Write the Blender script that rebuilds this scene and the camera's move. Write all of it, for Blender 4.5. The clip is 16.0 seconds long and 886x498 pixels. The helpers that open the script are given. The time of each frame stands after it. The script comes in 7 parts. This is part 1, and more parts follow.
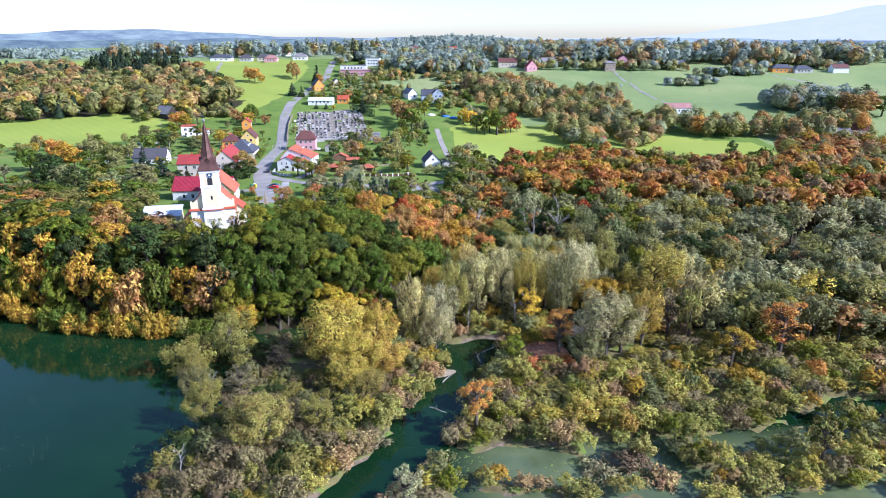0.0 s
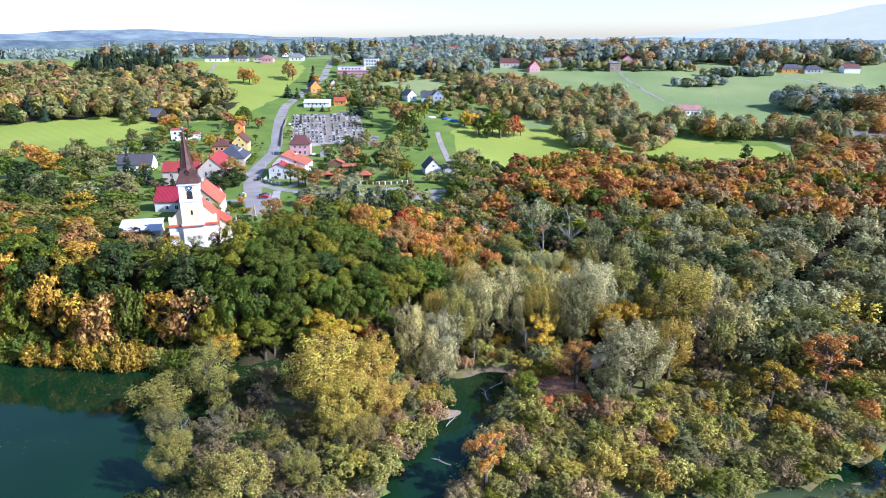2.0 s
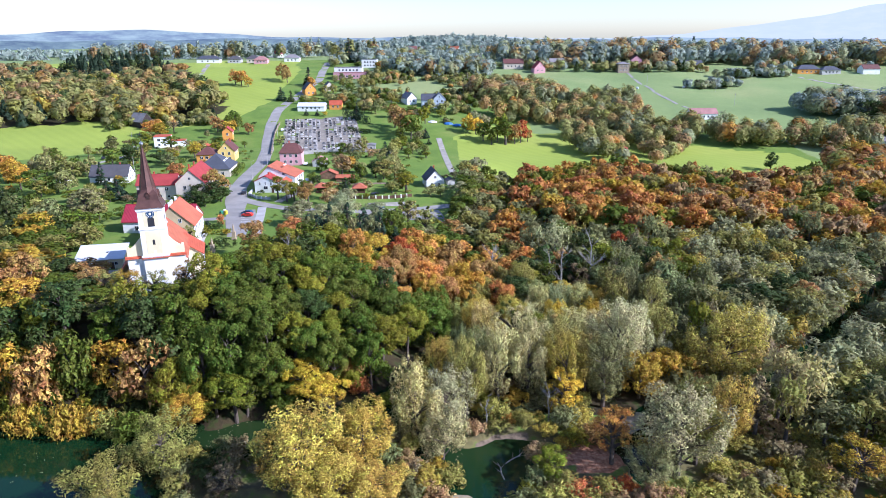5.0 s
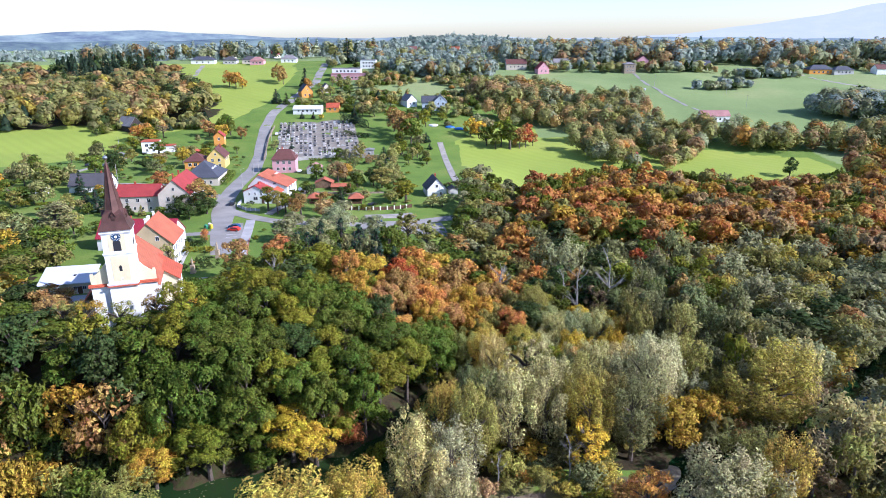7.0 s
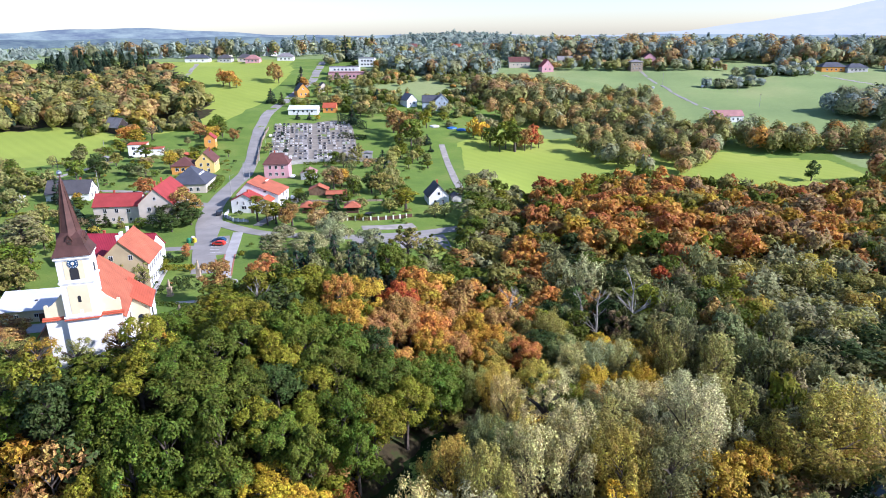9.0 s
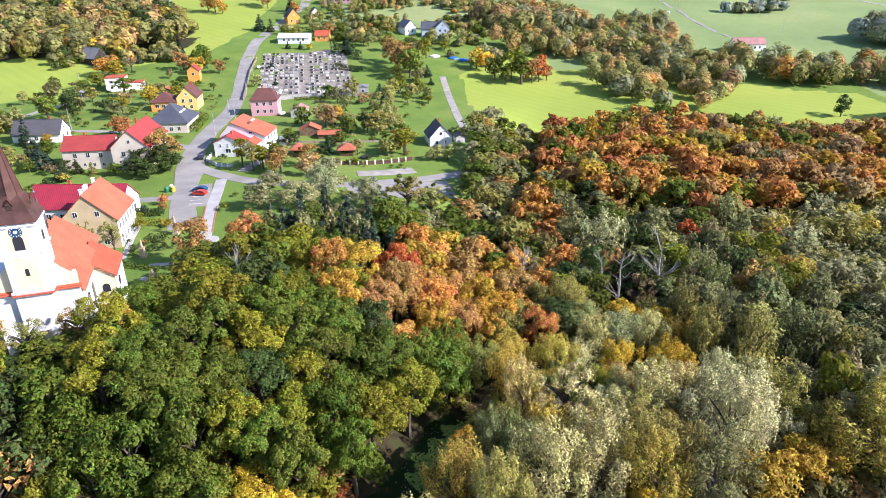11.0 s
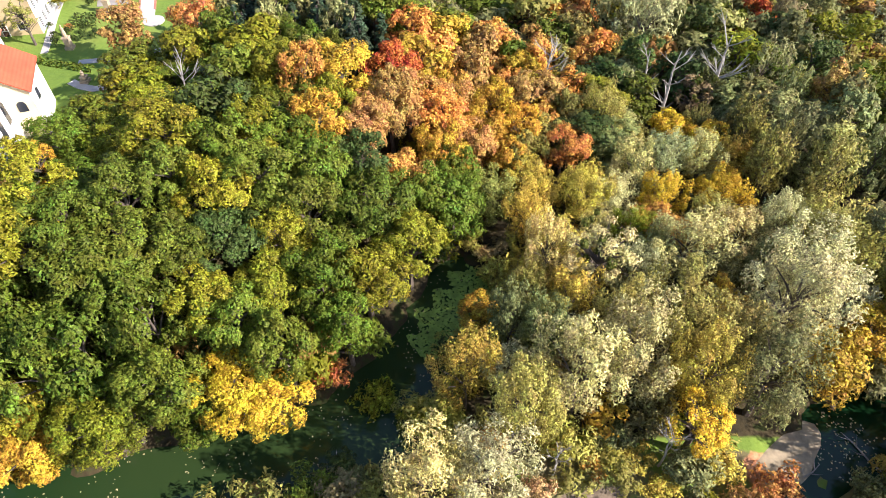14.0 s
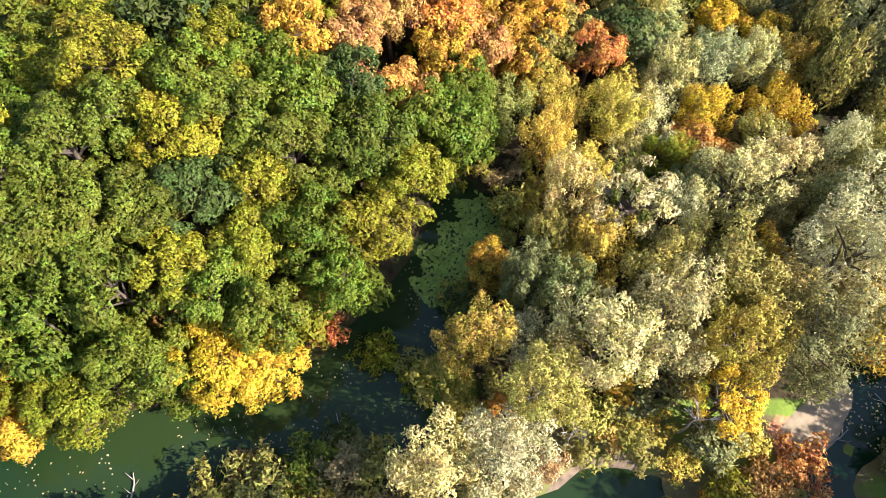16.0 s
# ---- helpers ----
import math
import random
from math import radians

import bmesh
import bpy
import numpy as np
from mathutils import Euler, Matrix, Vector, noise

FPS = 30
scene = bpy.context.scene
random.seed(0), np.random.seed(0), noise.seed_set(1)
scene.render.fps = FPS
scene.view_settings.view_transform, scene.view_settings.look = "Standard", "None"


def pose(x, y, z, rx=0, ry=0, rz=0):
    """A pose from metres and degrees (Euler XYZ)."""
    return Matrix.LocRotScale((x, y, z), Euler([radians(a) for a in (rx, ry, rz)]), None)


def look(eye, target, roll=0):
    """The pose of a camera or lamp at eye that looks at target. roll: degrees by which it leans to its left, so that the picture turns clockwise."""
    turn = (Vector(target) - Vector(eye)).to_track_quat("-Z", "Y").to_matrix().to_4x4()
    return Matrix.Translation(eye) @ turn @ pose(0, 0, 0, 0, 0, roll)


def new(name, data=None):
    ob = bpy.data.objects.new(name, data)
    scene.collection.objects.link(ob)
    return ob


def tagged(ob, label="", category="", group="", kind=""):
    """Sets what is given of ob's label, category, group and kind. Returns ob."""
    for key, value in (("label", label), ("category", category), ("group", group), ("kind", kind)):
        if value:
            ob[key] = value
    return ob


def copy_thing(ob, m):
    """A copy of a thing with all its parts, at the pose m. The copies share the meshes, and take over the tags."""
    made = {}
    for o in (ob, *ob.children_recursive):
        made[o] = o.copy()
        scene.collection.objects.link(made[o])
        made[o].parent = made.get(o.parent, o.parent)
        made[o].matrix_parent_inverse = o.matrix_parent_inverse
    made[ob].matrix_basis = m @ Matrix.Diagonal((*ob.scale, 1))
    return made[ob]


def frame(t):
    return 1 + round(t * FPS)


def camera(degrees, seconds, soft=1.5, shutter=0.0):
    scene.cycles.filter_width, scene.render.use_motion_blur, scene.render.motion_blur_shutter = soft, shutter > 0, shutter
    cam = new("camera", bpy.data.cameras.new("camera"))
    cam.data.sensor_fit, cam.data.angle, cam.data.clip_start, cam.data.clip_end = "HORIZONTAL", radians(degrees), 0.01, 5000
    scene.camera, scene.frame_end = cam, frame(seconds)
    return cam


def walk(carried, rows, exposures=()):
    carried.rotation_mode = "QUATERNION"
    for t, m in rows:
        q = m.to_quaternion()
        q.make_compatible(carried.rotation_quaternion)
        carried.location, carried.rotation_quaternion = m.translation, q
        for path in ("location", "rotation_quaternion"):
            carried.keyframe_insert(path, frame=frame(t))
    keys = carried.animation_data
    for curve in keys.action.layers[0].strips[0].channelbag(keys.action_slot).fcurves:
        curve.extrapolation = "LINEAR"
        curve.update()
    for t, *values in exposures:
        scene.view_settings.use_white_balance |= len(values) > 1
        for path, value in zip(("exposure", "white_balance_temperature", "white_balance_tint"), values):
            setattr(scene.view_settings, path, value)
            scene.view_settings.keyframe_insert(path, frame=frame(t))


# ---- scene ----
cam = camera(68.8, 16.0, soft=.8)
METRES, EYE, TILT, LEAN, TURN = 150.0, 79.0, -18.3, 0.0, 0.0
ROWS = [
    (0.0, 0.0, 0.0, 0.0, 0.0, -0.0, -0.0),
    (0.5, -0.0013, 0.0294, 0.0093, -0.02, -0.01, 0.02),
    (1.0, -0.0028, 0.0591, 0.0187, -0.03, -0.01, 0.02),
    (1.5, -0.004, 0.0889, 0.028, -0.03, -0.01, 0.06),
    (2.0, -0.0053, 0.1185, 0.0377, -0.03, -0.01, 0.06),
    (2.5, -0.0064, 0.1484, 0.0472, -0.02, -0.01, 0.08),
    (3.0, -0.0078, 0.1782, 0.0568, -0.03, -0.01, 0.08),
    (3.5, -0.0091, 0.2084, 0.0663, -0.02, -0.01, 0.09),
    (4.0, -0.0105, 0.2381, 0.0759, -0.02, -0.01, 0.11),
    (6.5, -0.0162, 0.3881, 0.1236, 0.03, 0.02, 0.19),
    (7.0, -0.0177, 0.4179, 0.1331, 0.03, 0.01, 0.23),
    (7.5, -0.0191, 0.4477, 0.1426, 0.03, 0.0, 0.26),
    (8.0, -0.0207, 0.4771, 0.1523, 0.04, -0.02, 0.26),
    (10.5, -0.0295, 0.6263, 0.1975, 0.01, -2.72, 0.44),
    (11.0, -0.0312, 0.6557, 0.207, -0.01, -6.36, 0.45),
    (11.5, -0.0328, 0.6852, 0.2167, -0.04, -10.23, 0.45),
    (12.0, -0.0347, 0.7147, 0.2262, -0.09, -14.1, 0.44),
    (12.5, -0.0361, 0.7444, 0.2362, -0.12, -18.03, 0.45),
    (13.0, -0.0379, 0.774, 0.2461, -0.17, -21.99, 0.41),
    (13.5, -0.0393, 0.8034, 0.2558, -0.22, -25.92, 0.38),
    (14.0, -0.0403, 0.8334, 0.2655, -0.21, -29.85, 0.38),
    (14.5, -0.0421, 0.8629, 0.2749, -0.26, -33.69, 0.33),
    (15.0, -0.0427, 0.8926, 0.2843, -0.19, -37.56, 0.37),
    (15.5, -0.0438, 0.9223, 0.2935, -0.18, -41.42, 0.35),
    (16.0, -0.0451, 0.9519, 0.3027, -0.19, -45.26, 0.34),
]
EXPOSURES = [(0.0, .98, 5100, 22), (8.0, .9, 5250, 22), (10.3, .92, 5550, 21), (11.0, 1.16, 5700, 20), (13.0, 1.45, 6150, 18), (16.0, 1.8, 6450, 19)]
walk(cam, [(t, pose(0, 0, EYE, TILT, LEAN, TURN) @ pose(METRES * x, METRES * y, METRES * z, 90 + pitch, roll, yaw)) for t, x, y, z, yaw, pitch, roll in ROWS], EXPOSURES)

# ---- light: clear autumn noon, the sun off to the right ----
SUN_EL, SUN_AZ = radians(33), math.atan2(.95, -.31)   # azimuth from +y towards +x
sun = new("sun", bpy.data.lights.new("sun", "SUN"))
sun.data.energy, sun.data.angle, sun.data.color = 4.5, radians(.6), (1.0, .92, .8)
sun_way = Vector((math.sin(SUN_AZ) * math.cos(SUN_EL), math.cos(SUN_AZ) * math.cos(SUN_EL), math.sin(SUN_EL)))
sun.matrix_world = look(sun_way * 500, (0, 0, 0))
world = bpy.data.worlds.new("sky")
scene.world = world
world.use_nodes = True
wn = world.node_tree
sky = wn.nodes.new("ShaderNodeTexSky")
sky.sky_type, sky.sun_disc, sky.sun_elevation, sky.sun_rotation = "NISHITA", False, SUN_EL, SUN_AZ
sky.air_density, sky.dust_density, sky.ozone_density = 1.0, .5, 1.0
wn.nodes["Background"].inputs["Strength"].default_value = 0.1
wn.links.new(sky.outputs[0], wn.nodes["Background"].inputs["Color"])


# ---- materials ----
class Nodes:
    """A small wrapper to write node materials shortly."""

    def __init__(self, name):
        self.mat = bpy.data.materials.new(name)
        self.mat.use_nodes = True
        self.tree = self.mat.node_tree
        self.shader = self.tree.nodes["Principled BSDF"]

    def node(self, kind, **values):
        n = self.tree.nodes.new("ShaderNode" + kind)
        for key, value in values.items():
            n.inputs[key.replace("_", " ")].default_value = value
        return n

    def link(self, a, b):
        self.tree.links.new(a, b)

    def place(self):
        return self.node("NewGeometry").outputs["Position"]

    def noise(self, scale, detail=4.0, where=None, rough=.55):
        n = self.node("TexNoise", Scale=scale, Detail=detail, Roughness=rough)
        self.link(where or self.place(), n.inputs["Vector"])
        return n.outputs["Fac"]

    def ramp(self, fac, *stops):
        n = self.node("ValToRGB")
        e = n.color_ramp.elements
        while len(e) < len(stops):
            e.new(.5)
        for el, (p, c) in zip(e, stops):
            el.position, el.color = p, (*c, 1) if len(c) == 3 else c
        self.link(fac, n.inputs["Fac"])
        return n.outputs["Color"]

    def mix(self, fac, a, b, how="MIX"):
        n = self.tree.nodes.new("ShaderNodeMix")
        n.data_type, n.blend_type = "RGBA", how
        for sock, v in ((n.inputs[0], fac), (n.inputs[6], a), (n.inputs[7], b)):
            if isinstance(v, (int, float)):
                sock.default_value = v
            elif isinstance(v, tuple):
                sock.default_value = (*v, 1)
            else:
                self.link(v, sock)
        return n.outputs[2]

    def maths(self, op, a, b=0.0):
        n = self.tree.nodes.new("ShaderNodeMath")
        n.operation = op
        for sock, v in zip(n.inputs, (a, b)):
            if isinstance(v, (int, float)):
                sock.default_value = v
            else:
                self.link(v, sock)
        return n.outputs[0]

    def bump(self, fac, strength, dist):
        n = self.node("Bump", Strength=strength, Distance=dist)
        self.link(fac, n.inputs["Height"])
        self.link(n.outputs[0], self.shader.inputs["Normal"])

    def done(self, colour, rough=.8, metal=0.0, spec=.4):
        s = self.shader
        if isinstance(colour, tuple):
            s.inputs["Base Color"].default_value = (*colour, 1)
        else:
            self.link(colour, s.inputs["Base Color"])
        if isinstance(rough, (int, float)):
            s.inputs["Roughness"].default_value = rough
        else:
            self.link(rough, s.inputs["Roughness"])
        s.inputs["Metallic"].default_value, s.inputs["Specular IOR Level"].default_value = metal, spec
        return self.mat


def tint(c, k):
    return tuple(min(1, v * k) for v in c)


def plain(name, c, rough=.8, metal=0.0, scale=.6, amount=.25, relief=.0, fine=8.0):
    """A surface with stains at a large and grain at a small scale."""
    n = Nodes(name)
    a = n.ramp(n.noise(scale), (.3, tint(c, 1 - amount)), (.7, tint(c, 1 + amount * .6)))
    col = n.mix(n.maths("MULTIPLY", n.noise(fine, 3), amount), a, tint(c, .55))
    if relief:
        n.bump(n.noise(fine * 2, 3), .4, relief)
    return n.done(col, rough, metal)


def tiles(name, c, pitch=.3, metal=0.0, rough=.75, ribs=False):
    """Roof covering: courses down the slope, or standing ribs, with weathering."""
    n = Nodes(name)
    co = n.node("TexCoord").outputs["Object"]
    w = n.node("TexWave", Scale=.314 / pitch, Distortion=.2, Detail=1.0)
    w.bands_direction = "Y" if ribs else "Z"
    n.link(co, w.inputs["Vector"])
    a = n.ramp(n.noise(.35, 5), (.3, tint(c, .78)), (.7, tint(c, 1.12)))
    a = n.mix(n.maths("MULTIPLY", n.noise(3.0, 4), .3), a, tint(c, .5))
    n.bump(w.outputs["Fac"], .7, .05)
    return n.done(n.mix(n.maths("MULTIPLY", w.outputs["Fac"], .18), a, tint(c, .55)), rough, metal)


def foliage(name, fixed=None):
    """Leaves: each tree's own colour, leaf by leaf variation, light through the leaf."""
    n = Nodes(name)
    geo = n.node("NewGeometry")
    info = n.node("ObjectInfo")
    if fixed:
        rgb = n.node("RGB")
        rgb.outputs[0].default_value = (*fixed, 1)
        base = rgb.outputs[0]
    else:
        base = info.outputs["Color"]
    isl = geo.outputs["Random Per Island"]
    where = n.node("TexCoord").outputs["Object"]
    spread = .2 if fixed else .36
    k = n.ramp(isl, (0, (1 - spread,) * 3), (.55, (1.0,) * 3), (1, (1 + spread * 1.2,) * 3))
    col = n.mix(1.0, base, k, "MULTIPLY")
    hue = n.node("HueSaturation")
    n.link(col, hue.inputs["Color"])
    patch = n.noise(.55 if not fixed else .12, 3, where)
    n.link(n.maths("ADD", n.maths("MULTIPLY", patch, .09 if fixed else .13), n.maths("ADD", n.maths("MULTIPLY", isl, .035), .4375 if fixed else .4175)), hue.inputs["Hue"])
    n.link(n.maths("ADD", n.maths("MULTIPLY", patch, .6), .7), hue.inputs["Value"])
    hue.inputs["Saturation"].default_value = 1.0
    # single leaves and the small shadows between them, put into the colour
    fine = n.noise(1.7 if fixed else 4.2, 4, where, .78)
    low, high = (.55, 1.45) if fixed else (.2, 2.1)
    dapple_shade = n.ramp(fine, (.34, (low,) * 3), (.5, (.98,) * 3), (.66, (high,) * 3))
    leafy = n.mix(1.0, hue.outputs[0], dapple_shade, "MULTIPLY")
    s = n.shader
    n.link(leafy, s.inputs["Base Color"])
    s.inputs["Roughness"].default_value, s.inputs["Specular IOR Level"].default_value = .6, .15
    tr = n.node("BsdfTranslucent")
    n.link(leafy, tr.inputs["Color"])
    m = n.node("MixShader", Fac=.4 if fixed else .3)
    n.link(s.outputs[0], m.inputs[1])
    n.link(tr.outputs[0], m.inputs[2])
    n.link(m.outputs[0], n.tree.nodes["Material Output"].inputs["Surface"])
    return n.mat


def ground_material():
    n = Nodes("ground")
    pos = n.place()

    def attr(name):
        a = n.tree.nodes.new("ShaderNodeAttribute")
        a.attribute_name = name
        return a.outputs["Fac"]
    edge = n.maths("MULTIPLY", n.maths("SUBTRACT", n.noise(.22, 5), .5), .9)
    soft = lambda name: n.ramp(n.maths("ADD", attr(name), edge), (.42, (0, 0, 0)), (.58, (1, 1, 1)))
    lawn = n.ramp(n.noise(.06, 6), (.3, (.12, .19, .03)), (.5, (.17, .25, .038)), (.72, (.25, .28, .065)))
    lawn = n.mix(n.maths("MULTIPLY", n.noise(1.2, 6), .6), lawn, (.06, .11, .02))
    field = n.ramp(n.noise(.012, 5), (.3, (.26, .325, .05)), (.55, (.325, .385, .06)), (.75, (.38, .41, .085)))
    # far slopes: duller green, also paled and blued to imitate haze
    pasture = n.ramp(n.noise(.016, 6), (.3, (.19, .255, .09)), (.5, (.235, .3, .105)), (.72, (.3, .33, .13)))
    pasture = n.mix(n.maths("MULTIPLY", n.noise(.3, 5), .35), pasture, (.09, .13, .05))
    mow = n.node("TexWave", Scale=.07, Distortion=1.5, Detail=2.0)
    mow.bands_direction = "DIAGONAL"
    n.link(pos, mow.inputs["Vector"])
    field = n.mix(n.maths("MULTIPLY", mow.outputs["Fac"], .08), field, (.1, .15, .02))
    field = n.mix(n.maths("MULTIPLY", n.noise(1.6, 4), .3), field, (.08, .13, .015))
    litter = n.ramp(n.noise(.5, 7), (.3, (.022, .019, .01)), (.5, (.05, .038, .018)), (.62, (.035, .05, .012)), (.8, (.1, .06, .03)))
    mud = n.ramp(n.noise(.7, 6), (.35, (.09, .07, .05)), (.7, (.26, .2, .14)))
    marsh = n.ramp(n.noise(.3, 6), (.3, (.1, .085, .045)), (.5, (.17, .15, .06)), (.64, (.13, .2, .03)), (.8, (.28, .22, .12)))
    col = n.mix(soft("field"), lawn, field)
    col = n.mix(soft("pasture"), col, pasture)
    col = n.mix(soft("wood"), col, litter)
    col = n.mix(soft("marsh"), col, marsh)
    col = n.mix(soft("mud"), col, mud)
    fallen = n.ramp(n.noise(1.4, 7), (.3, (.2, .085, .045)), (.5, (.4, .19, .1)), (.7, (.52, .3, .17)))
    col = n.mix(soft("leaf_fall"), col, fallen)
    n.bump(n.noise(1.5, 6), .6, .25)
    return n.done(col, .95, spec=.2)


def water_material():
    n = Nodes("water")
    col = n.ramp(n.noise(.03, 4), (.35, (.004, .021, .007)), (.65, (.008, .032, .011)))
    # shallow marsh pools, clouded with pale silt
    at = n.node("SeparateXYZ")
    n.link(n.place(), at.inputs[0])
    east = n.maths("SUBTRACT", n.maths("MULTIPLY", at.outputs[0], .09), .1)
    near = n.maths("SUBTRACT", 11.6, n.maths("MULTIPLY", at.outputs[1], .097))
    south = n.maths("MULTIPLY", n.maths("SUBTRACT", at.outputs[1], 79), .12)
    both = n.maths("MINIMUM", n.maths("MINIMUM", n.maths("MINIMUM", east, south), near), n.ramp(n.noise(.12, 4), (.3, (.55,) * 3), (.7, (1,) * 3)))
    silt = n.ramp(n.maths("MAXIMUM", both, 0.0), (.0, (0, 0, 0)), (1, (1, 1, 1)))
    col = n.mix(silt, col, (.13, .16, .075))
    # the creek under the hill is thick with fine green silt
    col = n.mix(n.ramp(n.maths("MINIMUM", n.maths("MINIMUM", n.maths("MULTIPLY", n.maths("SUBTRACT", at.outputs[1], 146), .06), n.maths("MULTIPLY", n.maths("ADD", at.outputs[0], 64), .05)), n.maths("MULTIPLY", n.maths("SUBTRACT", 24, at.outputs[0]), .08)), (0, (0, 0, 0)), (1, (.8, .8, .8))), col, (.024, .042, .013))
    n.bump(n.noise(1.1, 3), .05, .05)
    n.shader.inputs["IOR"].default_value = 1.33
    return n.done(col, .06, spec=.5)


MAT = {
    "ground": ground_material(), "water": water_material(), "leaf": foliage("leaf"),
    "bark": plain("bark", (.12, .095, .075), .95, scale=1.5, amount=.5, relief=.05), "dead": plain("dead_wood", (.36, .33, .29), .9, scale=1.2, amount=.4),
    "asphalt": plain("asphalt", (.29, .27, .245), .92, scale=.15, amount=.22), "gravel": plain("gravel", (.34, .31, .27), .95, scale=.3, amount=.3),
    "paving": plain("paving", (.42, .4, .38), .9, scale=.3, amount=.18), "earth": plain("trodden_earth", (.27, .235, .185), .95, scale=.3, amount=.35), "kerb": plain("kerb", (.45, .44, .42), .9), "brick_edge": plain("brick_edge", (.36, .15, .1), .9),
    "white": plain("white_render", (.8, .79, .76), .9, scale=.4, amount=.08, fine=3), "cream": plain("cream_render", (.72, .62, .40), .9, scale=.4, amount=.1),
    "beige": plain("beige_render", (.6, .52, .42), .9, scale=.3, amount=.12), "tan": plain("tan_render", (.52, .4, .23), .9, scale=.3, amount=.15),
    "pink": plain("pink_render", (.62, .33, .36), .9, scale=.3, amount=.1), "yellow": plain("yellow_render", (.7, .5, .16), .9, scale=.3, amount=.1),
    "orange": plain("orange_render", (.66, .3, .06), .9, scale=.3, amount=.1), "grey": plain("grey_render", (.5, .49, .47), .9, scale=.4, amount=.2),
    "blue": plain("pale_blue_render", (.45, .52, .58), .9), "stone": plain("stone_wall", (.34, .27, .2), .95, scale=1.2, amount=.4, relief=.05),
    "roof_red": tiles("red_roof", (.36, .05, .045)), "roof_crimson": tiles("crimson_metal_roof", (.34, .03, .05), .5, 0, .5, True), "roof_orange": tiles("orange_tile_roof", (.44, .13, .065)),
    "roof_brick": tiles("brick_red_tile_roof", (.48, .1, .045)), "roof_slate": tiles("slate_roof", (.075, .08, .1)), "roof_dark": tiles("dark_roof", (.09, .085, .09)),
    "roof_brown": tiles("brown_roof", (.14, .055, .045)), "roof_white": plain("white_sheet_roof", (.62, .63, .65), .5, scale=.2, amount=.1), "roof_copper": plain("brown_copper", (.13, .062, .048), .5, .35, scale=.5, amount=.35),
    "roof_grey": tiles("grey_roof", (.25, .23, .23)), "roof_pink": tiles("faded_pink_roof", (.4, .2, .18)),
    "glass": plain("window_glass", (.03, .035, .045), .12, scale=.5, amount=.3), "frame": plain("white_frame", (.75, .74, .72), .6), "dark": plain("dark_metal", (.03, .03, .035), .6),
    "door": plain("brown_door", (.1, .05, .03), .6), "wood": plain("timber", (.2, .12, .07), .85, scale=1, amount=.4), "wood_dark": plain("dark_timber", (.045, .033, .028), .85, scale=1, amount=.4),
    "concrete": plain("concrete", (.42, .4, .38), .9, scale=.5, amount=.2), "hedge": None, "chrome": plain("metal", (.5, .5, .5), .35, .9), "rubber": plain("rubber", (.02, .02, .02), .8),
    "granite": plain("granite", (.22, .22, .225), .45, scale=1, amount=.3), "granite_dark": plain("dark_granite", (.05, .05, .055), .3, scale=1, amount=.3), "marble": plain("pale_stone", (.62, .6, .57), .7, scale=1, amount=.2),
    "car_red": plain("red_car_paint", (.55, .04, .02), .25, amount=.03), "car_blue": plain("blue_car_paint", (.03, .07, .14), .25, amount=.03), "car_dark": plain("dark_car_paint", (.03, .032, .04), .25, amount=.03), "car_white": plain("white_car_paint", (.75, .75, .75), .3, amount=.03),
    "bale": plain("white_wrap", (.8, .8, .8), .5), "tarp": plain("blue_tarp", (.04, .16, .45), .5), "plastic_yellow": plain("yellow_plastic", (.65, .5, .03), .5), "plastic_green": plain("green_plastic", (.03, .2, .1), .5), "sandstone": plain("sandstone", (.42, .33, .22), .9, scale=2, amount=.3), "gilt": plain("gilt", (.7, .45, .12), .35, .9),
}
MAT["hedge"] = MAT["leaf"]


def ease(a, b, v):
    k = np.clip((v - a) / (b - a), 0.0, 1.0)
    return k * k * (3 - 2 * k)


def ripple(x, y):
    """Gentle unevenness of the land, in about -1 to 1."""
    return (np.sin(x * .071 + 1.3 * np.sin(y * .043)) + np.sin(y * .083 + 1.7 * np.sin(x * .037)) + np.sin((x + y) * .19) * .5 + np.sin((x - 1.3 * y) * .31) * .35) / 2.85


def off_line(x, y, pts):
    """Distance in plan from a polyline."""
    best = np.full(np.broadcast(x, y).shape, 1e9)
    for (ax, ay), (bx, by) in zip(pts, pts[1:]):
        k = np.clip(((x - ax) * (bx - ax) + (y - ay) * (by - ay)) / ((bx - ax) ** 2 + (by - ay) ** 2), 0, 1)
        best = np.minimum(best, np.hypot(x - ax - k * (bx - ax), y - ay - k * (by - ay)))
    return best


# (line of the water's middle, half its width)
CREEKS = (
    (((-75, 156), (-53, 158.5), (-37, 163), (-26, 166), (-17, 171), (-11, 178), (-7.5, 186), (-3, 193)), 5.8),
    (((-26, 70), (-16, 95), (-7, 110), (-2, 124), (2, 138), (9, 150), (12, 156)), 7.0),
    (((4, 150), (-6, 160), (-14, 168)), 4.0),
    (((150, 250), (108, 209), (86, 189), (72, 177), (58, 168), (44, 167)), 5.2), (((46, 167), (38, 165), (34, 158), (36, 150)), 3.2),
    (((2, 104), (16, 105), (30, 102), (44, 101)), 6.0), (((30, 110), (44, 111)), 3.0), (((56, 112), (66, 113), (80, 115)), 4.0), (((4, 92), (45, 90), (80, 95)), 6.0),
    (((78, 120), (92, 126), (110, 122)), 3.0), (((60, 140), (70, 138)), 2.0),
)


def lake_shore(x):
    """Where the church hill meets the lake and the creek."""
    return np.interp(x, (-260, -160, -130, -108, -80, -60, -48, -36, -20, 0), (205, 186, 175, 166.5, 162, 162, 164, 167, 173, 182)) + .8 * np.sin(x * .31)


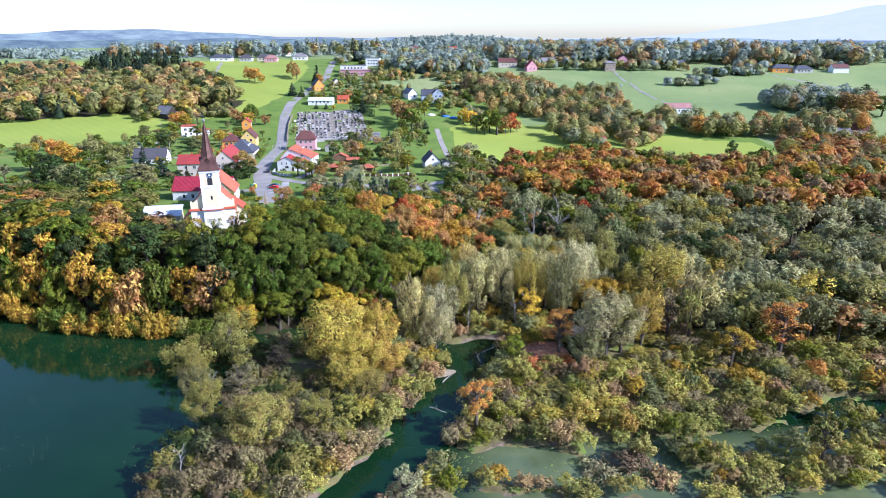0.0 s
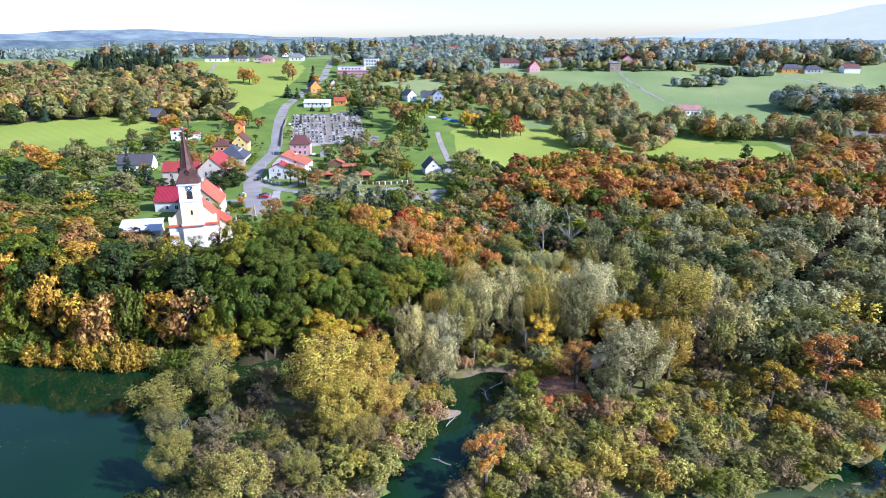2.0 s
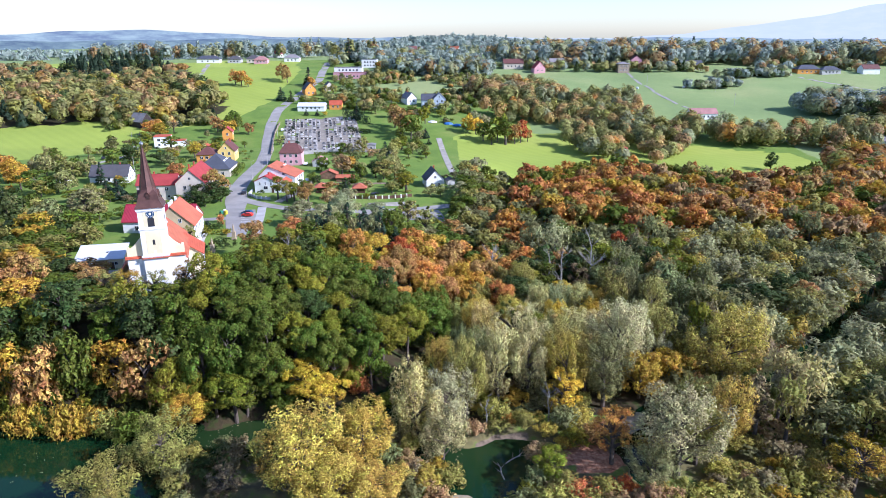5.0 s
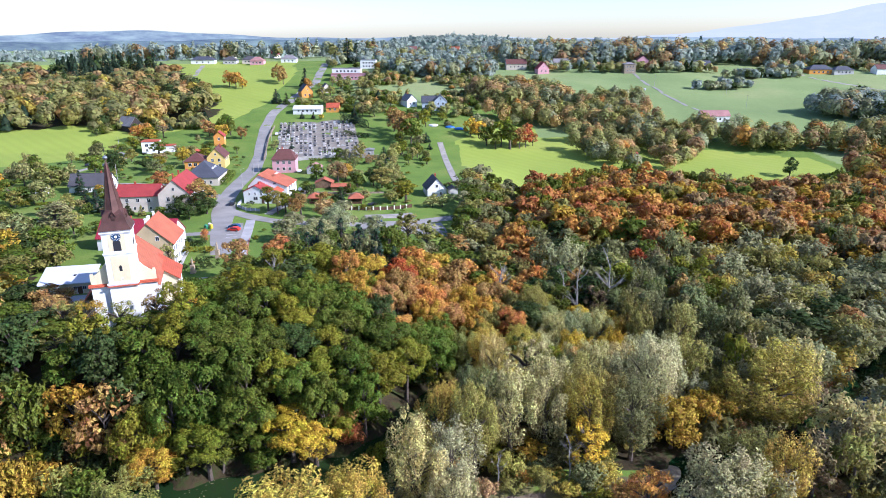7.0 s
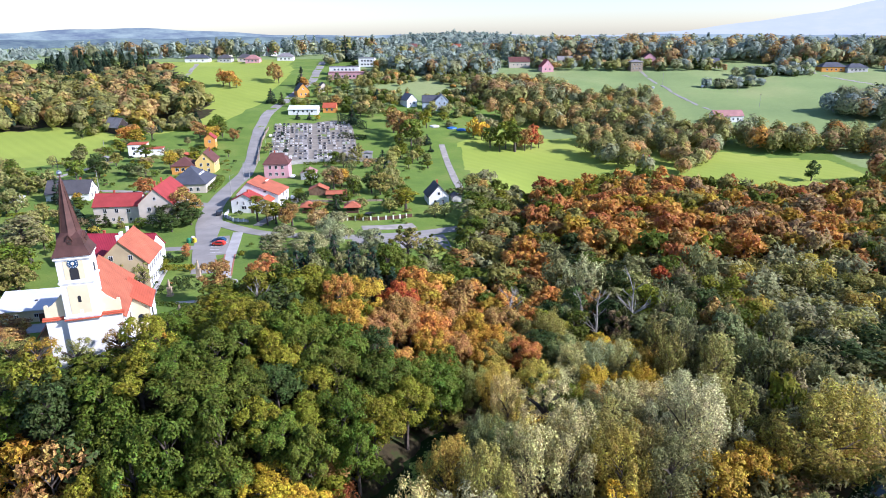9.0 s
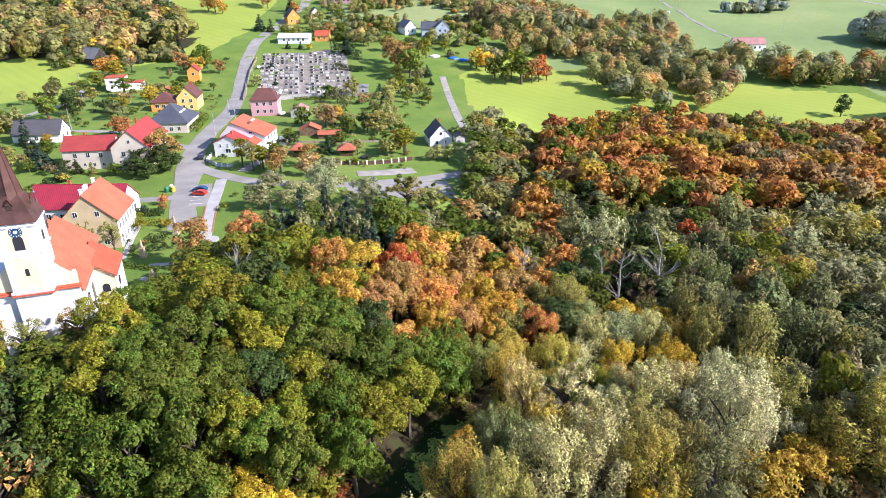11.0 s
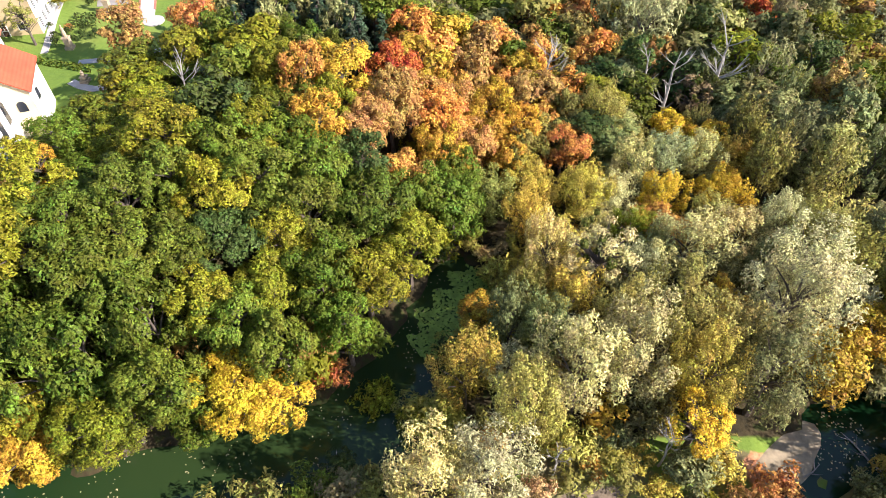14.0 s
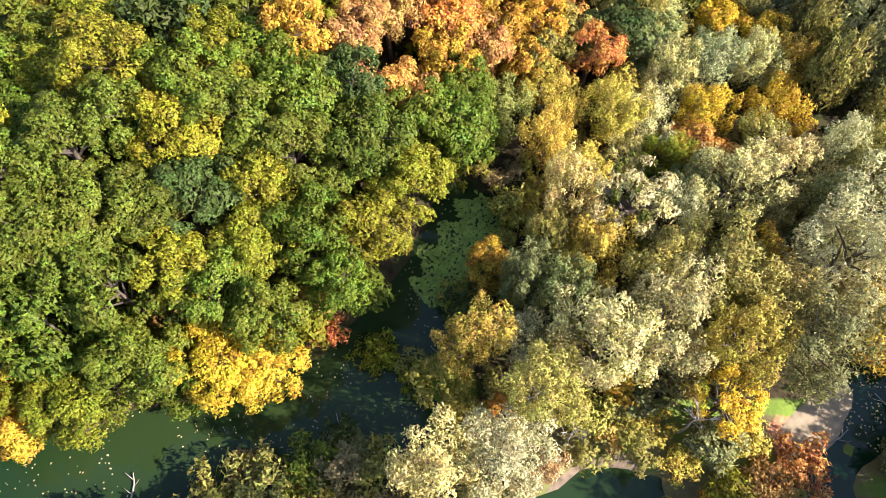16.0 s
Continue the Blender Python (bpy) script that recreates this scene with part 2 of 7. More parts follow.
def hill_inside(x, y):
    """Metres inside the foot of the church hill."""
    shore = lake_shore(x)
    foot = -9 + (y - 186) * .27 + 2.5 * np.sin(y * .09)
    a, b = y - shore, foot - x
    k = np.clip(.5 + .5 * (b - a) / 14, 0, 1)
    return b * (1 - k) + a * k - 14 * k * (1 - k)


def height(x, y):
    """The land's height over the water."""
    x, y = np.asarray(x, float), np.asarray(y, float)
    r = ripple(x, y)
    jag = 1.1 * np.sin(x * .57 + 2 * np.sin(y * .33)) + .8 * np.sin(y * .71 + 1.5 * np.sin(x * .41))
    flood = .75 + .45 * r + 2.0 * ease(200, 330, y) + 6 * ease(330, 430, y)
    for pts, half in CREEKS:
        flood = flood - 2.4 * (1 - ease(half * .45, half * 1.25, off_line(x, y, pts) + 1.2 * r + jag))
    # the open lake on the left
    lake = ease(-4, 5, (-53 + 2 * np.sin(y * .11) - .25 * np.maximum(78 - y, 0)) - x) * ease(190, 168, y)
    lake = np.maximum(lake, ease(84, 74, y + 3 * r + .12 * np.abs(x)))
    flood = flood * (1 - lake) - 3.0 * lake
    d = hill_inside(x, y)
    top = 15.0 + .4 * r - 3.0 * ease(-70, 10, x) - 4 * ease(0, 60, x)
    hill = flood + (top - flood) * ease(-2, 26, d)
    # fields rise behind the village to a crest, then fall away
    rise = .135 * np.maximum(y - 440, 0)
    crest = 56 + 5 * np.sin(x * .004 + .6)
    far = np.minimum(rise, 1e9)
    back = ease(380, 470, y)
    base = hill * (1 - back) + (13.5 - 4 * ease(-40, 60, x)) * back
    z = base + far
    soft = 9.0
    z = np.where(y > 430, -soft * np.log(np.exp(-np.minimum(z, 400) / soft) + np.exp(-crest / soft)), z)
    z = z - 34 * ease(800 - 100 * ease(100, 400, x), 1500, y)
    z = z + 36 * np.exp(-((x - 10) / 260) ** 2 - ((y - 1500) / 260) ** 2)
    z = z + 1.2 * r * ease(380, 600, y)
    return z


# ---- building helpers ----
def bm_box(bm, x0, x1, y0, y1, z0, z1):
    v = [bm.verts.new(p) for p in ((x0, y0, z0), (x1, y0, z0), (x1, y1, z0), (x0, y1, z0), (x0, y0, z1), (x1, y0, z1), (x1, y1, z1), (x0, y1, z1))]
    for f in ((3, 2, 1, 0), (4, 5, 6, 7), (0, 1, 5, 4), (1, 2, 6, 5), (2, 3, 7, 6), (3, 0, 4, 7)):
        bm.faces.new([v[i] for i in f])


def bm_poly(bm, pts, n):
    """A closed prism: the polygon pts moved by the vector n."""
    a = [bm.verts.new(p) for p in pts]
    b = [bm.verts.new(Vector(p) + Vector(n)) for p in pts]
    bm.faces.new(a[::-1])
    bm.faces.new(b)
    for i in range(len(a)):
        j = (i + 1) % len(a)
        bm.faces.new((a[i], a[j], b[j], b[i]))


def bm_tube(bm, path, radii, sides=6):
    """A tapered tube along a path."""
    rings = []
    for i, p in enumerate(path):
        d = (Vector(path[min(i + 1, len(path) - 1)]) - Vector(path[max(i - 1, 0)])).normalized()
        u = d.orthogonal().normalized()
        w = d.cross(u)
        rings.append([bm.verts.new(Vector(p) + radii[i] * (u * math.cos(6.2832 * k / sides) + w * math.sin(6.2832 * k / sides))) for k in range(sides)])
    for a, b in zip(rings, rings[1:]):
        for k in range(sides):
            bm.faces.new((a[k], a[(k + 1) % sides], b[(k + 1) % sides], b[k]))
    bm.faces.new(rings[0][::-1])
    bm.faces.new(rings[-1])


def bm_lathe(bm, profile, sides=12, turn=0.0):
    """A turned solid from (radius, height) pairs."""
    rings = [[bm.verts.new((max(r, .004) * math.cos(turn + 6.2832 * k / sides), max(r, .004) * math.sin(turn + 6.2832 * k / sides), z)) for k in range(sides)] for r, z in profile]
    for a, b in zip(rings, rings[1:]):
        for k in range(sides):
            bm.faces.new((a[k], a[(k + 1) % sides], b[(k + 1) % sides], b[k]))
    bm.faces.new(rings[0][::-1])
    bm.faces.new(rings[-1])


def part(name, bm, material, parent=None, label="", at=None):
    """Links a bmesh as one mesh object under a thing or a part."""
    me = bpy.data.meshes.new(name)
    bmesh.ops.recalc_face_normals(bm, faces=bm.faces)
    bm.to_mesh(me)
    bm.free()
    me.materials.append(MAT[material] if isinstance(material, str) else material)
    ob = new(name, me)
    if parent:
        ob.parent = parent
    if at is not None:
        ob.matrix_basis = at
    if label:
        ob["label"] = label
    return ob


def again(ob, parent, at):
    """The same piece once more, on the same mesh."""
    o = new(ob.name.split(".")[0], ob.data)
    o.parent, o.matrix_basis = parent, at
    return o


def thing(name, label, category, at, group=""):
    e = new(name)
    e.empty_display_size = .5
    e.matrix_basis = at
    return tagged(e, label, category, group)


def land(x, y):
    return float(height(x, y))


# ---- where the woods, fields and marsh lie ----
def wood_back(x):
    """The far edge of the beech wood."""
    return np.interp(x, (-12, 5, 8, 40, 80, 112, 122, 150, 178, 260), (300, 318, 352, 354, 366, 357, 352, 350, 352, 352))


def wood_mask(x, y):
    x, y = np.asarray(x, float), np.asarray(y, float)
    d = hill_inside(x, y)
    front = np.interp(x, (-160, -122, -112, -104, -92, -84, -66, -60, -53, -46, -40, -30, -12, 0, 6), (262, 250, 222, 206, 204, 191, 191, 208, 224, 238, 252, 262, 264, 268, 300))
    front = np.where(x > 5, wood_back(x), front)
    on_hill = (d > -3) & (y < front) & (x > -260)
    flood = (d <= -3) & (y > np.where(x < -4, 190, np.where(x < 8, 150, 169 - 17 * ease(45, 70, x)))) & (y < wood_back(x)) & (x > -60)
    return on_hill | flood


def west_wood(x, y):
    """The old wood beyond the long field."""
    front = np.interp(x, (-640, -316, -249, -203), (470, 476, 492, 494))
    side = np.interp(y, (490, 515, 560, 650, 720), (-203, -164, -172, -230, -262))
    return (y > front) & (x < side) & (y < 735) & (x > -620)


def field_mask(x, y):
    """Hay meadows: the long field on the left, the meadow past the beech wood and the slopes behind."""
    left = (x < np.interp(y, (380, 430, 470, 500, 560, 700, 900), (-205, -185, -205, -150, -136, -140, -190))) & (y > np.interp(x, (-420, -230, -185, -140), (360, 392, 425, 470)))
    meadow = (x > 6 + (460 - y) * .05) & (y > wood_back(x) + 4) & (y < np.interp(x, (0, 30, 80, 120, 200, 300), (462, 500, 520, 470, 440, 430))) & (x < 215)
    return left | meadow


def pasture_mask(x, y):
    """Duller grazed slopes behind the valley, their green also paled for haze."""
    return ((y > 480 + .15 * np.abs(x - 100)) & (x > 60)) | ((y > 560) & (x > -90) & (x <= 60)) | (y > 800) | ((x > 215) & (y > 420))


def build_ground():
    def axis(*runs):
        out = []
        for a, b, step in runs:
            out += list(np.arange(a, b, step))
        return np.array(out + [runs[-1][1]], float)
    xs = axis((-4800, -1200, 300), (-1200, -420, 40), (-420, -150, 9), (-150, 135, 2.6), (135, 420, 8), (420, 1200, 40), (1200, 4800, 300))
    ys = axis((-1500, -120, 120), (-120, 70, 12), (70, 235, 2.2), (235, 480, 4), (480, 900, 9), (900, 1800, 30), (1800, 4800, 200))
    X, Y = np.meshgrid(xs, ys)
    Z = height(X, Y)
    nx, ny = len(xs), len(ys)
    i = np.arange(nx * ny).reshape(ny, nx)
    faces = np.stack((i[:-1, :-1], i[:-1, 1:], i[1:, 1:], i[1:, :-1]), -1).reshape(-1, 4)
    me = bpy.data.meshes.new("ground")
    me.from_pydata(np.stack((X, Y, Z), -1).reshape(-1, 3).tolist(), [], faces.tolist())
    w = wood_mask(X, Y) | west_wood(X, Y - 9)
    d = hill_inside(X, Y)
    marsh = (d < -3) & (Y < 165) & (X > -70)
    mud = ((Z < .1) & (Z > -.3) & (Y < 240) & (d < -9) & (X < 50)) | (np.hypot(X - 7, (Y - 196) / .7) < 4)
    for name, mask in (("wood", w), ("field", field_mask(X, Y)), ("pasture", pasture_mask(X, Y)), ("marsh", marsh), ("mud", mud), ("leaf_fall", (np.hypot((X - 27) / 1.5, Y - 152.5) < 4.6) | (np.hypot(X - 33, Y - 162) < 3.2))):
        me.attributes.new(name, "FLOAT", "POINT").data.foreach_set("value", mask.astype(np.float32).ravel())
    me.polygons.foreach_set("use_smooth", np.ones(len(faces), bool))
    me.materials.append(MAT["ground"])
    return tagged(new("ground", me), "rolling land with meadows, leaf litter and muddy banks", "ground", kind="structure")


build_ground()
bm = bmesh.new()
bm_box(bm, -900, 420, -900, 262, -.02, 0)
lake = tagged(part("water", bm, "water"), "still dark green lake and creek water", "water", kind="structure")


def ribbon(name, pts, width, material, label, category="road", lift=.09, thick=.35):
    """A strip of paving that follows the land along a line."""
    fine = []
    for a, b in zip(pts, pts[1:]):
        n = max(2, int(math.hypot(b[0] - a[0], b[1] - a[1]) / 2.5))
        fine += [tuple(a[k] + (b[k] - a[k]) * i / n for k in range(len(a))) for i in range(n)]
    fine.append(tuple(pts[-1]))
    f = np.array(fine, float)
    for _ in range(3):
        f[1:-1] = (f[:-2] + 2 * f[1:-1] + f[2:]) / 4
    bm = bmesh.new()
    rows = []
    for i, p in enumerate(f):
        d = f[min(i + 1, len(f) - 1)][:2] - f[max(i - 1, 0)][:2]
        d = d / np.hypot(*d)
        half = (p[2] if len(p) > 2 else width) / 2
        row = []
        for k in range(5):
            s = (k / 2 - 1) * half
            x, y = p[0] + d[1] * s, p[1] - d[0] * s
            row.append(bm.verts.new((x, y, land(x, y) + lift)))
        rows.append(row)
    for a, b in zip(rows, rows[1:]):
        for k in range(4):
            bm.faces.new((a[k], a[k + 1], b[k + 1], b[k]))
    ext = bmesh.ops.extrude_face_region(bm, geom=list(bm.faces))
    bmesh.ops.translate(bm, verts=[g for g in ext["geom"] if isinstance(g, bmesh.types.BMVert)], vec=(0, 0, -thick))
    return tagged(part(name, bm, material), label, category, kind="structure")


ribbon("road", [(-70.5, 252, 6.0), (-72.2, 260, 7.2), (-75.8, 268, 6.6), (-79, 278, 6.0), (-81.8, 289, 7.0), (-85, 300, 9.0), (-91, 322, 7.4), (-95, 350, 7.0), (-97, 386, 7.0), (-105, 425, 7.0), (-111, 450, 7.0), (-120, 497, 7.0), (-123, 530, 7.0), (-122, 556, 7.0), (-117, 600, 7.0), (-113.5, 651, 7.0), (-120, 720, 7.0), (-124, 765, 7.0)], 7.0, "asphalt", "pale worn asphalt village street")
ribbon("side_road", [(-84, 304), (-74, 296), (-62, 289), (-46, 288), (-30, 291), (-14, 297), (2, 304), (16, 312), (30, 318)], 5.0, "asphalt", "pale asphalt side road past the gardens", lift=.1)
ribbon("car_park", [(-33, 284), (-18, 287), (-2, 291)], 13.0, "asphalt", "grey asphalt lay-by at the wood's edge", lift=.07)
ribbon("left_lane", [(-93, 326), (-100, 330), (-108, 334)], 4.5, "asphalt", "short asphalt side lane", lift=.1)
ribbon("lane", [(-124, 352), (-140, 352), (-156, 353), (-172, 358), (-186, 372), (-180, 400), (-178, 424)], 3.2, "gravel", "pale gravel farm lane between gardens")
ribbon("parking_bay", [(-71.2, 268), (-73.6, 277), (-76.6, 287)], 5.6, "asphalt", "grey parking bay with white marked spaces", lift=.11)
ribbon("footpath", [(-62.6, 247), (-63.8, 252), (-66.3, 262), (-69.4, 278), (-72.3, 291.7)], 3.2, "paving", "pale paved footpath with brick edges", "path", lift=.13)
ribbon("church_drive", [(-80, 276), (-91.4, 274.3), (-112, 272)], 4.0, "asphalt", "narrow asphalt drive behind the rectory")
ribbon("track", [(4, 366), (2, 385), (0, 410), (-2, 440), (-4.5, 464)], 3.4, "gravel", "sandy gravel farm track beside the meadow", "path")
ribbon("field_track", [(196, 528), (186, 560), (178, 600), (176, 650), (178, 700)], 2.6, "asphalt", "grey gravel farm track across the slope", "path")
ribbon("upper_track", [(-250, 760), (-235, 700), (-225, 650)], 4.0, "gravel", "brown earth track over the field", "path")
ribbon("far_track", [(330, 690), (350, 640), (376, 590)], 4.0, "gravel", "grey gravel track across the far slope", "path")

# ---- trees ----
def leaf_cards(rng, P, N, size, hang=0.0, corners=4):
    """Kite-shaped or three-cornered leaf sprays at the points P with normals N: vertices and faces."""
    n = len(P)
    T = np.cross(N, rng.normal(size=(n, 3)))
    T /= np.linalg.norm(T, axis=1)[:, None] + 1e-9
    if hang:
        T = T * (1 - hang) + np.array((0, 0, -1.0)) * hang
        T /= np.linalg.norm(T, axis=1)[:, None]
    B = np.cross(N, T)
    B /= np.linalg.norm(B, axis=1)[:, None] + 1e-9
    s = size * rng.uniform(.6, 1.35, n)[:, None]
    if corners == 3:
        w = .5 if not hang else .32 if hang < .5 else .17
        V = np.stack((P - T * s * .6 + B * s * w, P + T * s * .95 + N * s * .1, P - T * s * .5 - B * s * w), 1).reshape(-1, 3)
        return V, np.arange(3 * n).reshape(n, 3)
    wide = .52 if not hang else .34 if hang < .5 else .2
    V = np.stack((P - T * s * .62, P + B * s * wide + N * s * .12, P + T * s * .8, P - B * s * wide * .9 + N * s * .1), 1).reshape(-1, 3)
    return V, np.arange(4 * n).reshape(n, 4)


def leaf_mesh(name, V, F, S, keep):
    """Leaf sprays as a mesh, lit softly by the lobe they belong to (S), by a share also each on its own."""
    k = F.shape[1]
    A = V[F]
    G = np.cross(A[:, 1] - A[:, 0], A[:, 2] - A[:, 0])
    G /= np.linalg.norm(G, axis=1)[:, None] + 1e-9
    back = (G * S[F[:, 0]]).sum(1) < 0
    F = np.where(back[:, None], F[:, ::-1], F)
    G = np.where(back[:, None], -G, G)
    W = S * (1 - keep)
    W[F.ravel()] += np.repeat(G, k, axis=0) * keep
    W /= np.linalg.norm(W, axis=1)[:, None] + 1e-9
    me = bpy.data.meshes.new(name)
    me.from_pydata(V.tolist(), [], F.tolist(), shade_flat=False)
    me.normals_split_custom_set_from_vertices(W.tolist())
    return me


BOUGHS = {"round": (16, .36), "bushy": (14, .37), "willow": (21, .31), "tall": (17, .44), "shrub": (13, .36), "thin": (17, .23)}


def crown_lobes(rng, shape, R, z0, z1):
    """The boughs of a crown and the small lobes that each of them carries: rows of x, y, z, radius."""
    mid, half = (z0 + z1) / 2, (z1 - z0) / 2
    if shape == "cone":
        rows = []
        for k in range(70):
            f, a = rng.uniform(0, 1) ** 1.4, rng.uniform(0, 6.283)
            reach = R * (1 - f) * .8 + .1
            rows.append((reach * math.cos(a), reach * math.sin(a), z0 + (z1 - z0) * f * .97 - reach * .25, .24 * R * (1 - f) + .3))
        return np.array(rows[::6]), np.array(rows)
    count, spread = BOUGHS[shape]
    lowest = {"round": -.5, "shrub": -.45, "willow": -.75, "bushy": -.7}.get(shape, -.85)
    bulge = rng.normal(size=(6, 3))
    bulge /= np.linalg.norm(bulge, axis=1)[:, None]
    swell = rng.uniform(-.28, .3, 6)
    boughs, ways = [], []
    for k in range(count):
        best, gap = None, -1
        for tries in range(7):
            v = rng.normal(size=3)
            v /= np.linalg.norm(v)
            v[2] = max(v[2], lowest + .3 * rng.uniform())
            near = min((float(((v - w) ** 2).sum()) for w in ways), default=9)
            if near > gap:
                best, gap = v, near
        ways.append(best)
        v = best
        reach = rng.uniform(.5, .82) * (1 + float((swell * np.clip(bulge @ v, 0, 1) ** 3).sum()))
        boughs.append((v[0] * R * reach, v[1] * R * reach, mid + v[2] * half * reach * .95, R * spread * rng.uniform(.72, 1.25)))
    boughs.append((0, 0, mid + half * .35, R * spread * 1.3))
    rows = []
    for x, y, z, r in boughs:
        out = np.array((x / R, y / R, (z - mid) / half + .25))
        for k in range(8):
            u = rng.normal(size=3) + out * 1.1
            u /= np.linalg.norm(u)
            rows.append((x + u[0] * r * .74, y + u[1] * r * .74, z + u[2] * r * .66, r * rng.uniform(.3, .54)))
    return np.array(boughs), np.array(rows)


def crown_points(rng, shape, R, z0, z1, cards):
    """Points and outward directions over the lobes of a crown with an uneven outline and gaps between its boughs."""
    mid, half = (z0 + z1) / 2, (z1 - z0) / 2
    limbs, L = crown_lobes(rng, shape, R, z0, z1)
    w = L[:, 3] ** 2
    pick = rng.choice(len(L), size=int(cards * 1.9), p=w / w.sum())
    D = rng.normal(size=(len(pick), 3))
    D[:, 2] += .4
    D /= np.linalg.norm(D, axis=1)[:, None]
    stretch = np.array((1, 1, 1.25)) if shape == "willow" else np.array((1.08, 1.08, .88))
    fuzz = (.55, 1.5) if shape in ("thin", "shrub") else (.7, 1.18)
    P = L[pick, :3] + D * L[pick, 3:] * stretch * rng.uniform(*fuzz, (len(pick), 1))
    if shape in ("willow", "shrub"):
        # plumes: the lobes reach outwards and up
        way = L[pick, :3] - (0, 0, z0)
        way = way / (np.linalg.norm(way, axis=1)[:, None] + 1e-9) + (0, 0, .5)
        P = P + way * (D * way).sum(1)[:, None] * L[pick, 3:] * .6
    inside = np.zeros(len(P), bool)
    for x, y, z, r in L:
        inside |= ((P - (x, y, z)) ** 2).sum(1) < (r * .5) ** 2
    keep = np.where(~inside)[0][:cards]
    P, D = P[keep], D[keep]
    out = P - np.array((0, 0, mid - half * .4))
    out /= np.linalg.norm(out, axis=1)[:, None] + 1e-9
    N = D * .75 + out * .3 + rng.normal(size=P.shape) * .35 + (0, 0, .12)
    N /= np.linalg.norm(N, axis=1)[:, None]
    S = D * .65 + out * .45
    S /= np.linalg.norm(S, axis=1)[:, None]
    return P, N, limbs if shape != "thin" else np.concatenate((limbs, L[::4])), S


CROWN = {"round": (4.6, 2.4, 16.0), "bushy": (4.6, .5, 12.0), "willow": (4.8, .9, 14.0), "tall": (3.2, 3.5, 18.0), "cone": (3.0, 1.5, 18.0), "shrub": (2.4, .2, 4.2), "thin": (3.8, 3.0, 13.0)}


def tree_model(shape, seed, cards, size):
    """Crown and trunk meshes at the shape's own size."""
    rng = np.random.default_rng(seed)
    R, z0, z1 = CROWN[shape]
    P, N, L, S = crown_points(rng, shape, R, z0, z1, cards)
    V, F = leaf_cards(rng, P, N, size, {"willow": .35, "thin": .15, "shrub": .4}.get(shape, 0.0), 3)
    me = leaf_mesh(shape + "_crown", V, F, np.repeat(S, F.shape[1], axis=0), .6 if cards > 2500 else .45)
    me.materials.append(MAT["leaf"])
    bm = bmesh.new()
    top = z0 + (z1 - z0) * (.95 if shape == "cone" else .55)
    r0 = .03 * z1 if shape != "shrub" else .08
    lean = rng.uniform(-.4, .4, 2) * (0 if shape == "cone" else 1)
    at = lambda f: (lean[0] * f * f, lean[1] * f * f, -.8 + (top + .8) * f)
    if shape != "shrub":
        bm_tube(bm, [at(f) for f in (0, .06, .25, .5, .75, 1)], [r0 * k for k in (1.5, 1.05, .9, .75, .5, .2)], 7)
    for x, y, z, r in L:
        f = min(.95, max(.12, (z - 1.2 * math.hypot(x, y) * .6) / top))
        a = at(f) if shape != "shrub" else (x * .08, y * .08, -.3)
        m = (x * .45 + a[0] * .5, y * .45 + a[1] * .5, (a[2] + z) / 2 + .15)
        bm_tube(bm, [a, m, (x, y, z)], [r0 * .4, r0 * .26, r0 * .08], 4 if shape == "thin" else 3)
    tm = bpy.data.meshes.new(shape + "_trunk")
    bm.to_mesh(tm)
    bm.free()
    tm.materials.append(MAT["bark"])
    return me, tm


# fine models for the trees under the flight's end, lighter ones further off
MODELS = {}
for shape, counts, size in (("round", (800, 2200, 6600), .268), ("bushy", (700, 1300, 4400), .3), ("willow", (1000, 2600, 8600), .24), ("tall", (700, 1800, 4600), .27), ("thin", (600, 1400, 2800), .25), ("cone", (1700, 0, 0), .22), ("shrub", (1150, 0, 0), .152)):
    for level, n in enumerate(counts):
        for k in range(4):
            if n:
                MODELS[shape, level, k] = tree_model(shape, 40 + 20 * level + k, n, size * math.sqrt(counts[2] / n if counts[2] else 5.5))

GREEN, DEEP, LIME, YELLOW, AMBER = (.11, .14, .015), (.06, .084, .02), (.195, .195, .015), (.52, .36, .03), (.42, .265, .03)
ORANGE, RUST, RED, BROWN = (.53, .265, .055), (.45, .19, .055), (.48, .12, .035), (.37, .215, .065)
OLIVE, SILVER, CREAM, GOLD = (.28, .255, .062), (.4, .372, .17), (.48, .42, .155), (.42, .325, .055)
# HAZY and PALE hold painted haze; TAN, MOSS, SAND are lifted for it
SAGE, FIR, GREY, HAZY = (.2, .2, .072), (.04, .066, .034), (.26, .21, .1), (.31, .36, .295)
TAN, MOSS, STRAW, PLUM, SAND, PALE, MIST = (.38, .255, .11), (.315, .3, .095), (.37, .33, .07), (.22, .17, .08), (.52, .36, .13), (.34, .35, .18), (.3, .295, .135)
HUES = {GREEN: "green", DEEP: "dark green", LIME: "yellow-green", YELLOW: "bright yellow", AMBER: "amber", ORANGE: "orange", RUST: "rust-red", RED: "scarlet", BROWN: "brown",
        OLIVE: "olive-green", SILVER: "silvery grey-green", CREAM: "pale cream-yellow", GOLD: "golden-yellow", SAGE: "sage-green", FIR: "dark evergreen", GREY: "grey-brown", HAZY: "blue-green", TAN: "tan", MOSS: "moss-green", STRAW: "straw-yellow", PLUM: "dull purple-brown", SAND: "sandy orange", PALE: "pale grey-green", MIST: "misty silver-green"}
KINDS = {"round": ("oak_tree", "tree"), "bushy": ("garden_tree", "tree"), "willow": ("willow_tree", "tree"), "tall": ("alder_tree", "tree"), "thin": ("sparse_tree", "tree"), "cone": ("spruce_tree", "tree"), "shrub": ("shrub", "shrub")}
TREES = []
TREE_RNG = random.Random(7)
ORIGINALS = {}


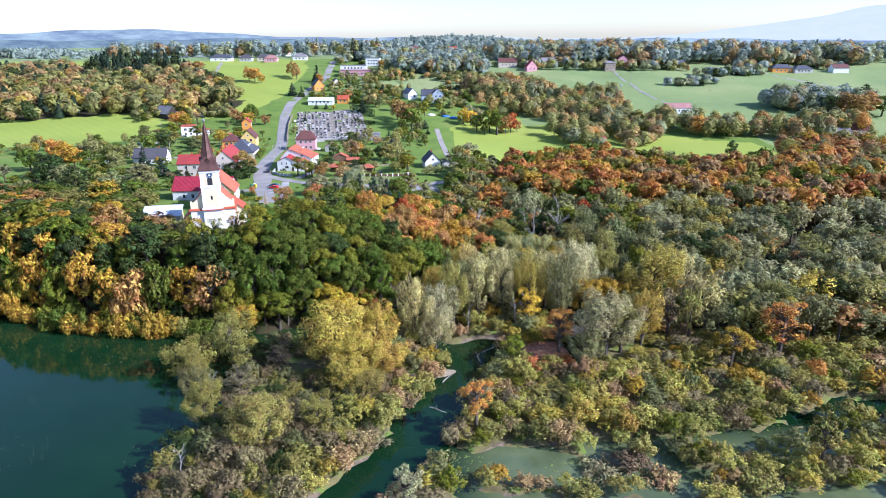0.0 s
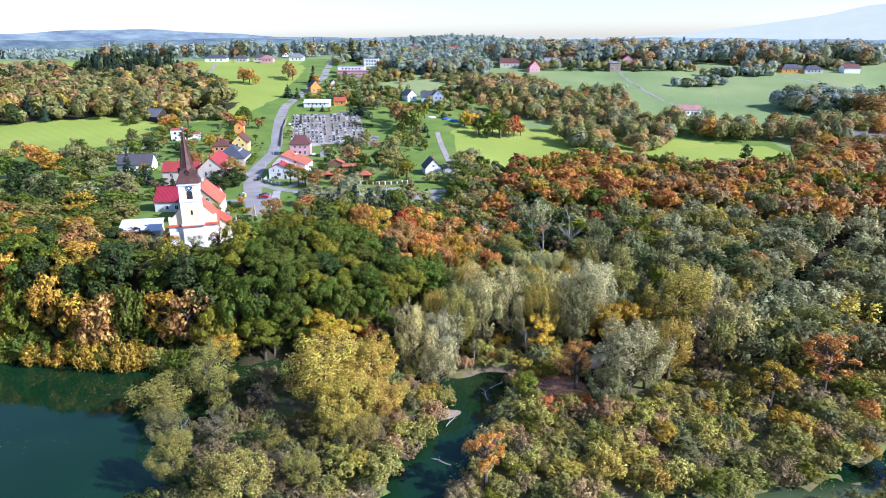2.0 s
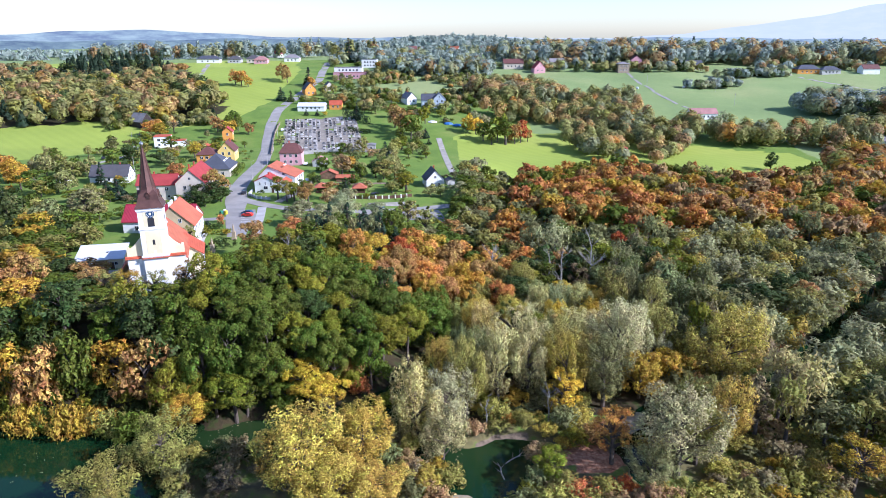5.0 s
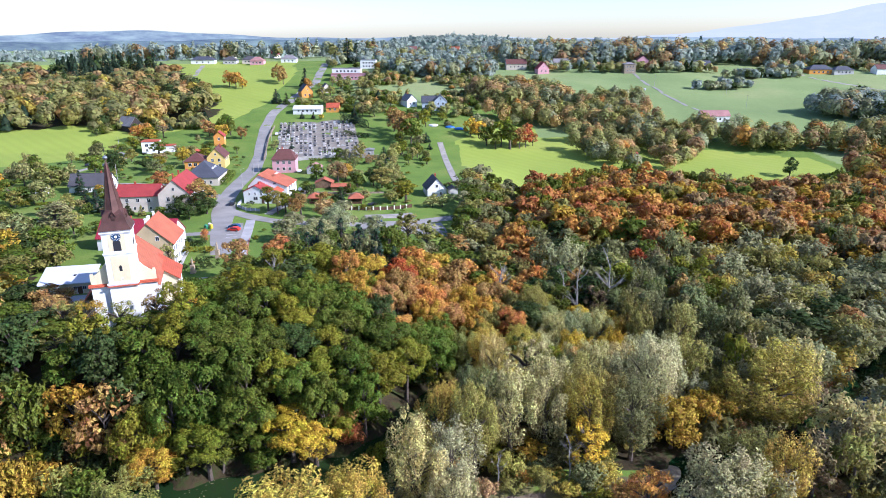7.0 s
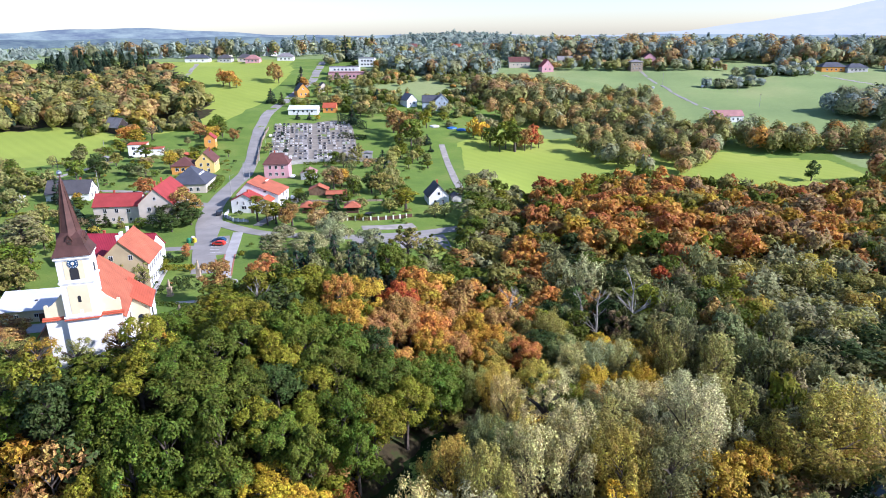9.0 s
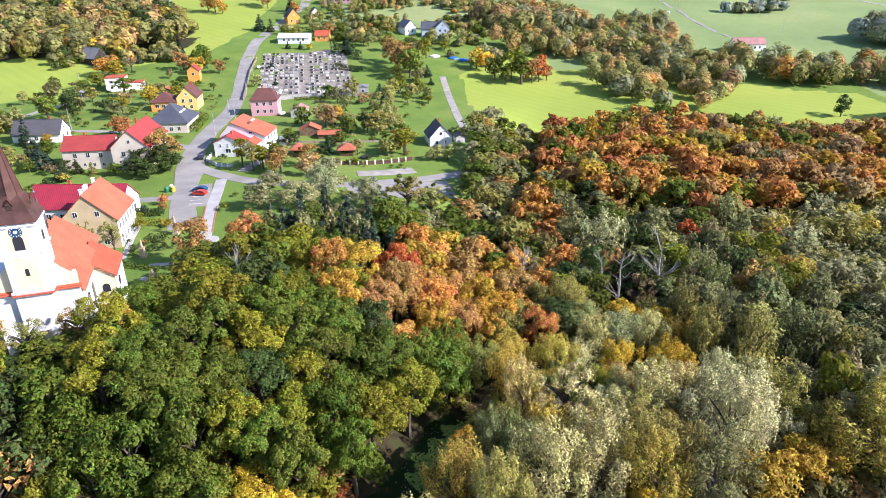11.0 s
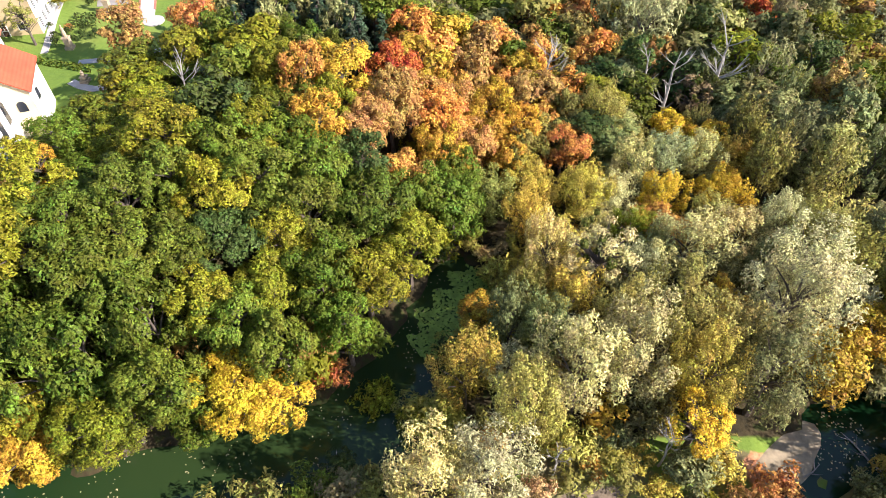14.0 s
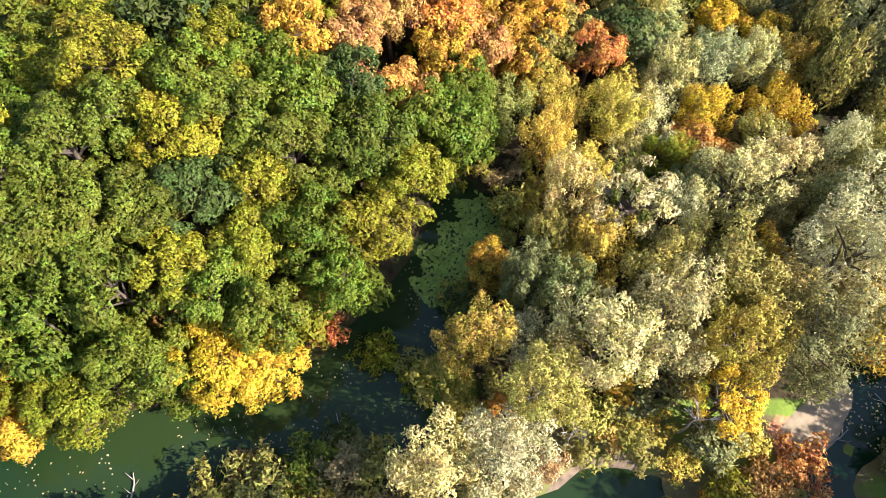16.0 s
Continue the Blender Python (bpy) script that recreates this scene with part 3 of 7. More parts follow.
def plant(shape, x, y, h, r, colour, level=0, where="in the wood", z=None):
    """One tree of that height and crown radius."""
    rng = TREE_RNG
    key = (shape, 0 if shape in ("cone", "shrub") else level, rng.randrange(4))
    name = KINDS[shape][0] if shape != "round" else "beech_tree" if colour in (ORANGE, RUST, BROWN) else "maple_tree" if colour in (YELLOW, AMBER, RED) else "oak_tree"
    kind = (*key, name)
    if kind not in ORIGINALS:
        e = new(name)
        crown, trunk = (new(n, m) for n, m in zip(("crown", "stem" if shape == "shrub" else "trunk"), MODELS[key]))
        crown.parent = trunk.parent = e
        ORIGINALS[kind] = (e, crown)
        fresh = True
    else:
        fresh = False
    R, z0, z1 = CROWN[shape]
    m = Matrix.LocRotScale((x, y, (land(x, y) if z is None else z) - .1), Euler((rng.uniform(-.05, .05), rng.uniform(-.05, .05), rng.uniform(0, 6.28))), (r / R, r / R * rng.uniform(.9, 1.1), h / z1))
    e = ORIGINALS[kind][0]
    if fresh:
        e.matrix_basis = m
    else:
        e = copy_thing(e, m)
        e.scale = m.to_scale()
    word = {"round": name.replace("_", " "), "bushy": "broad full-crowned tree", "willow": "willow with plumy crown", "tall": "slender alder tree", "thin": "half-bare tree", "cone": "spruce", "shrub": "low bushy shrub"}[shape]
    tagged(e, f"{HUES[colour]} {word} {where}", KINDS[shape][1], "shrubs" if shape == "shrub" else "trees")
    k = rng.uniform(.82, 1.2)
    for c in e.children:
        if c.name.startswith("crown"):
            c.color = (*(min(1, v * k * rng.uniform(.92, 1.08)) for v in colour), 1)
    TREES.append((x, y, r))
    return e


def dead_tree(x, y, h, seed, where):
    rng = random.Random(seed)
    e = thing("dead_tree", f"bare pale dead tree {where}", "tree", pose(x, y, land(x, y) - .2))
    bm = bmesh.new()
    bend = [(rng.uniform(-.5, .5) * f, rng.uniform(-.5, .5) * f, h * f) for f in (0, .2, .4, .6, .8, 1)]
    bm_tube(bm, bend, [h * k for k in (.022, .018, .015, .012, .008, .003)], 6)
    part("trunk", bm, "dead", e)
    bm = bmesh.new()
    for i in range(11):
        f = rng.uniform(.35, .95)
        a, l = rng.uniform(0, 6.28), h * rng.uniform(.1, .24)
        p = Vector((0, 0, h * f))
        q = p + Vector((math.cos(a) * l * .6, math.sin(a) * l * .6, l * .5))
        s = q + Vector((math.cos(a + .5) * l * .4, math.sin(a + .5) * l * .4, l * .55))
        bm_tube(bm, [p, q, s], [h * .007, h * .005, h * .0015], 4)
        for j in range(3):
            b = a + rng.uniform(-1, 1)
            bm_tube(bm, [q, q + Vector((math.cos(b), math.sin(b), .8)) * l * .45], [h * .003, .015], 3)
    part("bare_crown", bm, "dead", e)
    TREES.append((x, y, 2.0))


TUFTS = {}


def tuft(shape, k, cards):
    """A light crown for joined woods, at the shape's own size."""
    if (shape, k, cards) not in TUFTS:
        rng = np.random.default_rng(80 + k)
        R, z0, z1 = CROWN[shape]
        P, N, L, S = crown_points(rng, shape, R, z0, z1, cards * 2)
        upper = np.argsort(P[:, 2] + rng.normal(size=len(P)) * (z1 - z0) * .16)[-cards:]
        P, N, S = P[upper], N[upper], S[upper]
        TUFTS[shape, k, cards] = *leaf_cards(rng, P, N, R * (.24 if shape != "shrub" else .25) * math.sqrt(260 / cards), {"willow": .3, "shrub": .35}.get(shape, 0.0), 3), np.repeat(S, 3, axis=0)
    return TUFTS[shape, k, cards]


class Stand:
    """Woods as one mesh: many tufted crowns in a few foliage colours, on short trunks."""

    def __init__(self, seed):
        self.rng = np.random.default_rng(seed)
        self.V, self.F, self.M, self.S, self.n = [], [], [], [], 0
        self.mats = ["bark"]

    def tree(self, shape, x, y, h, r, colour, cards=260):
        rng = self.rng
        if colour not in self.mats:
            self.mats.append(colour)
        V, F, S = tuft(shape, int(rng.integers(5)), cards)
        R, z0, z1 = CROWN[shape]
        a = rng.uniform(0, 6.283)
        c, s = math.cos(a) * r / R, math.sin(a) * r / R
        z = land(x, y)
        W = np.stack((V[:, 0] * c - V[:, 1] * s + x, V[:, 0] * s + V[:, 1] * c + y, V[:, 2] * h / z1 + z), 1)
        c, s = math.cos(a), math.sin(a)
        self.put(W, F, self.mats.index(colour), np.stack((S[:, 0] * c - S[:, 1] * s, S[:, 0] * s + S[:, 1] * c, S[:, 2]), 1))
        if shape != "shrub":
            t = .016 * h
            ring = np.array(((-t, -t), (t, -t), (t, t), (-t, t)))
            T = np.concatenate((np.column_stack((ring * 1.3 + (x, y), np.full(4, z - .5))), np.column_stack((ring * .5 + (x, y), np.full(4, z + h * .6)))))
            self.put(T, np.array([f for k in range(4) for f in ((k, (k + 1) % 4, 4 + k), ((k + 1) % 4, 4 + (k + 1) % 4, 4 + k))]), 0, np.column_stack((np.tile(ring, (2, 1)) / t * .7, np.zeros(8))))

    def put(self, V, F, m, S):
        self.S.append(S)
        self.V.append(V)
        self.F.append(F + self.n)
        self.M.append(np.full(len(F), m))
        self.n += len(V)

    def add(self, x, y, h, r, colour, shape="round", cards=110):
        rng = self.rng
        z = land(x, y)
        if colour not in self.mats:
            self.mats.append(colour)
        n = cards
        D = rng.normal(size=(n, 3))
        D[:, 2] = D[:, 2] + .25
        D /= np.linalg.norm(D, axis=1)[:, None]
        if shape == "cone":
            f = rng.uniform(0, 1, n) ** 1.3
            D[:, 2] = 0
            D /= np.linalg.norm(D, axis=1)[:, None] + 1e-9
            P = np.stack((D[:, 0] * r * (1 - f), D[:, 1] * r * (1 - f), h * (.1 + .9 * f)), 1)
            N = D + (0, 0, .4)
        else:
            lobe = rng.normal(size=(11, 3))
            lobe[:, 2] = lobe[:, 2] * .9 + .25
            lobe /= np.linalg.norm(lobe, axis=1)[:, None]
            at = lobe[rng.integers(11, size=n)] * rng.uniform(.85, 1.1, 11)[rng.integers(11, size=n)][:, None]
            P = (at * .42 + D * .56 * rng.uniform(.88, 1.08, (n, 1))) * (r * 1.15, r * 1.15, h * .46) + (0, 0, h * .52)
            D = D + at * .3
            D /= np.linalg.norm(D, axis=1)[:, None]
            N = D.copy()
        N = N + (0, 0, .2) + rng.normal(size=N.shape) * .16
        N /= np.linalg.norm(N, axis=1)[:, None]
        V, F = leaf_cards(rng, P + (x, y, z), N, r * .42 * math.sqrt(110 / cards), 0.0, 3)
        self.put(V, F, self.mats.index(colour), np.repeat(D + (0, 0, .15), 3, axis=0))

    def done(self, name, label):
        me = leaf_mesh(name, np.concatenate(self.V), np.concatenate(self.F), np.concatenate(self.S), .1)
        me.polygons.foreach_set("material_index", np.concatenate(self.M).astype(np.int32))
        for c in self.mats:
            me.materials.append(MAT["bark"] if c == "bark" else far_leaf(c))
        return tagged(new(name, me), label, "woods", kind="stuff")


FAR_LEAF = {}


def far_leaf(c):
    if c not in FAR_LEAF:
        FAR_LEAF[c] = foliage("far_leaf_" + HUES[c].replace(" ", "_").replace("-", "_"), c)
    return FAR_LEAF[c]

# ---- buildings ----
def window_model(w, h, frame="frame"):
    """A framed window with its pane, standing in the plane y = 0 and facing -y."""
    bm = bmesh.new()
    t = .09
    for a in ((-w / 2 - t, -w / 2, 0, h), (w / 2, w / 2 + t, 0, h), (-w / 2 - t, w / 2 + t, h, h + t), (-w / 2 - t, w / 2 + t, -t, 0), (-.03, .03, 0, h)):
        bm_box(bm, a[0], a[1], -.06, .04, a[2], a[3])
    me = bpy.data.meshes.new("window")
    bmesh.ops.recalc_face_normals(bm, faces=bm.faces)
    bm.to_mesh(me)
    bm.free()
    me.materials.append(MAT[frame])
    bm = bmesh.new()
    bm_box(bm, -w / 2, w / 2, -.025, .03, 0, h)
    pm = bpy.data.meshes.new("pane")
    bmesh.ops.recalc_face_normals(bm, faces=bm.faces)
    bm.to_mesh(pm)
    bm.free()
    pm.materials.append(MAT["glass"])
    return me, pm


WINDOWS = {}


def window(parent, x, y, z, turn, w=1.1, h=1.4, frame="frame"):
    key = (w, h, frame)
    if key not in WINDOWS:
        WINDOWS[key] = window_model(w, h, frame)
    o = new("window", WINDOWS[key][0])
    o.parent, o.matrix_basis = parent, pose(x, y, z, 0, 0, turn)
    p = new("pane", WINDOWS[key][1])
    p.parent = o
    return o


def side_windows(parent, w, l, side, n, z, size=(1.1, 1.4), lo=.12, hi=.88):
    """A row of n windows on one side: 0 front, 1 right, 2 back, 3 left."""
    for k in range(n):
        f = lo + (hi - lo) * (k + .5) / n - .5
        x, y = ((f * w, -l / 2), (w / 2, f * l), (-f * w, l / 2), (-w / 2, -f * l))[side]
        window(parent, x, y, z, (0, 90, 180, 270)[side], *size)


def gable_body(parent, w, l, eave, ridge, wall, ridge_x=0.0, foot=-1.5):
    bm = bmesh.new()
    bm_poly(bm, [(-w / 2, -l / 2, foot), (w / 2, -l / 2, foot), (w / 2, -l / 2, eave), (ridge_x, -l / 2, ridge), (-w / 2, -l / 2, eave)], (0, l, 0))
    return part("wall", bm, wall, parent)


def gable_roof(parent, w, l, eave, ridge, roof, ridge_x=0.0, over=.45, thick=.18):
    """Two roof slopes with eaves and verges."""
    for s in (-1, 1):
        run = s * w / 2 - ridge_x
        drop = (ridge - eave) / abs(run)
        ex = s * (w / 2 + over)
        ez = eave - drop * over
        bm = bmesh.new()
        y0, y1 = -l / 2 - over * .7, l / 2 + over * .7
        pts = [(ridge_x, y0, ridge + .03), (ex, y0, ez + .03), (ex, y1, ez + .03), (ridge_x, y1, ridge + .03)]
        if s > 0:
            pts = pts[::-1]
        bm_poly(bm, pts, (0, 0, thick))
        part("roof_slope", bm, roof, parent)
    bm = bmesh.new()
    bm_tube(bm, [(ridge_x, -l / 2 - over * .7, ridge + thick + .04), (ridge_x, l / 2 + over * .7, ridge + thick + .04)], [.13, .13], 6)
    part("ridge_cap", bm, roof, parent)


def hip_roof(parent, w, l, eave, ridge, roof, over=.5, flat=0.0):
    """A hipped roof: ridge length l - w (or the share flat of l)."""
    half = max(l / 2 - w / 2, flat * l / 2, .05)
    W, L = w / 2 + over, l / 2 + over
    c = [(-W, -L, eave), (W, -L, eave), (W, L, eave), (-W, L, eave)]
    a, b = (0, -half, ridge), (0, half, ridge)
    bm = bmesh.new()
    v = [bm.verts.new(p) for p in (*c, a, b)]
    low = [bm.verts.new((p[0], p[1], p[2] - .2)) for p in c]
    for f in ((0, 1, 4), (1, 2, 5, 4), (2, 3, 5), (3, 0, 4, 5)):
        bm.faces.new([v[i] for i in f])
    for i in range(4):
        bm.faces.new((low[i], low[(i + 1) % 4], v[(i + 1) % 4], v[i]))
    bm.faces.new(low[::-1])
    part("roof", bm, roof, parent)


def chimney(parent, x, y, z0, z1, mat="roof_brick", s=.55):
    bm = bmesh.new()
    bm_box(bm, x - s / 2, x + s / 2, y - s / 2, y + s / 2, z0, z1)
    bm_box(bm, x - s / 2 - .08, x + s / 2 + .08, y - s / 2 - .08, y + s / 2 + .08, z1, z1 + .12)
    part("chimney", bm, mat, parent)


def door(parent, x, y, turn, w=1.0, h=2.05, mat="door", z=0.0):
    bm = bmesh.new()
    bm_box(bm, -w / 2, w / 2, -.05, .03, 0, h)
    d = part("door", bm, mat, parent, at=pose(x, y, z, 0, 0, turn))
    bm = bmesh.new()
    for a in ((-w / 2 - .1, -w / 2, 0, h + .1), (w / 2, w / 2 + .1, 0, h + .1), (-w / 2, w / 2, h, h + .1)):
        bm_box(bm, a[0], a[1], -.08, .03, a[2], a[3])
    part("door_frame", bm, "frame", d)


def skylight(parent, w, eave, ridge, side, f, y, ridge_x=0.0):
    """A roof window at the share f up the slope."""
    run = side * w / 2 - ridge_x
    a = math.degrees(math.atan2(ridge - eave, abs(run)))
    x, z = side * w / 2 - run * f, eave + (ridge - eave) * f + .24
    bm = bmesh.new()
    bm_box(bm, -.4, .4, -.6, .6, -.03, .05)
    part("roof_window", bm, "frame", parent, "pale roof window", pose(x, y, z, 0, side * a, 0))


def house(label, x, y, turn, w, l, eave, ridge, wall, roof, windows=(), hip=False, chimneys=(), doors=(), name="house", ridge_x=0.0, flat=0.0, group="village houses"):
    """A house whose ridge runs along its own y; windows: (side, count, sill height, (width, height))."""
    e = thing(name, label, "house" if name == "house" else name.replace("_", " "), pose(x, y, land(x, y), 0, 0, turn), group)
    if hip:
        bm = bmesh.new()
        bm_box(bm, -w / 2, w / 2, -l / 2, l / 2, -1.5, eave)
        part("wall", bm, wall, e)
        hip_roof(e, w, l, eave, ridge, roof, flat=flat)
    else:
        gable_body(e, w, l, eave, ridge, wall, ridge_x)
        gable_roof(e, w, l, eave, ridge, roof, ridge_x)
    for side, n, z, size in windows:
        side_windows(e, w, l, side, n, z, size)
    for cx, cy in chimneys:
        chimney(e, cx, cy, ridge - 1.6, ridge + .9)
    for dx, dy, dt in doors:
        door(e, dx, dy, dt)
    return e


def flat_house(label, x, y, turn, w, l, top, wall, roof, windows=(), group="village houses"):
    e = thing("house", label, "house", pose(x, y, land(x, y), 0, 0, turn), group)
    bm = bmesh.new()
    bm_box(bm, -w / 2, w / 2, -l / 2, l / 2, -1.5, top)
    part("wall", bm, wall, e)
    bm = bmesh.new()
    bm_box(bm, -w / 2 - .25, w / 2 + .25, -l / 2 - .25, l / 2 + .25, top, top + .28)
    part("roof", bm, roof, e)
    for side, n, z, size in windows:
        side_windows(e, w, l, side, n, z, size)
    return e


# ---- the church ----
def church():
    at = pose(-72.5, 197.6, 15.0, 0, 0, 18)
    e = thing("church", "white baroque church with tall brown spire and orange roofs", "church", at)
    tw = 2.85

    def block(name, mat, x0, x1, y0, y1, z0, z1, parent=e, label=""):
        bm = bmesh.new()
        bm_box(bm, x0, x1, y0, y1, z0, z1)
        return part(name, bm, mat, parent, label)
    # tower
    tower = block("tower", "white", -tw, tw, 0, 2 * tw, -3, 24.2, label="white rendered bell tower with cream panels")
    for z, out in ((12.0, .3), (18.9, .22), (23.6, .3)):
        bm = bmesh.new()
        bm_box(bm, -tw - out, tw + out, -out, 2 * tw + out, z, z + .3)
        bm_box(bm, -tw - out * .5, tw + out * .5, -out * .5, 2 * tw + out * .5, z - .22, z)
        part("cornice", bm, "white", tower)
    for z0, z1, half in ((12.7, 18.4, 1.75), (19.6, 23.2, 1.7)):
        for turn, px, py in ((0, 0, 0), (90, tw, tw), (270, -tw, tw)):
            if turn == 90:
                continue
            bm = bmesh.new()
            bm_box(bm, -half, half, -.05, .02, z0, z1)
            part("panel", bm, "cream", tower, "cream recessed panel", pose(px, py, 0, 0, 0, turn))

    def arched(w, h, mat, parent, m, name, depth=.1):
        bm = bmesh.new()
        pts = [(-w / 2, -depth, 0), (w / 2, -depth, 0)] + [(w / 2 * math.cos(a), -depth, h - w / 2 + w / 2 * math.sin(a)) for a in [math.pi * k / 10 for k in range(11)]]
        bm_poly(bm, pts, (0, depth + .02, 0))
        return part(name, bm, mat, parent, at=m)
    for turn, px, py in ((0, 0, 0), (270, -tw, tw), (180, 0, 2 * tw)):
        arched(1.5, 2.5, "dark", tower, pose(px, py, 19.6, 0, 0, turn), "belfry_opening")
        clock = new("clock")
        clock.parent, clock.matrix_basis = tower, pose(px, py - .06 if turn == 0 else py, 22.75, 90, 0, turn)
        bm = bmesh.new()
        bm_lathe(bm, [(.95, -.04), (.95, .08)], 28)
        dial = part("dial", bm, "car_blue", clock, "dark blue clock dial")
        for k in range(12):
            a = 6.2832 * k / 12
            c = Vector((math.cos(a) * .75, math.sin(a) * .75, .08))
            bm = bmesh.new()
            bm_tube(bm, [c * .85 + Vector((0, 0, .012)), c * 1.1 + Vector((0, 0, .004))], [.07, .07], 4)
            part("numeral", bm, "white", clock)
        bm = bmesh.new()
        bm_lathe(bm, [(.3, .08), (.3, .1)], 20)
        part("centre_disc", bm, "white", clock)
        bm = bmesh.new()
        bm_tube(bm, [(0, 0, .12), (.28, .3, .12)], [.05, .03], 4)
        bm_tube(bm, [(0, 0, .12), (-.1, -.62, .12)], [.04, .02], 4)
        part("pointer", bm, "gilt", clock)
        break
    arched(.8, 1.7, "dark", tower, pose(tw - .02, tw, 20, 0, 0, 90), "belfry_opening")
    arched(.55, 1.3, "dark", tower, pose(0, 0, 15.0, 0, 0, 0), "slit_window")
    window(tower, 0, -.02, 12.9, 0, .35, .5, "white")
    for turn, px, py in ((0, 0, -.02),):
        arched(2.2, 3.6, "cream", tower, pose(px, py, 1.0, 0, 0, turn), "portal_niche")
    # spire: flared skirt, broach and needle
    bm = bmesh.new()
    rings = []
    for half, z in ((tw + .5, 24.2), (tw + .3, 24.4), (tw - .45, 25.9), (tw - .8, 27.4)):
        rings.append([bm.verts.new(p) for p in [(half * math.cos(math.pi / 4 + k * math.pi / 4) * (1.414 if k % 2 == 0 else 1), tw + half * math.sin(math.pi / 4 + k * math.pi / 4) * (1.414 if k % 2 == 0 else 1), z) for k in range(8)]])
    for r, z in ((1.85, 28.4), (1.25, 31.6), (.7, 35.0), (.28, 37.8), (.1, 38.6)):
        rings.append([bm.verts.new((r * math.cos(math.pi / 4 + k * math.pi / 4), tw + r * math.sin(math.pi / 4 + k * math.pi / 4), z)) for k in range(8)])
    for a, b in zip(rings, rings[1:]):
        for k in range(8):
            bm.faces.new((a[k], a[(k + 1) % 8], b[(k + 1) % 8], b[k]))
    bm.faces.new(rings[0][::-1])
    bm.faces.new(rings[-1])
    spire = part("spire", bm, "roof_copper", e, "tall brown sheet-metal spire")
    bm = bmesh.new()
    for k in range(8):
        a = math.pi / 4 + k * math.pi / 4
        bm_tube(bm, [(1.87 * math.cos(a), tw + 1.87 * math.sin(a), 28.4), (.29 * math.cos(a), tw + .29 * math.sin(a), 37.8)], [.05, .04], 4)
    part("seams", bm, "roof_copper", spire)
    for turn in (0, 90, 180, 270):
        m = Matrix.Translation((0, tw, 0)) @ pose(0, 0, 0, 0, 0, turn)
        bm = bmesh.new()
        bm_poly(bm, [(-.42, -2.35, 26.1), (.42, -2.35, 26.1), (.42, -2.35, 27.2), (0, -2.35, 28.0), (-.42, -2.35, 27.2)], (0, 1.2, 0))
        d = part("dormer", bm, "roof_copper", spire, at=m)
        bm = bmesh.new()
        for s in (-1, 1):
            pts = [(0, -2.5, 28.05), (s * .6, -2.5, 26.95), (s * .6, -1.1, 26.95), (0, -1.1, 28.05)]
            bm_poly(bm, pts if s < 0 else pts[::-1], (0, 0, .08))
        part("dormer_roof", bm, "roof_copper", d)
        bm = bmesh.new()
        for k in range(4):
            bm_box(bm, -.3, .3, -2.4, -2.33, 26.25 + k * .25, 26.37 + k * .25)
        part("louvre", bm, "wood_dark", d)
    bm = bmesh.new()
    bm_lathe(bm, [(.05, 38.4), (.12, 38.7), (.42, 38.95), (.5, 39.2), (.42, 39.45), (.12, 39.7), (.05, 39.8)], 12)
    part("ball", bm, "chrome", spire, at=Matrix.Translation((0, tw, 0)))
    bm = bmesh.new()
    bm_tube(bm, [(0, tw, 39.6), (0, tw, 42.2)], [.06, .05], 5)
    bm_tube(bm, [(-.6, tw, 41.4), (.6, tw, 41.4)], [.05, .05], 5)
    bm_tube(bm, [(-.38, tw, 40.8), (.38, tw, 40.8)], [.05, .05], 5)
    part("cross", bm, "dark", spire)
    # nave with a curved front gable
    hw, n0, n1, eave, ridge = 6.5, 1.2, 17.5, 10.6, 18.2
    nave = block("nave", "white", -hw, hw, n0, n1, -3, eave)
    for s in (-1, 1):
        bm = bmesh.new()
        prof = [(tw - .1, 11.9), (tw - .1, 17.0), (3.6, 16.2), (4.4, 15.2), (5.3, 14.4), (5.9, 14.1), (6.0, 14.5), (6.5, 14.5), (6.6, 13.8), (6.55, 11.9)]
        pts = [(s * a, n0 - .1, z) for a, z in prof]
        bm_poly(bm, pts[::-1] if s > 0 else pts, (0, .5, 0))
        part("front_gable", bm, "cream", e, "cream scrolled front gable")
    bm = bmesh.new()
    for s in (-1, 1):
        bm_box(bm, *sorted((s * (tw + .05), s * (hw + .5))), n0 - .55, n0 + .4, 11.6, 11.9)
        bm_poly(bm, [(s * (tw + .05), n0 - .7, 11.5), (s * (hw + .6), n0 - .7, 11.5), (s * (hw + .6), n0 - .05, 12.0), (s * (tw + .05), n0 - .05, 12.0)], (0, 0, .12))
    bm_box(bm, -tw - .3, tw + .3, -.55, 0, 11.6, 11.75)
    part("gable_ledge", bm, "roof_brick", e, "red tiled ledge under the gable")
    block("front_wall", "white", -hw - .1, hw + .1, n0 - .25, n0, -3, 11.6)
    bm = bmesh.new()
    bm_poly(bm, [(-hw, 0, eave), (hw, 0, eave), (0, 0, ridge)], (0, n1 - n0 - .1, 0))
    part("gable_core", bm, "white", nave, at=pose(0, n0 + .05, 0))
    for s in (-1, 1):
        pts = [(0, n0 + .4, ridge), (s * (hw + .6), n0 + .4, eave - .55), (s * (hw + .6), n1 + .3, eave - .55), (0, n1 + .3, ridge)]
        bm = bmesh.new()
        bm_poly(bm, pts[::-1] if s > 0 else pts, (0, 0, .25))
        part("roof_slope", bm, "roof_orange", nave, "orange tiled roof slope")
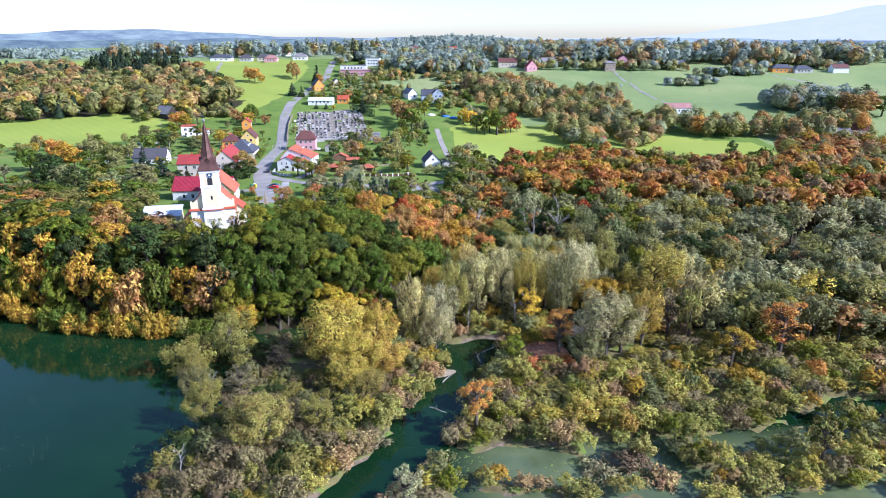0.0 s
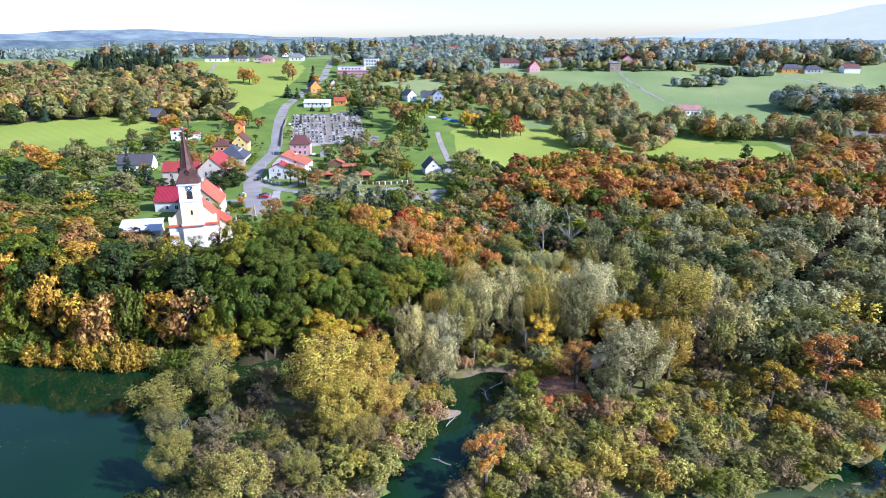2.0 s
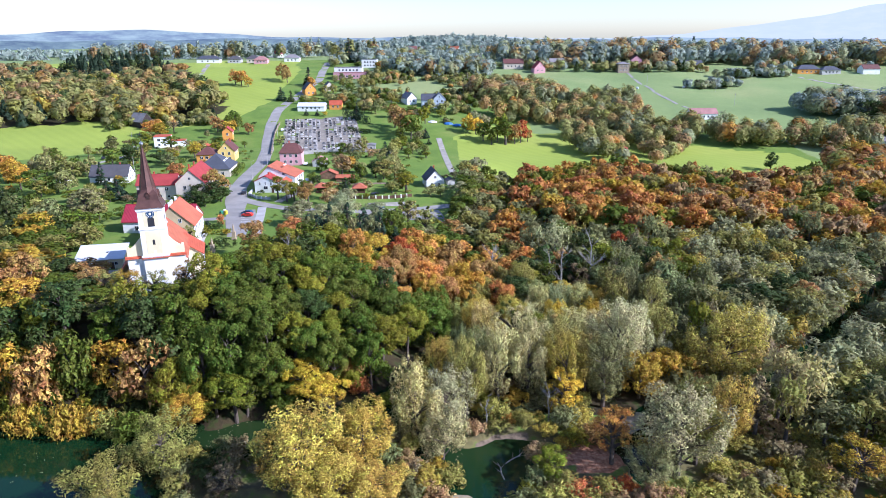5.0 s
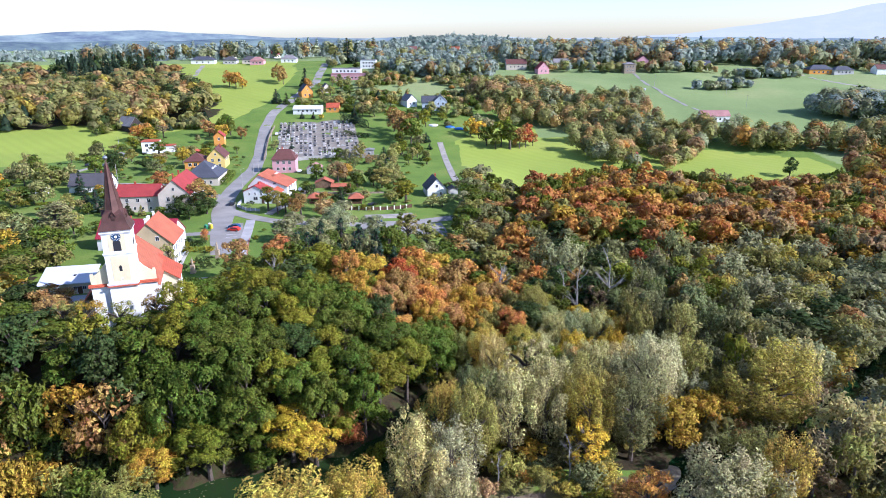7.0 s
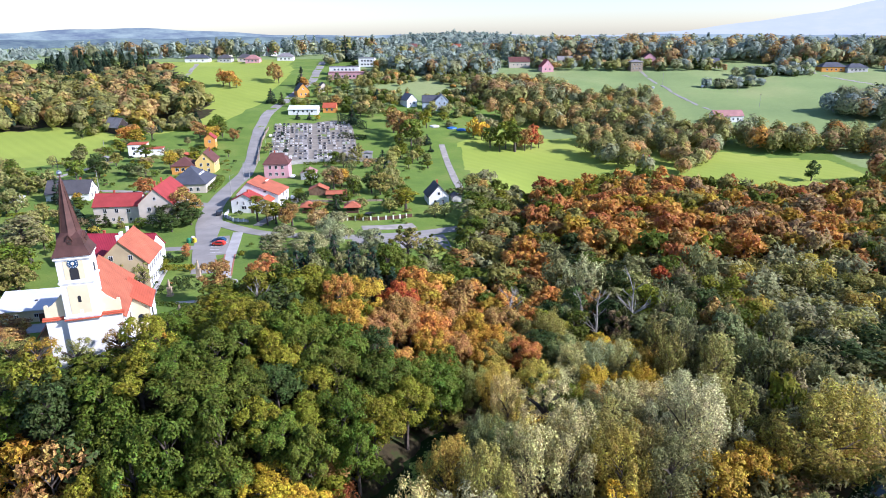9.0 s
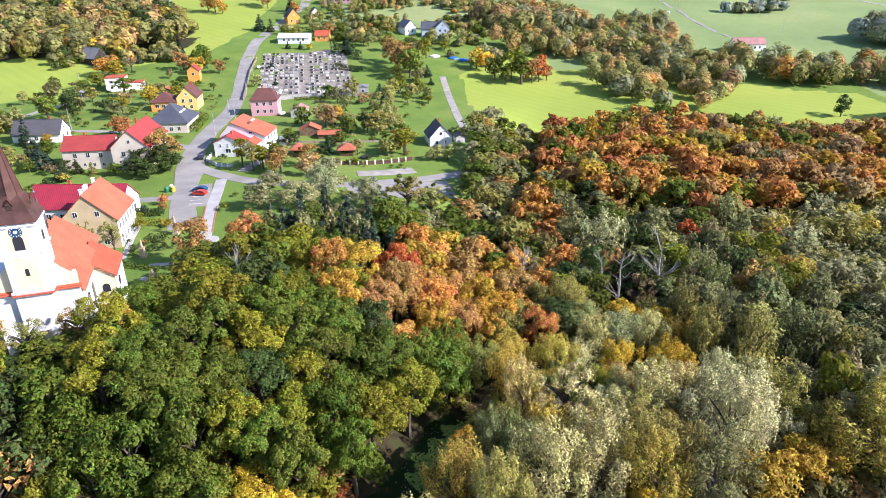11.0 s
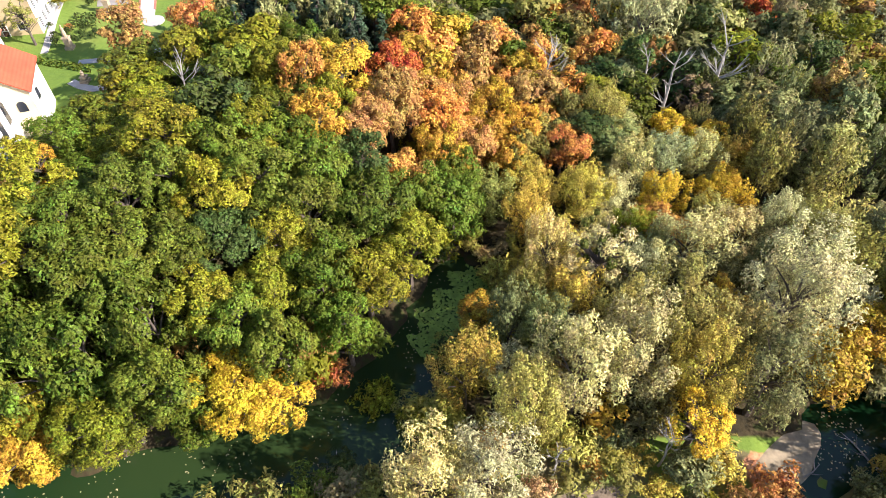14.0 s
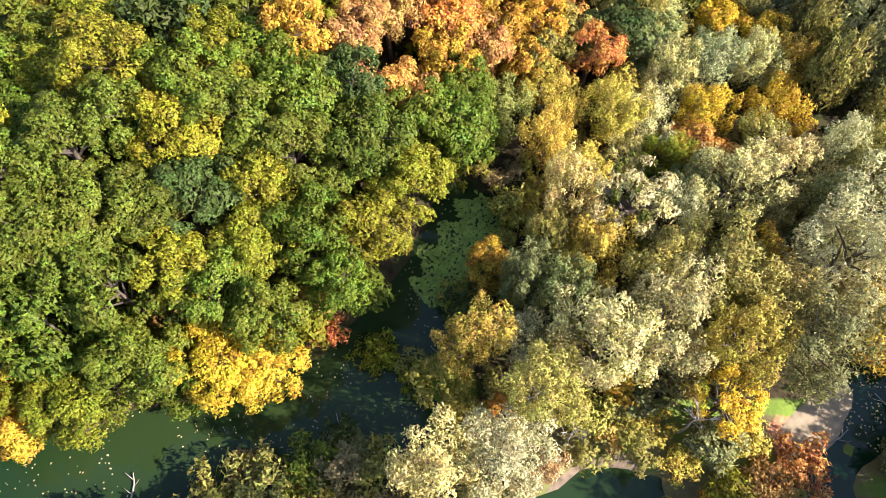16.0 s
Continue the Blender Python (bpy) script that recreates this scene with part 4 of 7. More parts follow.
    for y in (5.5, 9.5):
        arched(1.4, 3.4, "glass", nave, pose(hw, y, 4.6, 0, 0, 90), "arched_window")
        arched(1.4, 3.4, "glass", nave, pose(-hw, y, 4.6, 0, 0, 270), "arched_window")
    # choir, a little narrower, with a hipped end
    choir = block("choir", "white", -5.2, 5.2, n1, 27, -3, 10.2)
    bm = bmesh.new()
    v = [bm.verts.new(p) for p in ((-5.8, n1 - .2, 9.9), (5.8, n1 - .2, 9.9), (5.8, 27.6, 9.9), (-5.8, 27.6, 9.9), (0, n1 - .2, 17.2), (0, 22.5, 17.2))]
    for f in ((0, 1, 4), (1, 2, 5, 4), (2, 3, 5), (3, 0, 4, 5), (3, 2, 1, 0)):
        bm.faces.new([v[i] for i in f])
    part("choir_roof", bm, "roof_orange", choir, "orange tiled hipped roof")
    # ridge turret
    bm = bmesh.new()
    for s in (0,):
        bm_lathe(bm, [(.75, 16.6), (.75, 19.4)], 8, .39)
    turret = part("ridge_turret", bm, "wood_dark", e, "dark slim ridge turret", pose(0, 14.5, 0))
    bm = bmesh.new()
    bm_lathe(bm, [(1.1, 19.3), (.95, 19.6), (.5, 20.8), (.22, 22.5), (.06, 24.4)], 8, .39)
    part("turret_roof", bm, "roof_dark", turret)
    bm = bmesh.new()
    bm_lathe(bm, [(.05, 24.2), (.22, 24.5), (.22, 24.7), (.04, 24.9), (.03, 25.6)], 8)
    part("finial", bm, "chrome", turret)
    # side chapel
    chapel = block("side_chapel", "cream", hw, hw + 3.5, 11.8, 21, -3, 8.2)
    block("side_wall", "white", hw + 3.5, hw + 3.55, 11.75, 21, -3, 8.2, chapel)
    bm = bmesh.new()
    bm_poly(bm, [(hw - 1.2, 11.3, 11.6), (hw - 1.2, 21.3, 11.6), (hw + 4.0, 21.3, 7.7), (hw + 4.0, 11.3, 7.7)], (0, 0, .25))
    part("chapel_roof", bm, "roof_brick", chapel, "ribbed brick-red lean-to roof")
    bm = bmesh.new()
    bm_poly(bm, [(hw, 11.8, 8.2), (hw + 3.5, 11.8, 8.2), (hw, 11.8, 10.8)], (0, 9.2, 0))
    part("gable", bm, "cream", chapel)
    arched(1.3, 1.7, "glass", chapel, pose(hw + 1.7, 11.8, 4.6, 0, 0, 0), "arched_window")
    arched(1.3, 1.7, "glass", chapel, pose(hw + 3.55, 15, 4.6, 0, 0, 90), "arched_window")
    # left annex with its steep brick-red roof
    annex = block("annex", "cream", -hw - 3.0, -hw, 5.5, 13, -3, 6.5)
    bm = bmesh.new()
    bm_poly(bm, [(-hw + .6, 5.1, 11.4), (-hw - 3.4, 5.1, 6.2), (-hw - 3.4, 13.4, 6.2), (-hw + .6, 13.4, 11.4)], (0, 0, .25))
    part("annex_roof", bm, "roof_brick", annex)


church()

# ---- buildings round the church ----
S, M, B = (.8, 1.0), (1.1, 1.4), (1.5, 1.4)
rectory = house("beige and white rectory with orange tiled gable roof", -87.3, 247.5, 9, 12.5, 13.5, 7.2, 13.2, "tan", "roof_orange", [(0, 2, 8.2, (.9, 1.2)), (0, 3, 1.2, M)], name="rectory", doors=[(0, -6.75, 0)])
bm = bmesh.new()
bm_box(bm, 6.25, 6.32, -6.75, 6.75, -1, 6.9)
part("side_wall", bm, "white", rectory, "white rendered side wall")
for z in (1.0, 4.4):
    for k in range(6):
        window(rectory, 6.33, -5.4 + k * 2.15, z, 90, .85, 1.9)
bm = bmesh.new()
for z in (3.6, 6.5):
    bm_box(bm, 6.3, 6.5, -6.8, 6.8, z, z + .3)
part("cornice", bm, "white", rectory)
for cy in (-5, -2.5, -1.5, 3.5):
    chimney(rectory, -.6, cy, 12.0, 14.2, "white", .6)
red = house("long parish building with a crimson metal roof", -98.5, 262.6, 91, 10.5, 23.5, 4.2, 8.6, "white", "roof_crimson", [(3, 5, 1.1, M), (0, 2, 1.2, M), (0, 1, 4.6, S)], name="parish_house", chimneys=[(.6, 3), (.6, -4)])
flat = thing("parish_hall", "low cream hall with a white sheet-metal roof", "building", pose(-100.5, 224.2, 14.8, 0, 0, 12))
bm = bmesh.new()
bm_poly(bm, [(-6.2, -3, -2), (-6.2, 4.2, -2), (-6.2, 4.2, 4.9), (-6.2, -3, 3.1)], (12.4, 0, 0))
part("wall", bm, "cream", flat)
bm = bmesh.new()
bm_poly(bm, [(-6.7, -3.7, 3.05), (6.6, -3.7, 3.05), (6.6, 4.6, 5.2), (-6.7, 4.6, 5.2)], (0, 0, .2))
part("roof", bm, "roof_white", flat, "white sheet-metal roof")
for k, x in enumerate((-4.6, -2.2, 2.0, 4.2)):
    window(flat, x, -3.02, 1.3, 0, .8, .8)
door(flat, 3.1, -3.02, 0, 1.2, 2.1)
bm = bmesh.new()
bm_box(bm, 1.2, 1.8, -.3, .3, 3.9, 4.35)
part("roof_hatch", bm, "dark", flat)

# ---- houses ----
big = house("large beige house with a light red hipped-gable roof", -104.8, 313, 6, 11.5, 21, 7.0, 12.2, "beige", "roof_red", [(0, 2, 4.4, M), (0, 2, 1.1, M), (0, 1, 8.3, S), (1, 5, 4.4, M), (1, 5, 1.1, M)], chimneys=[(-2.0, -2), (-1.5, 4)])
house("beige side wing with a light red roof", -118.3, 308, 96, 9.5, 15.5, 6.3, 9.6, "beige", "roof_red", [(3, 3, 3.9, M), (3, 4, 1.0, S)], chimneys=[(1, 2)], name="house_wing")
house("dark-roofed cottage with a white gable", -154, 340.5, 97, 9.5, 16.5, 3.2, 7.4, "white", "roof_dark", [(0, 2, 1.0, M), (0, 1, 4.2, S), (3, 3, 1.0, M)], chimneys=[(.3, -4)])
house("white house with a small red gable roof", -76.5, 318.6, -4, 9.5, 7.5, 4.7, 7.0, "white", "roof_red", [(0, 1, 1.5, (1.6, 1.2)), (0, 3, 3.3, (.5, 1.1)), (1, 2, 1.2, M)], chimneys=[(.5, 0)], doors=[(3, -3.75, 0)])
w2 = house("white house with a large orange tiled roof", -73.2, 328.5, -4, 16, 13, 5.3, 9.8, "white", "roof_orange", [(0, 2, 6.2, (1.0, .7)), (1, 3, 3.4, M), (1, 3, .9, M)], ridge_x=-3.5)
for yy in (-1.5, .2):
    skylight(w2, 16, 6.9, 11.8, 1, .5, yy, -3.5)
house("white porch wing with a red roof", -69.2, 317.4, -4, 4.2, 5.5, 4.4, 5.6, "white", "roof_brick", [(0, 1, 1.0, M)], name="house_wing")
pink = house("pink house with a dark brown roof", -80.3, 381.5, 95, 10, 11, 6.6, 10.8, "pink", "roof_brown", [(3, 3, 4.3, M), (3, 3, 1.2, M), (0, 2, 4.3, M), (0, 1, 7.8, S)], hip=True, flat=.5, chimneys=[(.5, 1)])
house("small grey garage with a faded red roof", -65, 376.5, 0, 6.2, 7.5, 2.9, 4.4, "grey", "roof_pink", [(0, 1, 1.0, (1.8, 1.0))], name="garage")
house("small white house with a dark grey gable roof", -6.3, 340.5, 12, 8.2, 10, 3.6, 7.9, "white", "roof_dark", [(0, 2, .9, (.9, 1.2)), (0, 1, 4.3, (.9, 1.0)), (1, 2, .9, M)], chimneys=[(.6, 2)])
house("grey lean-to shed beside the white house", 1.6, 344, 12, 3.4, 5, 2.2, 3.0, "grey", "roof_dark", name="shed")
slate = house("beige house with a slate-blue hipped roof", -111, 357, 5, 15, 17, 3.9, 10.0, "beige", "roof_slate", [(0, 4, 1.0, M), (1, 4, 1.0, M)], hip=True)
for k in (-1, 1):
    skylight(slate, 15, 3.9, 10.0, 1, .45, k * 1.2)
    skylight(slate, 15, 3.9, 10.0, 1, .45, k * 3.0)
house("bright yellow house with a brown gable roof", -117.5, 394.5, 8, 8.5, 13, 5.6, 10.0, "yellow", "roof_brown", [(0, 2, 3.5, M), (0, 2, .9, M), (0, 1, 6.6, S), (1, 4, 3.4, M)], chimneys=[(1, 3)])
house("orange annex with a dark brown hipped roof", -127, 391, 8, 10.5, 10, 4.0, 7.6, "orange", "roof_brown", [(0, 3, 1.6, B)], hip=True)
house("small orange tower-like house with a red roof", -137.5, 458, 10, 6, 7, 5.5, 8.0, "orange", "roof_red", [(0, 1, 3.2, M), (1, 2, 3.2, M)])
flat_house("white flat-roofed house with a red parapet", -172.5, 443, 12, 9, 9, 6.4, "white", "roof_brick", [(0, 2, 3.8, B), (0, 2, .9, M)])
flat_house("low white annex with a red flat roof", -164, 445, 12, 8, 7, 3.2, "white", "roof_brick")
house("black timber chalet with a grey roof", -207, 492, 60, 9, 13, 3.4, 8.4, "wood_dark", "roof_grey", [(0, 2, 1, M)])
house("small timber shed with a red roof", -191, 503, 20, 3.5, 4, 2.2, 3.6, "wood", "roof_brick", name="shed")
house("dark garden shed with a white front", -181, 422, 8, 3.5, 3, 2.3, 2.9, "dark", "roof_grey", [(0, 1, .4, (1.6, 1.5))], name="shed")
house("white garden shed near the cottage", -172, 333, 0, 4.5, 3, 2.1, 2.5, "white", "roof_white", [(0, 1, .1, (1.4, 1.8))], name="shed")
house("long low brown garden roof", -143, 432, 10, 5, 6, 2.2, 3.2, "wood", "roof_brick", name="shed")
house("white-roofed low hall at the cemetery", -98.5, 536, 90, 11, 20, 2.8, 4.8, "white", "roof_white", [(3, 5, 1, M)], name="hall", chimneys=[])
house("red-roofed cottage by the cemetery", -81.5, 540, 90, 7, 9, 3.0, 5.6, "orange", "roof_brick", [(3, 2, .9, M)])
house("orange house with a dark roof", -111, 590, 25, 9, 11, 4.5, 9.5, "orange", "roof_dark", [(0, 2, 1, M), (0, 1, 5.2, S)])
house("brown-roofed cottage on the street", -97, 603, 20, 7, 8, 3, 6.5, "beige", "roof_dark", [(0, 2, 1, M)])
flat_house("long pink flat-roofed farm building", -84, 660, 0, 34, 12, 5.0, "pink", "roof_pink", [(0, 8, 1.2, B)])
flat_house("white flat-roofed block behind the farm", -90, 678, 0, 26, 10, 7.0, "white", "roof_grey", [(0, 6, 4, B)])
flat_house("white modern flat-roofed house", -75, 722, 0, 15, 10, 7.5, "white", "roof_grey", [(0, 4, 4.4, B), (0, 4, 1.2, B)])
house("pale blue house with grey gable roof", -4.5, 548, 4, 9, 10, 6.5, 10.5, "blue", "roof_grey", [(0, 2, 4, M), (0, 2, 1, M), (0, 1, 7.5, S)])
house("pale blue wing with a slate roof", -12.5, 550, 94, 9, 11, 4.5, 8.5, "blue", "roof_slate", [(3, 3, 1, M)])
house("white cottage with a grey roof", -28, 556, 30, 8, 11, 4, 8, "white", "roof_grey", [(0, 2, 1, M)], chimneys=[(0, 2)])
house("grey concrete cemetery chapel shed", -44, 428, 4, 5, 6, 3.6, 3.9, "concrete", "roof_grey", [(0, 1, 1, M)], name="shed")
house("small hut with red roof at the wood's edge", 108, 442, -15, 6, 5, 2.8, 4.2, "white", "roof_red", [(0, 2, 1, M)], name="hut")
house("long low white farmhouse with a brown roof", 186, 523, 94, 8.5, 20, 3.8, 7.0, "white", "roof_pink", [(3, 5, 1, M)])
house("large house with a dark hipped roof in the trees", 333, 562, 80, 12, 22, 4.5, 8.5, "wood", "roof_slate", [(3, 4, 1, M)], hip=True)
house("white gabled house with a brown roof", 290, 458, 70, 9, 14, 4.5, 8.5, "white", "roof_brown", [(3, 3, 1, M)])
house("grey barn beside the gabled house", 277, 455, 75, 9, 12, 3.5, 6, "grey", "roof_grey", name="barn")
house("stone house with a grey roof on the slope", 174, 704, 5, 11, 10, 8, 10, "stone", "roof_grey", [(0, 3, 5, M), (0, 3, 1.5, M)], hip=True)
house("purple-roofed house behind the stone house", 196, 738, 0, 11, 10, 6, 10, "pink", "roof_brown", [(0, 2, 1, M)])
house("red-roofed house on the slope", 92, 704, 10, 11, 10, 4, 10, "pink", "roof_red", [(0, 2, 1, M), (0, 1, 5.5, S)])
house("long house with a brown roof", 70, 733, 92, 10, 20, 5, 9, "beige", "roof_brown", [(3, 4, 1.5, M)])
house("slate-roofed house near the crest", 119, 741, 92, 10, 22, 4, 7.5, "beige", "roof_grey", [(3, 4, 1, M)])
house("long beige farmhouse with slate roof", 246, 722, 92, 10, 24, 4.5, 8.5, "beige", "roof_slate", [(3, 5, 1, M)])
house("bright orange bungalow with a slate hipped roof", 351, 697, 90, 11, 22, 4, 8, "orange", "roof_slate", [(3, 4, 1, B)], hip=True)
house("grey bungalow with slate hipped roof", 370, 692, 90, 10, 18, 3.6, 7, "grey", "roof_slate", [(3, 4, 1, B)], hip=True)
house("white barn with a brown roof", 407, 690, 90, 10, 16, 4.5, 8, "white", "roof_brown", name="barn")
flat_house("white flat-roofed house on the crest", 78, 760, 0, 20, 8, 4, "white", "roof_white", [(0, 4, 1, B)])
for hx, hy, hl, wall, roof, words in ((-255, 778, 24, "white", "roof_slate", "white bungalow with dark hipped roof"), (-228, 782, 14, "grey", "roof_dark", "grey bungalow with dark roof"), (-208, 784, 14, "beige", "roof_dark", "beige house with tall dark roof"),
                                     (-196, 770, 14, "pink", "roof_pink", "pink low house with a red roof"), (-165, 780, 16, "white", "roof_grey", "white low house on the crest")):
    house("low hipped " + words, hx, hy, 92, 10, hl, 3.8, 7.5, wall, roof, [(3, 3, 1, B)], hip=True)
for k in range(26):
    hx, hy = -330 + k * 31 + 11 * math.sin(k * 2.3), 850 + 130 * math.sin(k * 1.7) ** 2 + 40 * math.sin(k * 3.1)
    house(("white", "beige", "cream", "grey")[k % 4] + " far house with a " + ("red", "brown", "dark", "orange")[k % 4] + " roof", hx, hy, 90 + 30 * math.sin(k * 5.1), 9.5, 13 + 3 * math.sin(k), 5, 10, ("white", "beige", "cream", "grey")[k % 4], ("roof_red", "roof_brown", "roof_dark", "roof_orange")[k % 4], [(3, 3, 1.2, M)], group="far houses")


# ---- gardens and street ----
def car(label, x, y, turn, paint, size=1.0):
    e = thing("car", label, "car", pose(x, y, land(x, y) + .13, 0, 0, turn) @ Matrix.Diagonal((size, size, size, 1)), "parked cars")
    bm = bmesh.new()
    prof = [(-2.05, .35), (2.0, .35), (2.1, .55), (2.0, .85), (1.15, .98), (.45, 1.45), (-1.2, 1.5), (-1.95, 1.05), (-2.1, .9)]
    bm_poly(bm, [(-.84, a, z) for a, z in prof], (1.68, 0, 0))
    bmesh.ops.bevel(bm, geom=list(bm.edges), offset=.07, segments=2, affect="EDGES")
    body = part("body", bm, paint, e)
    bm = bmesh.new()
    bm_poly(bm, [(-.853, a, z) for a, z in ((.95, 1.0), (.42, 1.37), (-1.15, 1.41), (-1.75, 1.03))], (1.706, 0, 0))
    part("side_glass", bm, "glass", body)
    bm = bmesh.new()
    bm_poly(bm, [(-.7, 1.12, 1.02), (.7, 1.12, 1.02), (.64, .5, 1.44), (-.64, .5, 1.44)], (0, .03, .03))
    part("windscreen", bm, "glass", body)
    for sx in (-.8, .8):
        for sy in (-1.3, 1.3):
            bm = bmesh.new()
            bm_lathe(bm, [(.3, -.1), (.32, -.06), (.32, .06), (.3, .1)], 14)
            w = part("wheel", bm, "rubber", e, at=pose(sx, sy, .32, 0, 90, 0))
            bm = bmesh.new()
            bm_lathe(bm, [(.19, -.112), (.19, .112)], 10)
            part("rim", bm, "chrome", w)
    for sx in (-.6, .6):
        bm = bmesh.new()
        bm_box(bm, sx - .16, sx + .16, 2.02, 2.1, .62, .76)
        part("headlight", bm, "frame", body)


car("bright red hatchback in a marked bay", -74.0, 277.4, 82, "car_red")
car("dark blue hatchback beside the red car", -74.9, 280.6, 82, "car_blue")
car("dark saloon on the street", -85.6, 313, 12, "car_dark")
car("dark blue estate car in the lay-by", -27, 293, 80, "car_blue", 1.08)
car("white car on the village street", -108, 478, 12, "car_white")
car("silver car beside the pink house", -72.5, 377, 0, "car_white", .95)
car("pale car in the white house's yard", -63.5, 336, 8, "car_white")
car("dark car on the farm lane", -186, 396, 20, "car_dark")


def hedge(label, pts, w, h, colour=GREEN, name="hedge"):
    """A clipped hedge: a box body under a skin of leaf sprays."""
    rng = np.random.default_rng(int(abs(pts[0][0] * 7 + pts[0][1])))
    P, N = [], []
    for (ax, ay), (bx, by) in zip(pts, pts[1:]):
        L = math.hypot(bx - ax, by - ay)
        n = int(L * (w + 2 * h) * 7)
        t, s = rng.uniform(0, 1, n), rng.uniform(-1, 1, n)
        k = rng.uniform(0, w + 2 * h, n)
        side = np.array(((by - ay) / L, -(bx - ax) / L))
        off = np.where(k < h, -w / 2, np.where(k > h + w, w / 2, k - h - w / 2))
        z = np.where(k < h, k, np.where(k > h + w, 2 * h + w - k, h)) + rng.normal(size=n) * .06
        x, y = ax + (bx - ax) * t + side[0] * off, ay + (by - ay) * t + side[1] * off
        P.append(np.stack((x, y, height(x, y) + z), 1))
        nn = np.where((k < h)[:, None], (-side[0], -side[1], .2), np.where((k > h + w)[:, None], (side[0], side[1], .2), (0, 0, 1.0)))
        N.append(nn + rng.normal(size=(n, 3)) * .4)
    P, N = np.concatenate(P), np.concatenate(N)
    N /= np.linalg.norm(N, axis=1)[:, None]
    V, F = leaf_cards(rng, P, N, .4)
    me = bpy.data.meshes.new("hedge")
    me.from_pydata(V.tolist(), [], F.tolist())
    me.materials.append(MAT["leaf"])
    o = tagged(new(name, me), label, "hedge", kind="stuff")
    o.color = (*colour, 1)


def fence(label, pts, gap, h, post="concrete", panel="wood", name="fence"):
    e = thing(name, label, "fence", pose(0, 0, 0))
    pm = None
    for (ax, ay), (bx, by) in zip(pts, pts[1:]):
        L = math.hypot(bx - ax, by - ay)
        n = max(1, round(L / gap))
        turn = math.degrees(math.atan2(by - ay, bx - ax))
        for k in range(n):
            x, y = ax + (bx - ax) * k / n, ay + (by - ay) * k / n
            x2, y2 = ax + (bx - ax) * (k + .5) / n, ay + (by - ay) * (k + .5) / n
            if pm is None:
                bm = bmesh.new()
                bm_box(bm, -.2, .2, -.2, .2, -.5, h + .15)
                bm_box(bm, -.26, .26, -.26, .26, h + .15, h + .24)
                pm = part("post", bm, post, e)
                bm = bmesh.new()
                bm_box(bm, -gap / 2 + .22, gap / 2 - .22, -.05, .05, .15, h)
                bm_box(bm, -gap / 2 + .22, gap / 2 - .22, -.12, .12, -.4, .15)
                pl = part("panel", bm, panel, e)
                pm.matrix_basis, pl.matrix_basis = pose(x, y, land(x, y), 0, 0, turn), pose(x2, y2, land(x2, y2), 0, 0, turn)
            else:
                again(pm, e, pose(x, y, land(x, y), 0, 0, turn))
                again(pl, e, pose(x2, y2, land(x2, y2), 0, 0, turn))


fence("garden wall with white posts and red-brown panels", [(-41, 309), (-30, 311.2), (-22, 314), (-15, 317.5)], 2.6, 1.3, "white", "door", "garden_wall")
fence("concrete panel wall below the cemetery", [(-92, 405), (-78, 412), (-60, 418), (-44, 420), (-30, 418)], 2.6, 2.0, "concrete", "concrete", "cemetery_wall")
fence("white-posted fence along the white house", [(-83, 316), (-82.6, 310), (-78, 305), (-72, 303.5)], 2.2, 1.0, "white", "grey")
fence("stone cemetery wall along the street", [(-99, 412), (-105, 438), (-111, 470), (-114, 498)], 3, 1.6, "stone", "stone", "cemetery_wall")
hedge("clipped dark hedge along the lane", [(-101, 350), (-103.5, 372)], 2.4, 2.4)
hedge("clipped yellow-green garden hedge", [(-81, 255.6), (-76.2, 255.2)], 1.8, 1.3, LIME)
hedge("low clipped hedge in the church garden", [(-76, 246.6), (-71, 247.2)], 1.2, .9, DEEP)
hedge("second low clipped hedge in the church garden", [(-76, 244.2), (-71, 244.8)], 1.2, .9, DEEP)
hedge("dark shrub bed beside the drive", [(-88, 263.5), (-80, 262)], 2.6, 1.4, DEEP)
hedge("low clipped hedge by the garden path", [(-77, 232), (-66, 229)], 1.0, .9)
hedge("tall evergreen hedge behind the cemetery", [(-72, 514), (-52, 492)], 2.4, 5.0, FIR)
hedge("dark hedge inside the cemetery", [(-66, 478), (-50, 472)], 4.0, 2.2, DEEP)
hedge("dark clipped hedge below the cemetery wall", [(-74, 408), (-46, 412)], 1.4, 1.4)


def pavilion(label, x, y, w, h):
    e = thing("garden_pavilion", label, "pavilion", pose(x, y, land(x, y), 0, 0, 4), "garden pavilions")
    for sx in (-1, 1):
        for sy in (-1, 1):
            bm = bmesh.new()
            bm_box(bm, sx * w * .4 - .1, sx * w * .4 + .1, sy * w * .4 - .1, sy * w * .4 + .1, -.4, h)
            part("post", bm, "wood", e)
    hip_roof(e, w, w, h, h + 1.7, "roof_orange", .4)
    bm = bmesh.new()
    bm_box(bm, -w * .4, w * .4, w * .35, w * .42, 0, h)
    part("back_wall", bm, "door", e)
    bm = bmesh.new()
    bm_box(bm, -w * .4, w * .4, -w * .42, -w * .38, 0, .9)
    part("railing", bm, "door", e)


